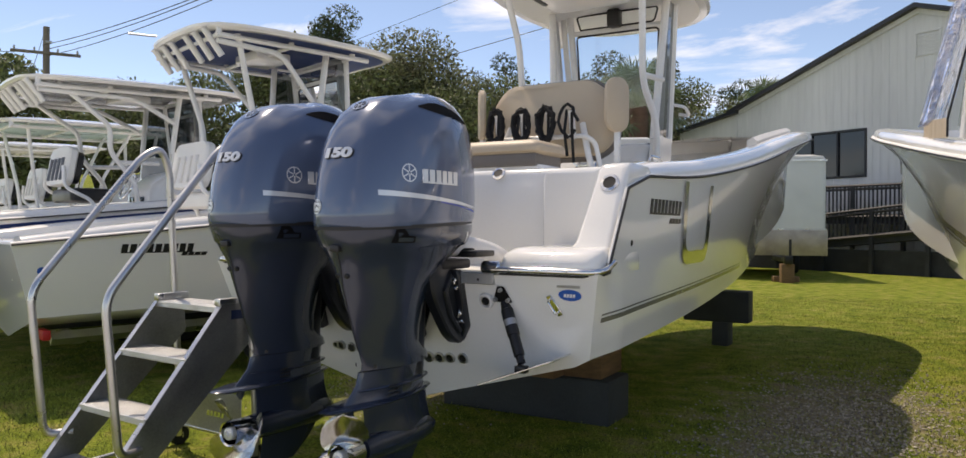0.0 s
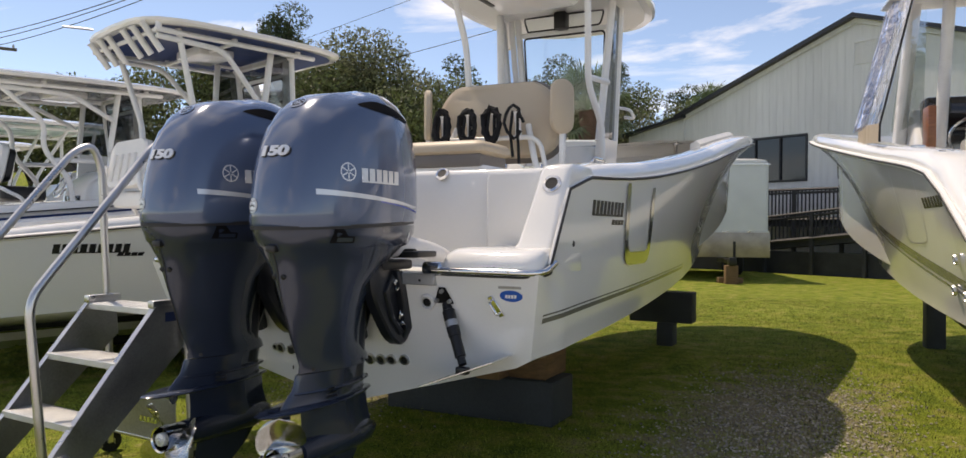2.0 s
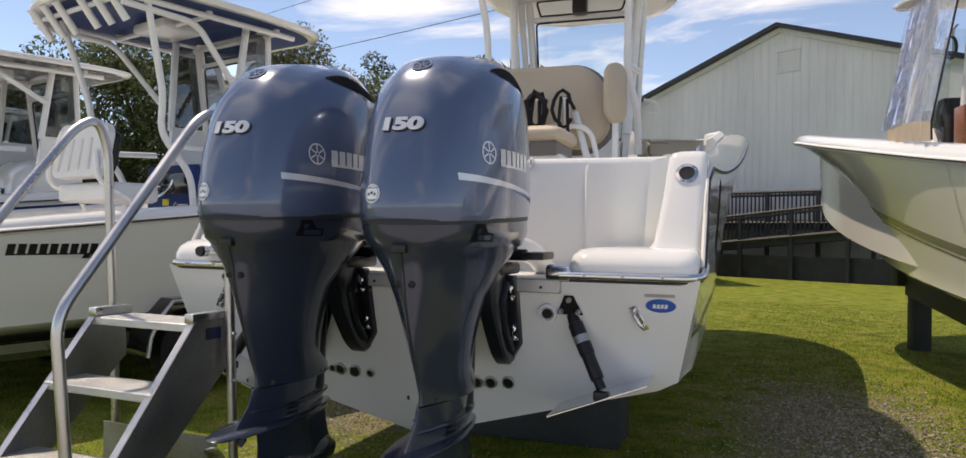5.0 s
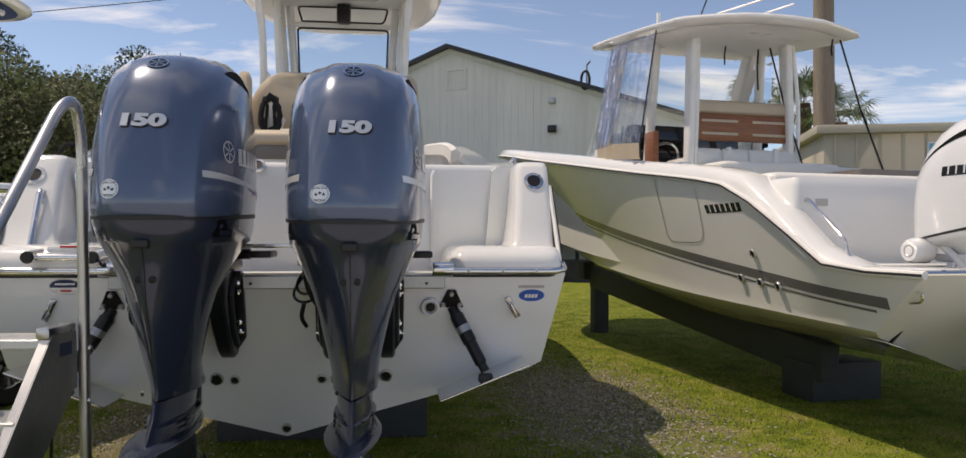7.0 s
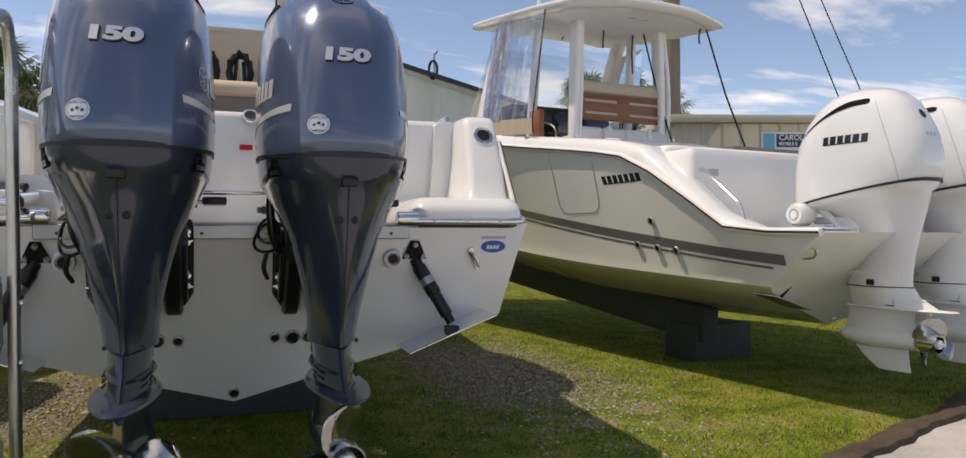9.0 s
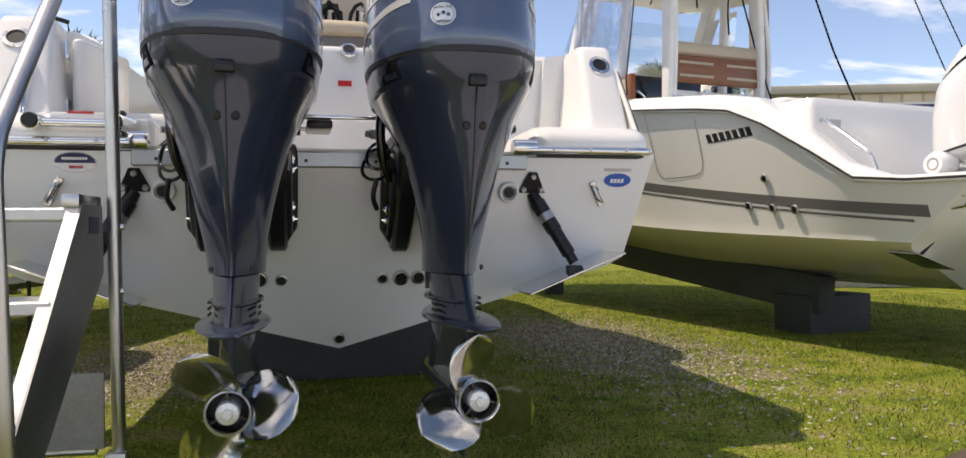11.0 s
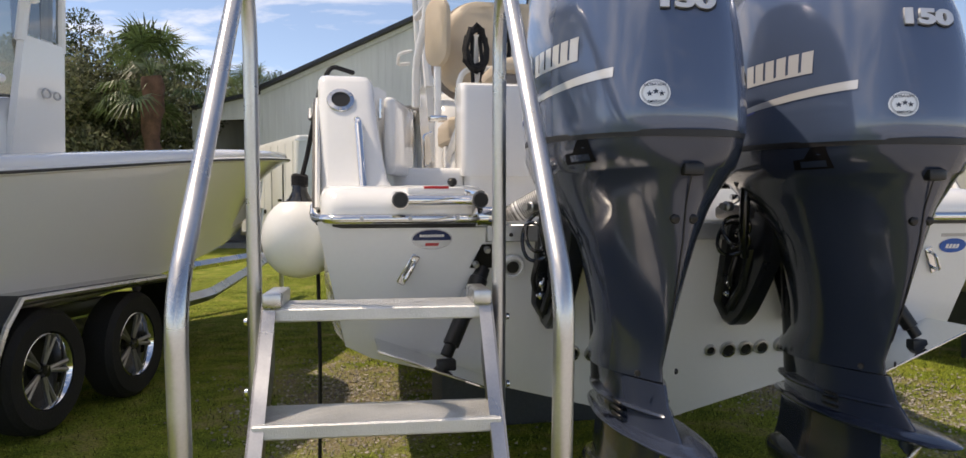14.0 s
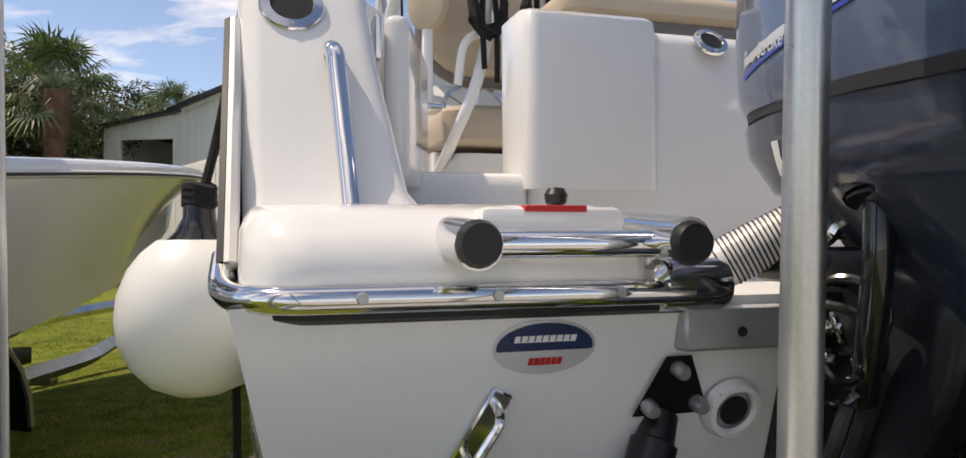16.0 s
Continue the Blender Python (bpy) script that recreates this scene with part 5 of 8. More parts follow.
def build_main_boat():
    bt = thing("centre_console_boat", pose(0, 0, 0), "white centre console boat with beige seats, on blocks", "boat")
    sp = MAIN
    shell, tr = hull(bt, sp, GEL, dense=(.03, .07, .12, .16, .2, .25, .3, .35, .4, .46, .52, .6, .7, .85))
    rub_rail(bt, sp, .13, .011)
    gunwale(bt, sp, smooth((.5, .055), (1, .09), (2, .10), (8.4, .10)), .26, 1.0, .55, GEL)
    cockpit_floor(bt, sp, 1.0, .7, 7.0)
    part("bow_deck", loft([[Vector((-sp["sx"](y) + .05, y, sp["sz"](y) + .06)), Vector((0, y, sp["sz"](y) + .11)), Vector((sp["sx"](y) - .05, y, sp["sz"](y) + .06))] for y in (7.2, 7.5, 7.8, 8.05, 8.25, 8.36)], False, False), GEL, bt)
    for s in (1, -1):
        rings = []
        for k in range(9):
            y = 4.3 + 2.9 * k / 8
            x = sp["sx"](y) - .27
            z = sp["sz"](y) + .10
            rings.append([Vector((s * (x + a), y, z + b)) for a, b in ((.02, -.05), (.03, .02), (-.01, .055), (-.06, .03), (-.07, -.1))])
        part("bow_bolster", loft(rings, True, True), WHITEVINYL, bt, "padded bow bolster")
        rings = []
        for k in range(9):
            y = 4.4 + 2.6 * k / 8
            x = sp["sx"](y) - .36
            rings.append([Vector((s * max(.02, x + a), y, 1.90 + b)) for a, b in ((0, -.08), (0, .02), (-.05, .04), (-.40, .04), (-.45, -.08))])
        part("bow_cushion", loft(rings, True, True), BEIGE, bt, "beige bow seat cushion")
    # stern platform, bulkhead and corner columns
    part("platform", box(-1.16, 1.16, .006, .70, 1.02, 1.104, .012), GEL_IN, bt, "white moulded stern platform")
    bh = [(-1.04, -.655, 1.335), (-.655, 1.05, 1.66)]
    for x0, x1, zt in bh:
        rings = [rrect(x0, x1, .615 + a, .76 - a * .5, .03, z) for a, z in ((0, 1.06), (.0, 1.2), (.012, zt - .03), (.022, zt - .008), (.035, zt))]
        part("bulkhead", loft(rings), GEL, bt)
    rings = [rrect(-.668, -.36, .60 + a, .80, .03, z) for a, z in ((0, 1.3), (0, 1.64), (.008, 1.672), (.03, 1.685))]
    part("door_post", loft(rings), GEL, bt)
    part("corner_seat_panel", loft([rrect(.66 + a, 1.06 - a, .585, .63, .02, z) for a, z in ((0, 1.12), (0, 1.60), (.012, 1.625))]), GEL, bt)
    for s in (1, -1):
        x = lambda a, b: (a, b) if s > 0 else (-b, -a)
        pad = [(1.115, .735, 1.222, -.034, .62, .05), (1.135, .722, 1.226, -.048, .62, .07), (1.170, .72, 1.227, -.046, .62, .075), (1.205, .73, 1.226, -.022, .62, .075), (1.228, .755, 1.218, .02, .62, .07), (1.238, .80, 1.210, .08, .60, .06)]
        part("stern_pad", loft([rrect(*x(a, b), c, d, r, z) for z, a, b, c, d, r in pad]), GEL, bt, "rounded moulded stern corner")
        col = [(1.19, .955, 1.224, .10, .74, .035), (1.225, .975, 1.225, .135, .74, .035), (1.26, 1.0, 1.226, .165, .74, .032), (1.34, 1.012, 1.229, .205, .74, .03), (1.46, 1.025, 1.233, .27, .74, .035), (1.56, 1.033, 1.235, .325, .74, .035), (1.625, 1.038, 1.236, .36, .74, .035), (1.648, 1.05, 1.228, .378, .74, .035), (1.656, 1.075, 1.225, .41, .72, .03)]
        if s > 0:           # the starboard column is slimmer on its inner side
            col = [(z, a + .035, *rest) for z, a, *rest in col]
        part("stern_column", loft([rrect(*x(a, b), c, d, r, z) for z, a, b, c, d, r in col]), GEL, bt, "moulded stern corner column")
        flush_holder(bt, (s * 1.155, .318, 1.552), (0, -1, .52), .050)
        # rub rail across the stern corner
        part("stern_rail", tube(fillet([(s * .70, -.056, 1.128), (s * 1.19, -.056, 1.128), (s * 1.246, .02, 1.13), (s * 1.246, .14, 1.17)], .05), .016, 10), STEEL, bt, "polished stern rub rail")
        part("stern_rail_base", tube(fillet([(s * .70, -.034, 1.120), (s * 1.175, -.034, 1.120), (s * 1.226, .03, 1.122), (s * 1.226, .11, 1.13)], .05), .020, 8), GASKET, bt)
        part("rail_end", lathe([(.0, 0), (.03, 0), (.033, .01), (.033, .09), (.02, .1)], 16, along((s * .645, -.038, 1.135), (s * .80, -.038, 1.135))), STEEL, bt, "polished rail end cap")
        for k, xx in enumerate((.80, .95, 1.10)):
            part("rail_screw", lathe([(.0, .003), (.006, .003), (.007, 0)], 8, facing((s * xx, -.072, 1.13), (0, -1, 0))), GREYTRIM, bt)
        # trim tab
        tab = box(-.205, .205, -.245, -.005, -.004, .004, .002, 1, m=Matrix.Translation((s * .865, .10, .660)) @ pose(0, 0, 0, 1, -s * 21, 0))
        part("trim_tab", tab, STEEL, bt, "stainless trim tab")
        ax = .735 if s > 0 else -.70
        a, c = Vector((ax, .015, .965)), Vector((ax + s * .14, -.075, .695))
        act = part("tab_actuator", tube([a, a.lerp(c, .12), a.lerp(c, .13), a.lerp(c, .55), a.lerp(c, .56), a.lerp(c, .88), a.lerp(c, .89), c], [.022, .026, .031, .031, .027, .027, .02, .02], 14), BLACK, bt, "black hydraulic trim tab ram")
        part("actuator_label", tube([a.lerp(c, .30), a.lerp(c, .40)], .0322, 14, cap=False), GREYTRIM, act)
        br = bmesh.new()
        br.faces.new([br.verts.new(p) for p in ((-.055, -.02, 0), (.055, -.02, 0), (.018, .062, 0), (-.018, .062, 0))])
        bmesh.ops.solidify(br, geom=br.faces[:], thickness=.012)
        bmesh.ops.bevel(br, geom=br.edges[:], offset=.004, segments=1, affect="EDGES")
        br.transform(facing((ax - s * .005, -.004, .985), (0, -1, -.3)))
        part("actuator_bracket", br, BLACK, act, "black mounting bracket")
        for q in ((-.035, -.005), (.035, -.005), (0, .045)):
            part("bracket_bolt", lathe([(.0, .02), (.008, .02), (.011, .012), (.011, 0)], 10, facing((ax - s * .005, -.004, .985), (0, -1, -.3)) @ Matrix.Translation((q[0], q[1], 0))), GREYTRIM, act)
        foot = box(-.03, .03, -.02, .02, 0, .035, .006, 2, m=Matrix.Translation((c.x, c.y, c.z - .045)))
        part("actuator_foot", foot, BLACK, act)
        # round outlet, tie-down eye
        thru_hull(bt, (.638 if s > 0 else -.605, .0, .968), (0, -1, -.3), .042, True)
        e = facing((s * (1.005 if s > 0 else .95), .006, .965), (0, -1, -.3)) @ pose(0, 0, 0, 0, 0, s * 28)
        eye = part("tie_down_eye", tube(fillet([e @ Vector(p) for p in ((0, .036, 0), (0, .034, .035), (0, -.034, .035), (0, -.036, 0))], .02), .006, 8), STEEL, bt, "stainless stern eye")
        part("eye_plate", box(-.014, .014, -.055, .055, 0, .005, .003, 1, m=e), STEEL, eye)
    # drains low on the transom
    face_y = lambda z: .30 * (1.0 - z) - .001
    for x, z, r in ((.160, .644, .022), (.231, .643, .032), (.300, .645, .030), (.365, .649, .030), (.445, .655, .030), (-.214, .646, .022), (-.292, .650, .030), (-.368, .655, .030), (-.405, .657, .022), (0, .412, .022)):
        thru_hull(bt, (x, face_y(z), z), (0, -1, -.3), r)
    part("transom_cap", box(-.70, .70, -.046, .03, 1.052, 1.108, .004, 1), GREYTRIM, bt, "grey metal transom cap strip")
    for k in range(6):
        part("cap_screw", lathe([(.0, .003), (.006, .003), (.007, 0)], 8, facing((-.62 + .248 * k, -.047, 1.075), (0, -1, 0))), BLACK, bt)
    # stickers
    tree = bvh_of(tr)
    lab = part("blue_label", press(disc(.058, .027, 3), facing((1.088, -.4, 1.018), (0, -1, 0)), tree), BLUESTICK, bt, "oval blue certification sticker")
    part("label_mark", press(word_bars(4, .06, .016), facing((1.088, -.4, 1.016), (0, -1, 0)), tree, .003), WHITESTICK, lab)
    part("hull_number_plate", press(quad_grid(-.058, .058, -.006, .006, 4, 1), facing((1.085, -.4, 1.058), (0, -1, 0)), tree), GREYTRIM, bt, "narrow metal hull plate")
    lab = part("oval_label", press(disc(.066, .034, 3), facing((-.876, -.4, 1.064), (0, -1, 0)), tree), SILVER, bt, "oval navy and white warranty sticker")
    up = disc(.062, .030, 3)
    for v in up.verts:
        v.co.y = max(v.co.y, -.004)
    part("label_top", press(up, facing((-.876, -.4, 1.064), (0, -1, 0)), tree, .003), NAVYSTICK, lab)
    part("label_name", press(word_bars(9, .080, .008, .2), facing((-.876, -.4, 1.075), (0, -1, 0)), tree, .004), WHITESTICK, lab)
    part("label_red", press(word_bars(6, .044, .009, .2), facing((-.874, -.4, 1.047), (0, -1, 0)), tree, .004), REDSTICK, lab)
    part("red_notice", box(.03, .09, .611, .6135, 1.475, 1.50, 0), REDSTICK, bt, "small red warning notice", flat=True)
    # swim ladder folded on the port pad
    lad = part("swim_ladder", tube([(-.985, -.115, 1.185), (-.985, .30, 1.215)], .027, 16), CHROME, bt, "folded stainless swim ladder")
    part("ladder_rail", tube([(-.735, -.115, 1.19), (-.735, .30, 1.22)], .027, 16), CHROME, lad)
    for x in (-.985, -.735):
        part("end_plug", lathe([(.0, .012), (.022, .012), (.026, 0), (.026, -.01)], 16, facing((x, -.116, 1.187), (0, -1, 0))), BLACK, lad, "black rubber end plug")
    for y, z in ((-.07, 1.186), (.12, 1.20)):
        part("ladder_rung", tube([(-.97, y, z), (-.75, y, z)], .016, 12), CHROME, lad)
    part("ladder_step", box(-.955, -.765, -.02, .22, 1.20, 1.232, .012), GEL, lad, "white moulded ladder step")
    part("caution_strip", box(-.90, -.82, -.021, .012, 1.2255, 1.2335, .001, 1), REDSTICK, lad, "red caution label")
    part("ladder_hatch", loft([rrect(-.98 + a, -.66 - a, .2, .56 - a, .03, z) for a, z in ((0, 1.10), (0, 1.225), (.012, 1.24), (.04, 1.245))]), GEL, bt)
    part("knob", lathe([(0, .036), (.012, .034), (.018, .024), (.016, .012), (.007, .006), (.007, 0)], 16, Matrix.Translation((-.775, .19, 1.236))), BLACK, bt, "round black knob")
    part("grab_handle", tube(fillet([(-1.105, .305, 1.475), (-1.098, .245, 1.478), (-1.085, .125, 1.215), (-1.085, .16, 1.205)], .04, 8), .014, 12), CHROME, bt, "polished grab handle")
    for z in (1.27, 1.50):
        part("stern_door_hinge", box(-1.016, -1.004, .40, .47, z, z + .075, .003, 1), STEEL, bt, "stainless door hinge")
    door = box(0, .045, 0, .36, 1.295, 1.585, .018, 3, m=Matrix.Translation((-1.0, .42, 0)) @ pose(0, 0, 0, 0, 0, -18))
    part("stern_door", door, GEL, bt, "white stern door standing open")
    # livewell hose
    hp = fillet([(-.64, .20, 1.10), (-.60, .12, 1.125), (-.50, .06, 1.19), (-.38, -.02, 1.255)], .10, 12)
    hose = part("ribbed_hose", tube(hp, .036, 16), HOSE, bt, "white ribbed rigging hose")
    for k in range(1, 42):
        q = k / 42 * (len(hp) - 1)
        i = int(q)
        p, d = hp[i].lerp(hp[i + 1], q - i), (hp[i + 1] - hp[i]).normalized()
        part("hose_rib", tube([p, p + d * .0028], .0375, 16), HOSEB, hose)
    for s in (1, -1):
        if s > 0:
            part("rigging_hose", tube(fillet([(.50, .50, 1.12), (.50, .30, 1.20), (.45, .10, 1.24), (.40, -.05, 1.22)], .12, 8), .05, 14), HOSE, bt, "pale rigging hose")
    # hull side: framed panel, name, stripe
    htree = bvh_of(shell)
    for s in (1, -1):
        sm = lambda y, z: facing((s * 1.8, y, z), (s, 0, 0))
        u = bmesh.new()
        o = [(-.30, .25), (-.30, -.12), (-.29, -.19), (-.25, -.235), (-.18, -.25), (.18, -.25), (.25, -.235), (.29, -.19), (.30, -.12), (.30, .25)]
        i_ = [(-.235, .25), (-.235, -.09), (-.23, -.13), (-.20, -.16), (-.16, -.17), (.16, -.17), (.20, -.16), (.23, -.13), (.235, -.09), (.235, .25)]
        va, vb = [u.verts.new((x, y, 0)) for x, y in o], [u.verts.new((x, y, 0)) for x, y in i_]
        for k in range(9):
            u.faces.new((va[k], va[k + 1], vb[k + 1], vb[k]))
        part("boarding_panel_frame", press(u, sm(1.60, 1.36), htree, .012), STEEL, bt, "polished steel frame of the side boarding panel")
        part("boarding_panel", press(quad_grid(-.232, .232, -.165, .24, 5, 5), sm(1.60, 1.36), htree, .005), GEL, bt)
        part("name_mark", press(word_bars(9, .56, .085, .24), sm(.99, 1.445), htree), DARKLET, bt, "dark maker's name as plain bars")
        part("script_mark", press(word_bars(4, .22, .03, .1, .5), sm(1.16, 1.37), htree), DARKLET, bt)
        q = quad_grid(-1.65, 1.65, -.012, .012, 40, 1)
        for v in q.verts:
            v.co.y += .035 * v.co.x * s
        part("hull_stripe", press(q, sm(1.75, .955), htree), STRIPE, bt, "dark hull stripe")
        q = quad_grid(-1.65, 1.65, -.004, .004, 40, 1)
        for v in q.verts:
            v.co.y += .035 * v.co.x * s + .026
        part("hull_pinstripe", press(q, sm(1.75, .955), htree), STRIPE, bt)
        hit = htree.ray_cast(Vector((s * 2, .44, 1.255)), Vector((-s, 0, 0)))
        if hit[0]:
            part("side_vent", lathe([(.0, .004), (.012, .004), (.017, 0)], 14, facing(hit[0], (s, 0, 0))), BLACK, bt)
    # rod holders on the bulkhead top
    for x in (-.22, .08, .36):
        flush_holder(bt, (x, .622, 1.640), (0, -.85, .6), .042)
    # aft bench with folded cushion
    part("bench_base", loft([rrect(-.43 + a, .45 - a, .98, 1.34, .04, z) for a, z in ((0, 1.0), (0, 1.70), (.01, 1.72))]), GEL, bt)
    part("bench_riser", box(-.40, .43, .96, 1.34, 1.71, 1.79, .01), GREYVINYL, bt, "grey vinyl bench riser")
    part("bench_cushion", cushion(-.44, .46, .94, 1.38, 1.785, 1.870, .05), BEIGE, bt, "beige vinyl bench cushion")
    # leaning post
    yb = 1.96
    for s in (1, -1):
        part("post_leg", tube(fillet([(s * .46, yb + .50, 1.0), (s * .46, yb + .42, 1.45), (s * .47, yb + .02, 1.60), (s * .40, yb - .04, 1.78), (s * .30, yb + .05, 2.1)], .1), .024, 10), POWDER, bt, "white seat frame pipe")
        part("post_front_leg", box(s * .44 - .05, s * .44 + .05, yb + .30, yb + .42, 1.0, 1.58, .015), GEL, bt)
        part("arm_bolster", loft([rrect(-.10 + a, .10 - a, -.20 + a, .20 - a, .095, z) for a, z in ((.02, -.03), (0, -.015), (0, .015), (.02, .03))]), BEIGE, bt, "small beige side bolster").matrix_basis = Matrix.Translation((s * .565, yb + .05, 2.22)) @ pose(0, 0, 0, 90, 0, s * 58)
        part("arm_bracket", box(s * .565 - .02, s * .565 + .02, yb + .04, yb + .09, 1.72, 2.04, .012), POWDER, bt)
        part("arm_foot", box(s * .565 - .05, s * .565 + .05, yb + .02, yb + .12, 1.70, 1.73, .006), STEEL, bt)
    part("post_body", loft([rrect(-.46 + a, .46 - a, yb + .1, yb + .62, .06, z) for a, z in ((0, 1.0), (0, 1.5), (.02, 1.55))]), GEL_IN, bt)
    part("seat_cushion", cushion(-.50, .50, yb + .05, yb + .62, 1.58, 1.74, .08), BEIGE, bt, "beige seat cushion")
    rings = []
    for k, (a, z) in enumerate(((.06, -.055), (.015, -.05), (0, -.03), (0, .03), (.015, .05), (.06, .056))):
        ring = rrect(-.53 + a, .53 - a, -.30 + a * .7, .28 - a * .7, .20, z, 8)
        rings.append([Vector((p.x * (1 - .10 * max(0, (p.y) / .28)), p.y, p.z - .10 * (p.x / .53) ** 2)) for p in ring])
    bk = Matrix.Translation((-.02, yb + .10, 2.165)) @ pose(0, 0, 0, 82, 0, 0)
    back = part("backrest", loft(rings), BEIGE, bt, "padded beige backrest with grey edging")
    back.matrix_basis = bk
    edge = [Vector((p.x * (1 - .10 * max(0, p.y / .28)), p.y, -.062 - .10 * (p.x / .53) ** 2)) for p in rrect(-.515, .515, -.288, .268, .20, 0, 8)]
    part("edging", tube(edge, .045, 8, closed=True, flat=1.0), GREYVINYL, back, "grey-brown vinyl edging")
    for x in (-.36, -.14, .08, .26):
        part("back_rod_holder", lathe([(.020, 0), (.024, 0), (.024, .18), (.032, .21), (.026, .21), (.02, .15)], 14, Matrix.Translation((x, yb - .03, 1.98)) @ pose(0, 0, 0, 10)), POWDER, bt, "white rod holder behind the backrest")
    part("holder_bar", tube(fillet([(-.46, yb + .0, 1.80), (-.44, yb - .03, 2.0), (.36, yb - .03, 2.0), (.42, yb - .0, 1.95), (.47, yb, 1.74)], .09), .018, 10), POWDER, bt)
    # console and hardtop
    console(bt, 2.95, 1.0, 2.05, 3.40, .44)
    roof = hardtop(bt, .86, 2.05, 4.50, 3.36, GEL_IN, front=.82)
    frame_legs(bt, [(.60, 2.86, 1.9), (.60, 2.84, 2.2), (.54, 2.66, 2.5), (.55, 2.62, 2.9), (.60, 2.45, 3.36)], .028, ((.54, 2.68, 2.56), (.56, 3.12, 2.59)))
    part("electronics_box", loft([rrect(-.36 + a, .36 - a, 2.35 + a, 2.95 - a, .05, z) for a, z in ((.03, 3.22), (0, 3.25), (0, 3.37))]), GEL, bt, "white overhead electronics box")
    for x in (-.30, .30):
        part("led_strip", box(x - .022, x + .022, 2.36, 2.62, 3.21, 3.225, .004), BLACK, bt, "black strip with small lights")
    part("speaker", lathe([(0, .012), (.02, .012), (.03, 0)], 16, facing((.05, 2.37, 3.27), (0, -1, -.4))), BLACK, bt)
    part("spotlight", box(-.05, .07, 3.38, 3.50, 3.18, 3.34, .02, 2), BLACK, bt, "black handset under the hardtop")
    for s in (1, -1):
        part("grab_loop", tube(fillet([(s * .56, 3.45, 2.42), (s * .66, 3.47, 2.40), (s * .66, 3.62, 2.34), (s * .56, 3.64, 2.36)], .04), .014, 8), POWDER, bt, "white grab loop")
        part("console_emblem", lathe([(0, .003), (.045, .003), (.05, 0)], 18, facing((s * .462, 3.30, 1.86), (s, 0, 0))), GREYTRIM, bt, "plain round emblem")
        part("console_rail", tube(fillet([(s * .47, 3.0, 1.2), (s * .53, 3.0, 1.22), (s * .53, 3.0, 1.72), (s * .47, 3.0, 1.74)], .03), .011, 8), STEEL, bt)
        part("deck_cleat", tube(fillet([(s * 1.16, .93, 1.705), (s * 1.16, .96, 1.735), (s * 1.16, 1.12, 1.735), (s * 1.16, 1.15, 1.705)], .02), .010, 8), STEEL, bt, "stainless deck cleat")
    part("yellow_notice", box(.08, .16, 2.944, 2.949, 1.44, 1.48, 0), YELSTICK, bt, "small yellow warning notice", flat=True)
    part("throttle", tube(fillet([(.20, 2.93, 1.62), (.20, 2.86, 1.66), (.20, 2.84, 1.76)], .03), .014, 8), BLACK, bt)
    return bt


boat = build_main_boat()


def dock_line(p, n, seed):
    """A hank of black line hung from a rod holder."""
    rng = random.Random(seed)
    pts = []
    for k in range(n * 12):
        a = 2 * math.pi * k / 12
        q = rng.uniform(.8, 1.15)
        pts.append(Vector((p[0] + .065 * q * math.cos(a) + rng.uniform(-.006, .006), p[1] - .025 - .03 * rng.random() - .015 * math.sin(a * .5), p[2] - .09 + .12 * q * math.sin(a))))
    bm = tube(pts, .0125, 7)
    for k in range(2):
        tube([Vector((p[0] + .02 * (k * 2 - 1), p[1] - .03, p[2])), Vector((p[0] + .03 * (k * 2 - 1), p[1] - .05, p[2] - .16)), Vector((p[0] + .025 * (k * 2 - 1) + .01, p[1] - .03, p[2] - .34 - .05 * k))], .0115, 7, bm)
    ob = part("dock_line", bm, ROPE)
    tagged(ob, "coiled black dock line hung behind the backrest", "rope", "dock lines")


for k, (x, n) in enumerate(((-.36, 8), (-.14, 8), (.06, 8), (.25, 1))):
    dock_line((x, 1.91, 2.19), n, k + 3)

outboard("outboard_motor", pose(.333, 0, 0), "blue-grey 150 horsepower outboard motor on the transom", "blue", radians(223), -1)
outboard("outboard_motor", pose(-.342, 0, .01), "blue-grey 150 horsepower outboard motor on the transom", "blue", radians(118))


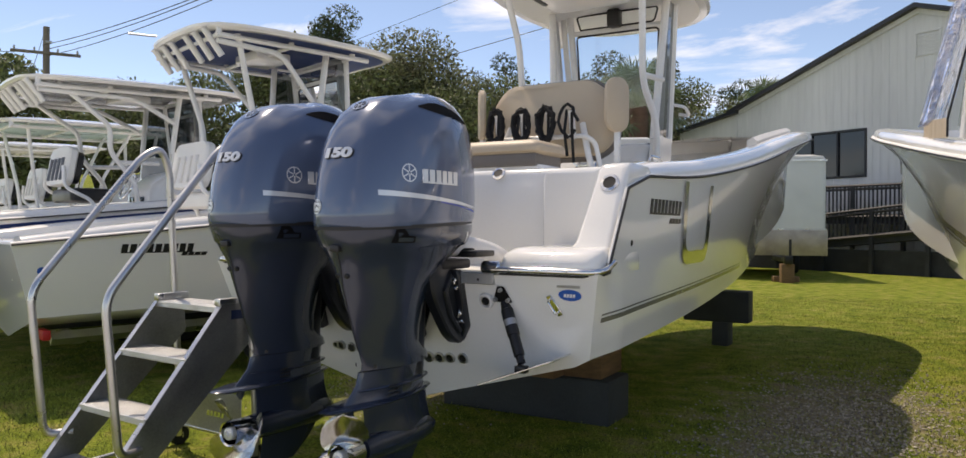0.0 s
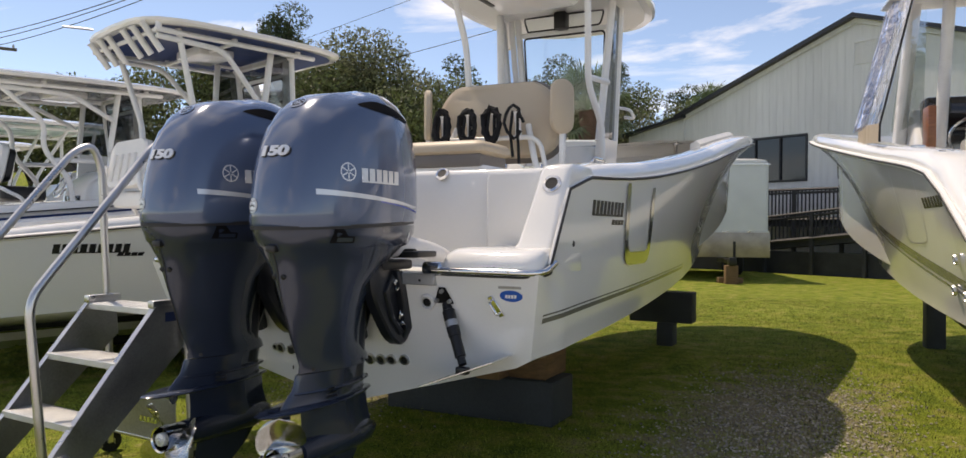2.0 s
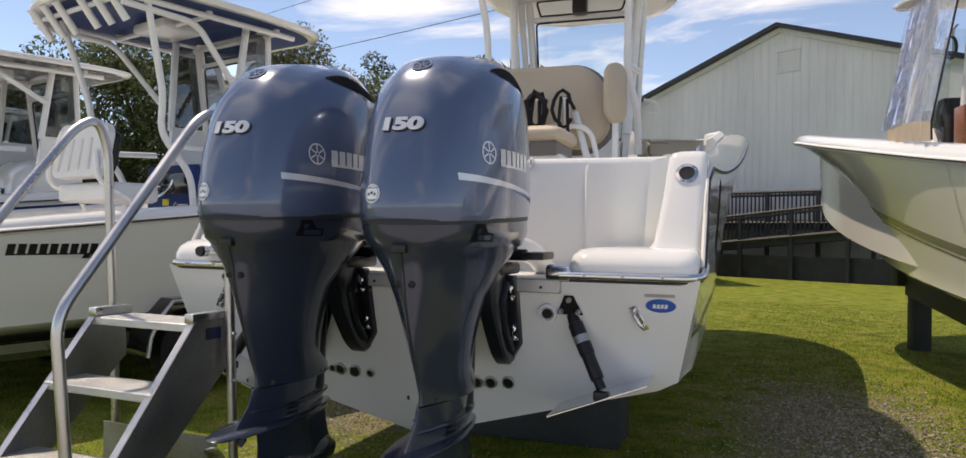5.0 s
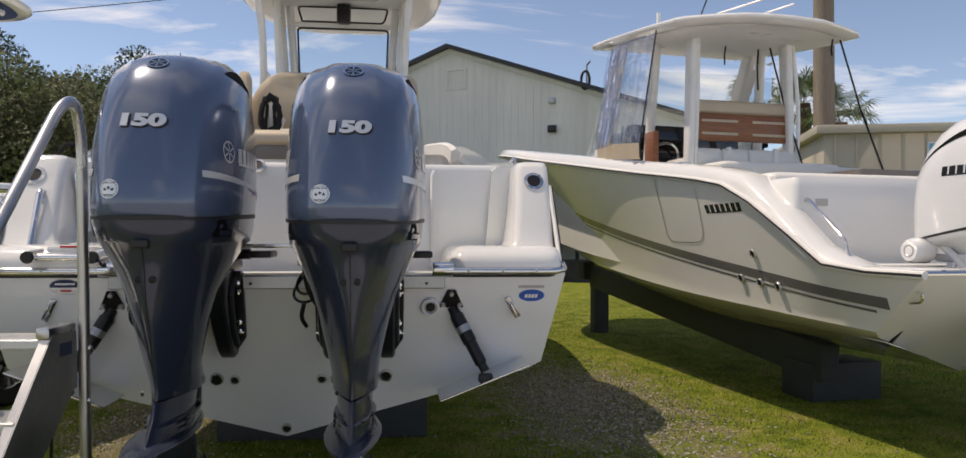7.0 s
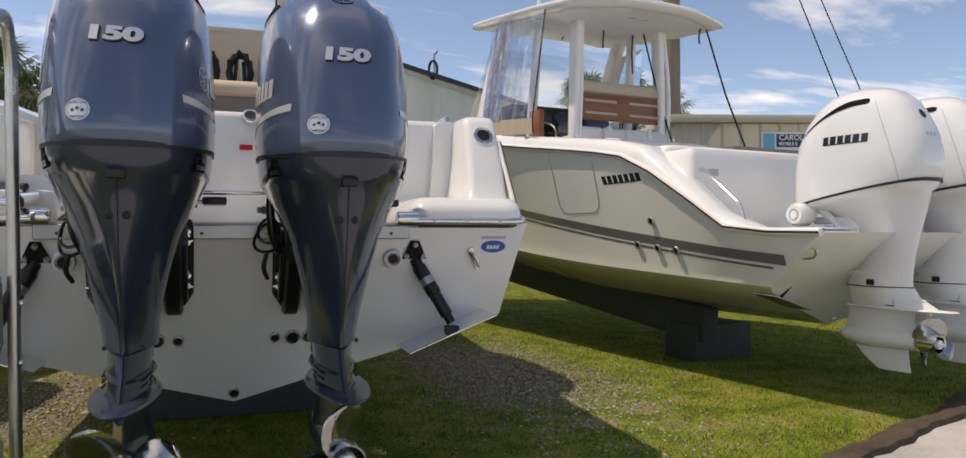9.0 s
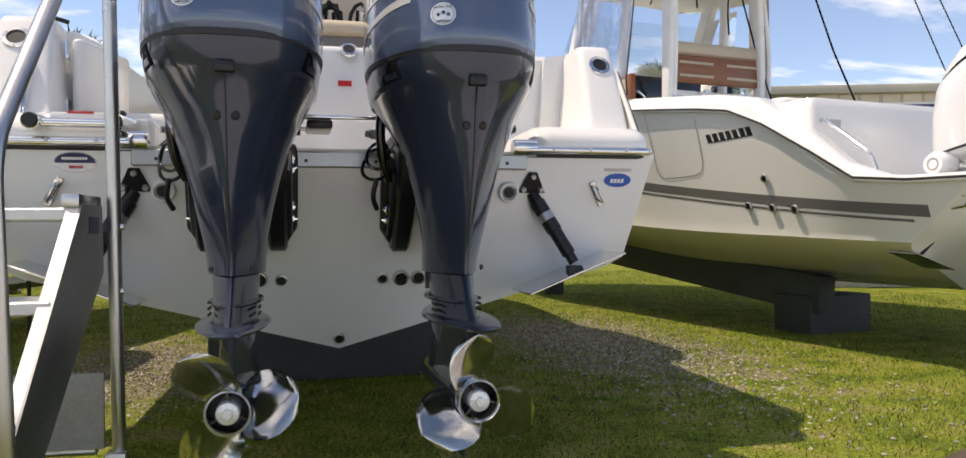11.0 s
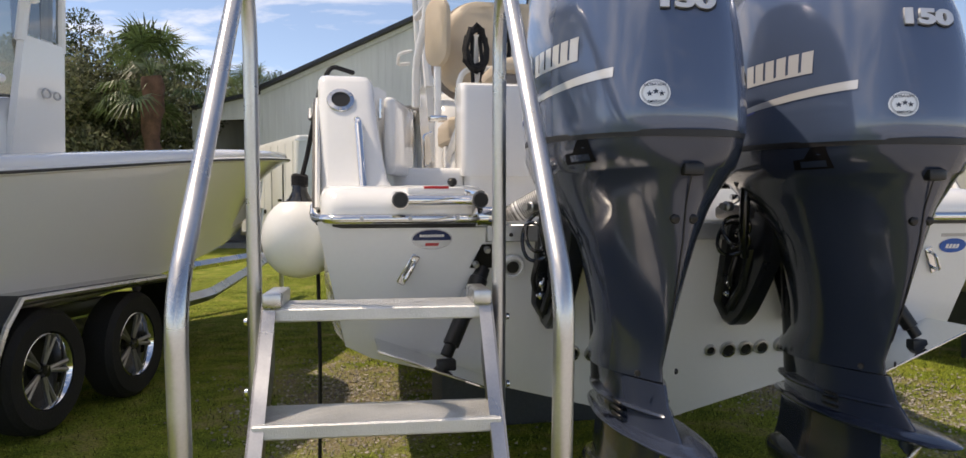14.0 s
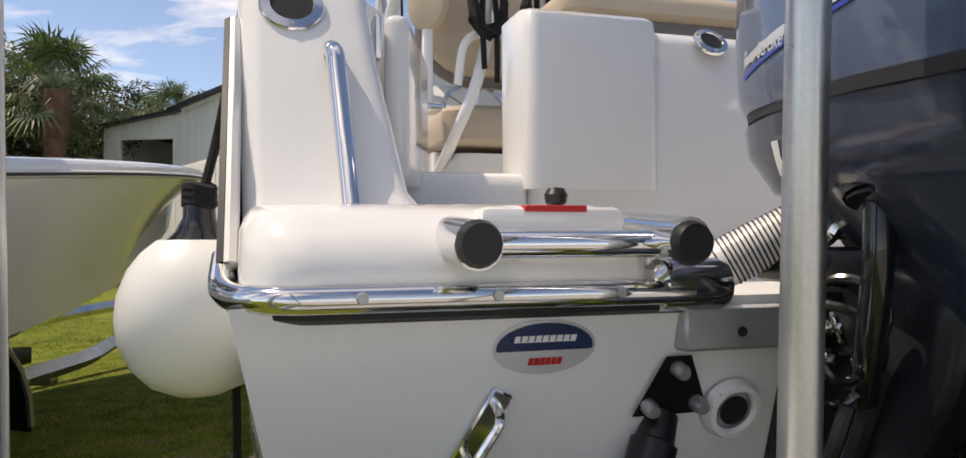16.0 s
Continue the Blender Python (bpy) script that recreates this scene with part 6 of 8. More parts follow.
def engine_cables(x, s):
    t = thing("rigging_cable", pose(x, 0, 0), "black looped rigging cables beside the engine bracket", "cable", "rigging cables")
    boot = [(s * .150, -.09, 1.305), (s * .175, -.15, 1.292), (s * .195, -.185, 1.265), (s * .205, -.195, 1.235)]
    b = part("rubber_boot", tube(fillet(boot, .03, 5), .038, 14), BLACK, t, "ribbed black rubber boot")
    for k in range(4):
        p = Vector(boot[2]).lerp(Vector(boot[3]), k / 3)
        part("boot_rib", tube([p, p + Vector((s * .001, -.001, -.004))], .043 - .003 * k, 14), BLACK, b)
    part("harness", tube(fillet([boot[3], (s * .212, -.20, 1.16), (s * .20, -.17, 1.06), (s * .17, -.13, 1.0)], .06), .017, 10), BLACKG, t)
    rng = random.Random(int(x * 100))
    for k, (r, dy, dz) in enumerate(((.042, 0, .0), (.050, .012, -.03))):
        ring = Matrix.Translation((s * (.215 + .007 * k), -.150 + dy, 1.085 + dz)) @ pose(0, 0, 0, rng.uniform(60, 100), rng.uniform(-25, 25), s * rng.uniform(0, 40))
        e = rng.uniform(1.0, 1.5)
        part("cable_loop", tube([ring @ Vector((r * math.cos(a) + .006 * math.sin(2 * a + k), r * e * math.sin(a), .014 * math.sin(2 * a))) for a in (2 * math.pi * j / 26 for j in range(26))], .0062, 8, closed=True), BLACKG, t)
    part("cable_tail", tube(fillet([(s * .22, -.16, 1.0), (s * .235, -.15, .94), (s * .215, -.11, .90)], .03), .009, 8), BLACK, t)
    part("connector", lathe([(.0, .0), (.015, .0), (.017, .012), (.017, .03), (.012, .034), (.012, .05)], 14, along((s * .205, -.10, 1.165), (s * .27, -.13, 1.165))), GREYTRIM, t, "grey metal connector")


engine_cables(.333, -1)
engine_cables(-.342, -1)
tagged(part("tie_bar", tube([(-.30, -.02, 1.235), (.05, -.02, 1.235), (.30, -.02, 1.235)], .009, 10), STEEL), "stainless tie bar between the engines", "tie bar")


def steering_cylinder(x):
    t = thing("steering_cylinder", pose(x, 0, 0), "black hydraulic steering cylinder between engine and transom", "steering cylinder", "steering cylinders")
    part("cylinder", tube([(-.02, .05, 1.20), (.20, .05, 1.20)], .024, 14), BLACK, t)
    part("rod", tube([(-.12, .05, 1.20), (.30, .05, 1.20)], .010, 10), STEEL, t, "polished rod")
    part("arm", box(.22, .31, -.10, .08, 1.185, 1.215, .008), BLACK, t)
    part("loop", tube(fillet([(-.13, .05, 1.17), (-.15, -.06, 1.19), (-.13, -.06, 1.23), (-.10, .04, 1.22)], .03), .008, 8), STEEL, t)


steering_cylinder(.333)
steering_cylinder(-.342)


# ---------------------------------------------------------------- boarding steps
def build_steps():
    st = thing("boarding_steps", pose(-1.07, -.40, 0) @ pose(0, 0, 0, 0, 0, -4) @ pose(1.07, .40, 0), "aluminium boarding steps with bent tubular handrails", "steps")
    xl, xr = -1.375, -.765
    for x, s in ((xl, -1), (xr, 1)):
        # stringer: a bent sheet, running down and aft
        a = [(-.385, .905), (-.205, .905), (-.19, .70), (-.95, -.0), (-1.10, -.0), (-1.09, .05)]
        ring = lambda dx: [Vector((x + dx, y, z)) for y, z in a]
        part("stringer", loft([ring(-.003), ring(.003)]), ALUD, st, "sheet aluminium stringer", flat=True)
        part("stringer_edge", loft([[Vector((x - .003, y, z)), Vector((x - s * .035, y, z)), Vector((x - s * .035, y + .006, z + .004)), Vector((x - .003, y + .006, z + .004))] for y, z in ((-.385, .905), (-1.09, .05))]), ALU, st, flat=True)
        xo = x + s * .045
        rail = fillet([(x + s * .01, -.86, .235), (xo, -.99, .235), (xo, -1.06, .99), (xo, -.44, 1.735), (xo, -.33, 1.79), (xo, -.27, 1.66), (xo, -.185, .04)], .09, 8)
        part("handrail", tube(rail, .0205, 16), ALU, st, "bent tubular aluminium handrail")
        for z in (.84, .64):
            part("rail_bolt", lathe([(.0, .01), (.009, .009), (.011, 0)], 10, facing((xo + s * .021, -.232, z), (s, 0, 0))), STEEL, st)
        part("top_bracket", box(min(x, x - s * .05), max(x, x - s * .05), -.40, -.20, .895, .935, .006), ALU, st)
    for k, (y, z) in enumerate(((-.395, .893), (-.612, .642), (-.835, .378), (-1.05, .115))):
        tread = bmesh.new()
        box(xl + .004, xr - .004, y, y + .20, z - .035, z, .004, 1, tread)
        t = part("tread", tread, TREAD, st, "ribbed aluminium tread", flat=True)
        ribs = bmesh.new()
        for j in range(24):
            box(xl + .02, xr - .02, y + .008 + j * .0078, y + .012 + j * .0078, z, z + .0022, 0, 1, ribs)
        part("tread_ribs", ribs, TREAD, t, flat=True)
    part("rear_crossbar", tube([(xl, -.262, .16), (xr, -.262, .16)], .014, 10), ALU, st)
    part("kick_plate", box(xl - .03, xr + .03, -.285, -.279, .17, .40, .002, 1), ALUD, st, "sheet metal kick plate")
    part("plate_mark", press(word_bars(5, .16, .03), facing((-.95, -.6, .27), (0, -1, 0)), BVHTree.FromPolygons([Vector((-2, -.286, 0)), Vector((0, -.286, 0)), Vector((0, -.286, 1)), Vector((-2, -.286, 1))], [(0, 1, 2, 3)])), STEEL, st, "maker's mark as plain bars")
    for x in (xl - .045, xr + .045):
        w = part("caster", lathe([(.02, -.02), (.055, -.022), (.062, -.012), (.062, .012), (.055, .022), (.02, .02)], 18, Matrix.Translation((x, -.20, .062)) @ pose(0, 0, 0, 0, 90, 0)), RUBBER, st, "black caster wheel")
        part("caster_fork", box(x - .03, x + .03, -.235, -.20, .06, .14, .004), ALU, w)
    part("base_tube", tube(fillet([(xl - .045, -.255, .05), (xl - .045, -.95, .03), (xl, -1.1, .03)], .08), .016, 10), ALU, st)
    part("base_tube", tube(fillet([(xr + .045, -.255, .05), (xr + .045, -.95, .03), (xr, -1.1, .03)], .08), .016, 10), ALU, st)
    part("brand_sticker", box(xr - .002, xr + .0045, -.33, -.24, .82, .87, 0), NAVYSTICK, st, "small dark blue sticker", flat=True)


build_steps()


# ---------------------------------------------------------------- fender buoy, blocks
def build_fender():
    c = Vector((-1.315, .73, 1.045))
    f = thing("fender_buoy", Matrix.Translation(c), "round white fender buoy with a black neck on a line", "fender")
    part("ball", lathe([(r * .95, z * .95) for r, z in ((.0, -.165), (.05, -.158), (.095, -.138), (.132, -.10), (.155, -.05), (.162, 0), (.157, .05), (.138, .10), (.112, .135), (.082, .16))], 36), FENDER, f, "white inflated ball")
    part("neck", lathe([(.092, .115), (.072, .143), (.045, .17), (.032, .195), (.030, .23), (.02, .245)], 28), BLACKG, f, "black moulded neck")
    part("valve", lathe([(0, .004), (.010, .004), (.013, 0)], 12, facing((-.045, -.108, .079), (-.3, -.8, .6))), GREYTRIM, f)
    part("line", tube(fillet([(0, 0, .22), (.03, .0, .34), (.085, -.03, .62), (.13, -.02, .705), (.22, .04, .69)], .03), .0095, 8), ROPE, f, "black fender line")
    for k in range(3):
        part("knot", tube([Vector((.024 * math.cos(a), .024 * math.sin(a), .225 + .014 * k + .004 * math.sin(2 * a))) for a in (2 * math.pi * j / 12 for j in range(12))], .012, 6, closed=True), ROPE, f)
    part("line_tail", tube([(.07, 0, -.13), (.075, .0, -.5), (.07, .0, -.95)], .008, 6), ROPE, f)


build_fender()


def keel_block(x0, x1, y0, y1, z0, z1, label, material):
    tagged(part("keel_block", box(x0, x1, y0, y1, z0, z1, .012), material), label, "block", "blocks under the boats")


keel_block(-.62, .69, 1.55, 1.95, 0, .30, "grey painted block under the keel", BLOCK)
keel_block(.16, .34, 1.45, 1.85, .30, .50, "short timber packing on the grey block", WOODBLK)
keel_block(.34, .62, 1.60, 2.0, .30, .555, "timber packing under the chine", WOODBLK)
keel_block(.10, .82, 5.5, 5.75, .27, .62, "dark grey cross beam under the keel", BLOCK)
keel_block(.42, .60, 5.5, 5.75, 0, .27, "short post under the cross beam", BLOCK)


# ---------------------------------------------------------------- neighbouring boat with the hard top and teak seat
PURS = dict(
    L=8.75, rake=1.25,
    kz=smooth((0, .40), (2.6, .41), (4.6, .58), (6.0, .88), (6.7, 1.06), (7.4, 1.45), (8.2, 2.0), (8.75, 2.46)),
    cx=smooth((0, 1.05), (2.4, 1.07), (4.3, 1.03), (6.0, .78), (7.2, .42), (8.2, .10), (8.75, 0)),
    cz=smooth((0, .74), (1.2, .78), (2.6, .85), (4.6, 1.04), (6.0, 1.27), (7.2, 1.62), (8.1, 2.04), (8.75, 2.47)),
    sx=smooth((0, 1.13), (.55, 1.20), (1.4, 1.25), (1.9, 1.27), (2.9, 1.33), (4.4, 1.42), (5.8, 1.46), (6.5, 1.44), (7.2, 1.34), (7.9, 1.05), (8.4, .66), (8.75, 0)),
    sz=smooth((0, 1.085), (.5, 1.095), (.72, 1.15), (1.1, 1.41), (1.35, 1.58), (1.6, 1.68), (1.9, 1.735), (2.9, 1.875), (5, 2.18), (7.2, 2.48), (8.75, 2.60)),
    fl=smooth((0, 1.0), (2.4, 1.1), (4.6, 1.5), (6.6, 2.0), (8.75, 2.2)))


def faceted_top(bt, z, tilt):
    """A thin-edged hardtop whose aft edge is broken into three straight runs."""
    half = [(.0, 1.72), (.42, 1.73), (.90, 1.885), (.985, 1.95), (1.05, 2.45), (1.06, 3.2), (1.02, 3.8), (.90, 4.05), (.55, 4.14), (.0, 4.17)]
    plan = half + [(-x, y) for x, y in half[-2:0:-1]]
    run = []
    for k, (x, y) in enumerate(plan):
        x1, y1 = plan[(k + 1) % len(plan)]
        run += [(x + (x1 - x) * q / 4, y + (y1 - y) * q / 4) for q in range(4)]
    cy = 2.95

    def ring(inset, dz):
        out = []
        for x, y in run:
            d = math.hypot(x, y - cy)
            k = 1 - inset / d
            out.append(Vector((x * k, cy + (y - cy) * k, z + dz + tilt * (y - 1.74) - .075 * (x / 1.06) ** 2)))
        return out
    shape = ((.14, -.012), (.03, .0), (.004, .012), (.0, .030), (.012, .046), (.035, .058), (.14, .080), (.40, .112), (.70, .122), (.93, .124))
    roof = part("roof", loft([ring(a, b) for a, b in shape], True, True), GEL, bt, "white thin-edged moulded hardtop", angle=30)
    part("underside", loft([ring(a, b) for a, b in ((.138, -.016), (.22, -.030), (.24, -.022), (.93, -.022))], True, True), GEL_IN, roof, "moulded underside of the hardtop")
    return roof


def build_hardtop_boat():
    bt = thing("hardtop_boat", pose(4.349, .625, 0, 0, 0, 8.5), "off-white hardtop boat with teak seat, on blocks", "boat")
    sp = PURS
    shell, tr = hull(bt, sp, GEL_CREAM, dense=(.08, .16, .24, .32, .4, .5, .6, .75, .9, 1.05, 1.2, 1.35, 1.5, 1.7, 1.9, 2.2))
    rub_rail(bt, sp, .0, .024)
    gunwale(bt, sp, smooth((.4, .02), (.8, .08), (1.3, .13), (1.9, .11), (7.3, .10)), .27, 1.0, .40, GEL)
    cockpit_floor(bt, sp, 1.0, .9, 5.0)
    part("stern_platform", box(-1.10, 1.10, .64, 1.08, 1.05, 1.118, .02), GEL, bt, "white stern platform")
    for s in (1, -1):
        part("platform_wing", box(min(s * .70, s * 1.10), max(s * .70, s * 1.10), .0, .645, 1.05, 1.116, .02), GEL, bt, "white platform wing beside the engine well")
    part("stern_edge", tube(fillet([(-1.135, .16, 1.09), (-1.10, -.01, 1.09), (-.70, -.01, 1.09)], .06), .02, 8), STEEL, bt)
    part("cockpit_bulkhead", loft([rrect(-1.06 + a, 1.06 - a, 1.04 + a, 1.40, .05, z) for a, z in ((0, 1.1), (0, 1.64), (.03, 1.70))]), GEL, bt, "white cockpit bulkhead")
    part("bulkhead_flag", word_bars(1, .10, .05, 0, 0), GREYTRIM, bt, "small striped sticker").matrix_basis = facing((-.845, 1.036, 1.53), (0, -1, 0))
    part("aft_seat", cushion(-1.0, 1.0, 1.36, 1.95, 1.64, 1.76, .06), WHITEVINYL, bt, "folded white stern seat cushion")
    for x in (-.84, -.60, .60, .84):
        flush_holder(bt, (x, 1.20, 1.702), (0, -.2, 1), .042)
    for s in (1, -1):
        part("stern_handrail", tube(fillet([(s * 1.02, .57, 1.17), (s * 1.02, .61, 1.27), (s * .97, 1.03, 1.56), (s * .97, 1.08, 1.50)], .05), .013, 10), STEEL, bt, "stainless stern handrail")
        flush_holder(bt, (s * 1.13, 1.72, 1.818), (0, -.25, 1), .045)
        flush_holder(bt, (s * 1.16, 2.30, 1.912), (0, -.15, 1), .045)
    htree, ttree = bvh_of(shell), bvh_of(tr)
    for s in (1, -1):
        sm = lambda y, z: facing((s * 2.2, y, z), (s, 0, 0))
        part("name_mark", press(word_bars(7, .50, .066, .26, .25 * s), sm(1.635, 1.51), htree), DARKLET, bt, "dark maker's name as plain slanted bars")
        for w, off in ((.034, 0), (.008, -.06)):
            q = quad_grid(-3.0, 3.0, -w, w, 60, 1)
            for v in q.verts:
                yy = s * v.co.x + 3.0
                v.co.y += off + .085 * yy + .012 * yy * yy
            part("hull_stripe", press(q, sm(3.18, .912), htree), STRIPE, bt, "grey hull stripe")
        o = [(-.30, .26), (-.30, -.14), (-.28, -.20), (-.235, -.235), (-.17, -.245), (.17, -.245), (.235, -.235), (.28, -.20), (.30, -.14), (.30, .30)]
        u = bmesh.new()
        va = [u.verts.new((x * s, y, 0)) for x, y in o]
        vb = [u.verts.new((x * s * .972, y * (.965 if y < 0 else 1), 0)) for x, y in o]
        for k in range(9):
            u.faces.new((va[k], va[k + 1], vb[k + 1], vb[k]))
        bmesh.ops.subdivide_edges(u, edges=u.edges[:], cuts=4, use_grid_fill=True)
        part("hatch_outline", press(u, sm(2.27, 1.495), htree, .004), GREYTRIM, bt, "rounded side hatch outline")
        for y, z in ((1.35, 1.179), (1.56, .995), (1.33, .974), (1.125, .959)):
            hit = htree.ray_cast(Vector((s * 3, y, z)), Vector((-s, 0, 0)))
            if hit[0]:
                out = hit[1] if hit[1].x * s > 0 else -hit[1]
                thru_hull(bt, hit[0] + out * .014, out, .033)
        part("stern_eye", tube(fillet([(s * 1.06, .03, .995), (s * 1.075, -.03, .985), (s * 1.05, .0, .935), (s * 1.04, .09, .925)], .02), .009, 8), STEEL, bt)
        tab = box(-.17, .17, -.20, 0, -.004, .004, .002, 1, m=Matrix.Translation((s * .80, .56, .628)) @ pose(0, 0, 0, 2, -s * 18, 0))
        part("trim_tab", tab, STEEL, bt, "stainless trim tab")
        part("tab_ram", tube([(s * .86, .31, .78), (s * .86, .44, .65)], .018, 12), BLACK, bt)
    thru_hull(bt, (0, 1.25 * .555 - .004, .445), (0, -1, -1.25), .025)
    stern = set(bt.children)
    # seat block with teak back
    part("helm_seat_base", box(-.56, .56, 2.40, 2.95, 1.0, 2.05, .04), GEL, bt)
    part("rear_bench", cushion(-.62, .66, 1.80, 2.36, 1.80, 1.93, .06), WHITEVINYL, bt, "white rear-facing bench cushion")
    for k in range(4):
        part("bench_back", cushion(-.58 + .29 * k, -.29 + .29 * k, 0, .18, 0, .07, .03, Matrix.Translation((0.02, 2.38, 1.93)) @ pose(0, 0, 0, 84)), WHITEVINYL, bt)
    tk = part("teak_back", box(-.57, .53, 2.37, 2.42, 2.19, 2.455, .012), TEAK, bt, "varnished teak seat back")
    for x in (-.28, .28):
        for z in (2.26, 2.385):
            part("slot", box(x - .20, x + .20, 2.363, 2.37, z - .013, z + .013, .003, 1), BEIGE, tk, "pale inlay slot")
    part("seat_head", cushion(-.57, .53, 2.35, 2.55, 2.455, 2.585, .05), BEIGE, bt, "cream head cushion above the teak")
    part("teak_side", box(-.86, -.80, 2.62, 2.82, 1.88, 2.30, .01), TEAK, bt)
    for x in (-.2, .32):
        part("bench_bracket", box(x - .022, x + .022, 2.32, 2.365, 1.90, 2.13, .01), POWDER, bt)
    # helm, windscreen and roof
    part("helm", loft([rrect(-.78 + a, .78 - a, 3.5 + b, 4.4 - a, .12, z) for a, b, z in ((0, 0, 1.0), (0, 0, 1.95), (.03, .06, 2.14), (.06, .3, 2.44), (.1, .35, 2.46))]), GEL, bt, "white helm station")
    part("helm_dash", box(-.70, .66, 3.46, 3.72, 2.08, 2.50, .03, 2), SCREEN, bt, "dark helm display")
    part("helm_wheel", tube([Vector((-.35 + .18 * math.cos(a), 3.38 - .07 * math.sin(a), 2.12 + .16 * math.sin(a))) for a in (2 * math.pi * k / 28 for k in range(28))], .014, 8, closed=True), STEEL, bt, "stainless steering wheel")
    roof = faceted_top(bt, 3.215, .115)
    for s in (1, -1):
        px = .62 if s < 0 else .51
        part("roof_post", tube(fillet([(s * px + .055, 2.36, 1.80), (s * px + .055, 2.30, 2.5), (s * (px - .05) + .04, 2.34, 3.30)], .3, 5), .020, 10), POWDER, bt, "slim white tube beside the post")
        part("roof_post", loft([rrect(s * (px - .05 * k) - .036, s * (px - .05 * k) + .036, 2.32 - .03 * k + .10 * (k - .5) ** 2, 2.44 + .02 * k, .03, 1.78 + 1.52 * k) for k in (0, .15, .3, .5, .7, .85, 1)]), POWDER, bt, "white moulded hardtop post")
        part("roof_post", loft([rrect(s * .80 - .05, s * .80 + .05, 4.05 - .70 * k, 4.25 - .70 * k, .03, 2.0 + 1.37 * k) for k in (0, .5, 1)]), POWDER, bt, "white raked windscreen post")
        part("roof_post", tube([(s * .66, 3.15, 1.95), (s * .62, 3.0, 3.35)], .05, 10), POWDER, bt)
        g = loft([[Vector((s * .84, 4.3 - .70 * k, 2.25 + .93 * k)), Vector((s * .79, 3.12 - .1 * k, 2.25 + .93 * k))] for k in (0, 1)], False, False)
        part("side_glass", g, CLEAR, bt, "clear side glass", flat=True).visible_shadow = False
    g = loft([[Vector((x, 4.38 - .70 * k + .1 * (1 - x * x), 2.25 + .93 * k)) for x in (-.82, -.41, 0, .41, .82)] for k in (0, .5, 1)], False, False)
    part("windscreen", g, CLEAR, bt, "raked windscreen").visible_shadow = False
    # rolled and hanging curtains
    rows = []
    for k in range(9):
        z = 2.08 + 1.09 * k / 8
        rows.append([Vector((-1.31 + .29 * k / 8 + (.016 + .012 * (j > 8)) * math.sin(j * 2.3 + k * .7), 2.02 + .97 * j / 14 + .22 * (k / 8), z + .10 * j / 14)) for j in range(15)])
    cur = part("curtain", loft(rows, False, False), VINYL, bt, "hanging clear vinyl side curtain")
    cur.visible_shadow = False
    part("curtain_hem", loft([[Vector((-1.315 + .016 * math.sin(j * 2.3) + d, 2.00 + .97 * j / 14 + .02 * k, 1.94 + .15 * k + .10 * j / 14)) for j in range(15)] for k, d in ((0, 0), (1, .004))], False, False), BEIGE, cur, "tan canvas hem")
    fold = loft([[Vector((-1.345 + .29 * k / 8 + .035 * math.sin(j * 1.7 + .3 * k), 2.60 + .36 * j / 20 + .22 * k / 8, 2.10 + 1.08 * k / 8 + .03)) for j in range(21)] for k in range(9)], False, False)
    part("curtain_fold", fold, VINYL, cur, "bunched pleats of clear vinyl").visible_shadow = False
    part("curtain_edge", tube([(-1.315, 2.00, 1.95), (-1.31, 2.02, 2.08), (-1.03, 2.24, 3.18)], .008, 6), WIRE, cur)
    for a, c in (((.80, 2.02, 3.20), (.80, 1.42, 1.74)), ((.34, 2.48, 3.24), (.60, 2.22, 1.80)), ((.28, 2.55, 3.25), (.27, 2.55, 2.75)), ((.72, 2.0, 3.20), (.70, 2.0, 3.0)), ((-.06, 2.6, 3.25), (-.08, 2.6, 3.0))):
        part("black_strap", tube([a, Vector(a).lerp(Vector(c), .5) + Vector((0, .02, -.03)), c], .009, 6), ROPE, bt, "black webbing strap")
    part("curtain_bag", loft([rrect(.1, 1.05, .95, 1.4, .05, z) for z in (1.74, 1.80)]), GREYVINYL, bt, "grey folded canvas")
    for x in (-.55, .0, .5):
        part("roof_light", lathe([(.03, .01), (.065, 0), (.065, -.01)], 16, facing((x, 2.5 + .3 * abs(x), 3.10 + .115 * (.76 + .3 * abs(x))), (0, 0, -1))), GREYTRIM, roof)
    # aerials on the roof
    for p in (((-.30, 3.0, 3.50), (.16, 2.05, 3.56)), ((.16, 2.6, 3.47), (.36, 2.1, 3.50))):
        part("outrigger", tube(p, .010, 8), ALU, bt, "white aerial or outrigger pole")
    part("mast_light", tube([(-.50, 3.2, 3.40), (-.50, 3.2, 3.66)], .022, 8), POWDER, bt)
    part("aerial", tube([(.0, 3.5, 3.3), (.30, 3.2, 4.4)], .009, 6), BLACK, bt)
    for ob in bt.children:          # seats, helm and roof stand forward of the stern deck
        if ob not in stern:
            ob.matrix_basis = Matrix.Translation((0, .80, .05)) @ ob.matrix_basis
    return bt


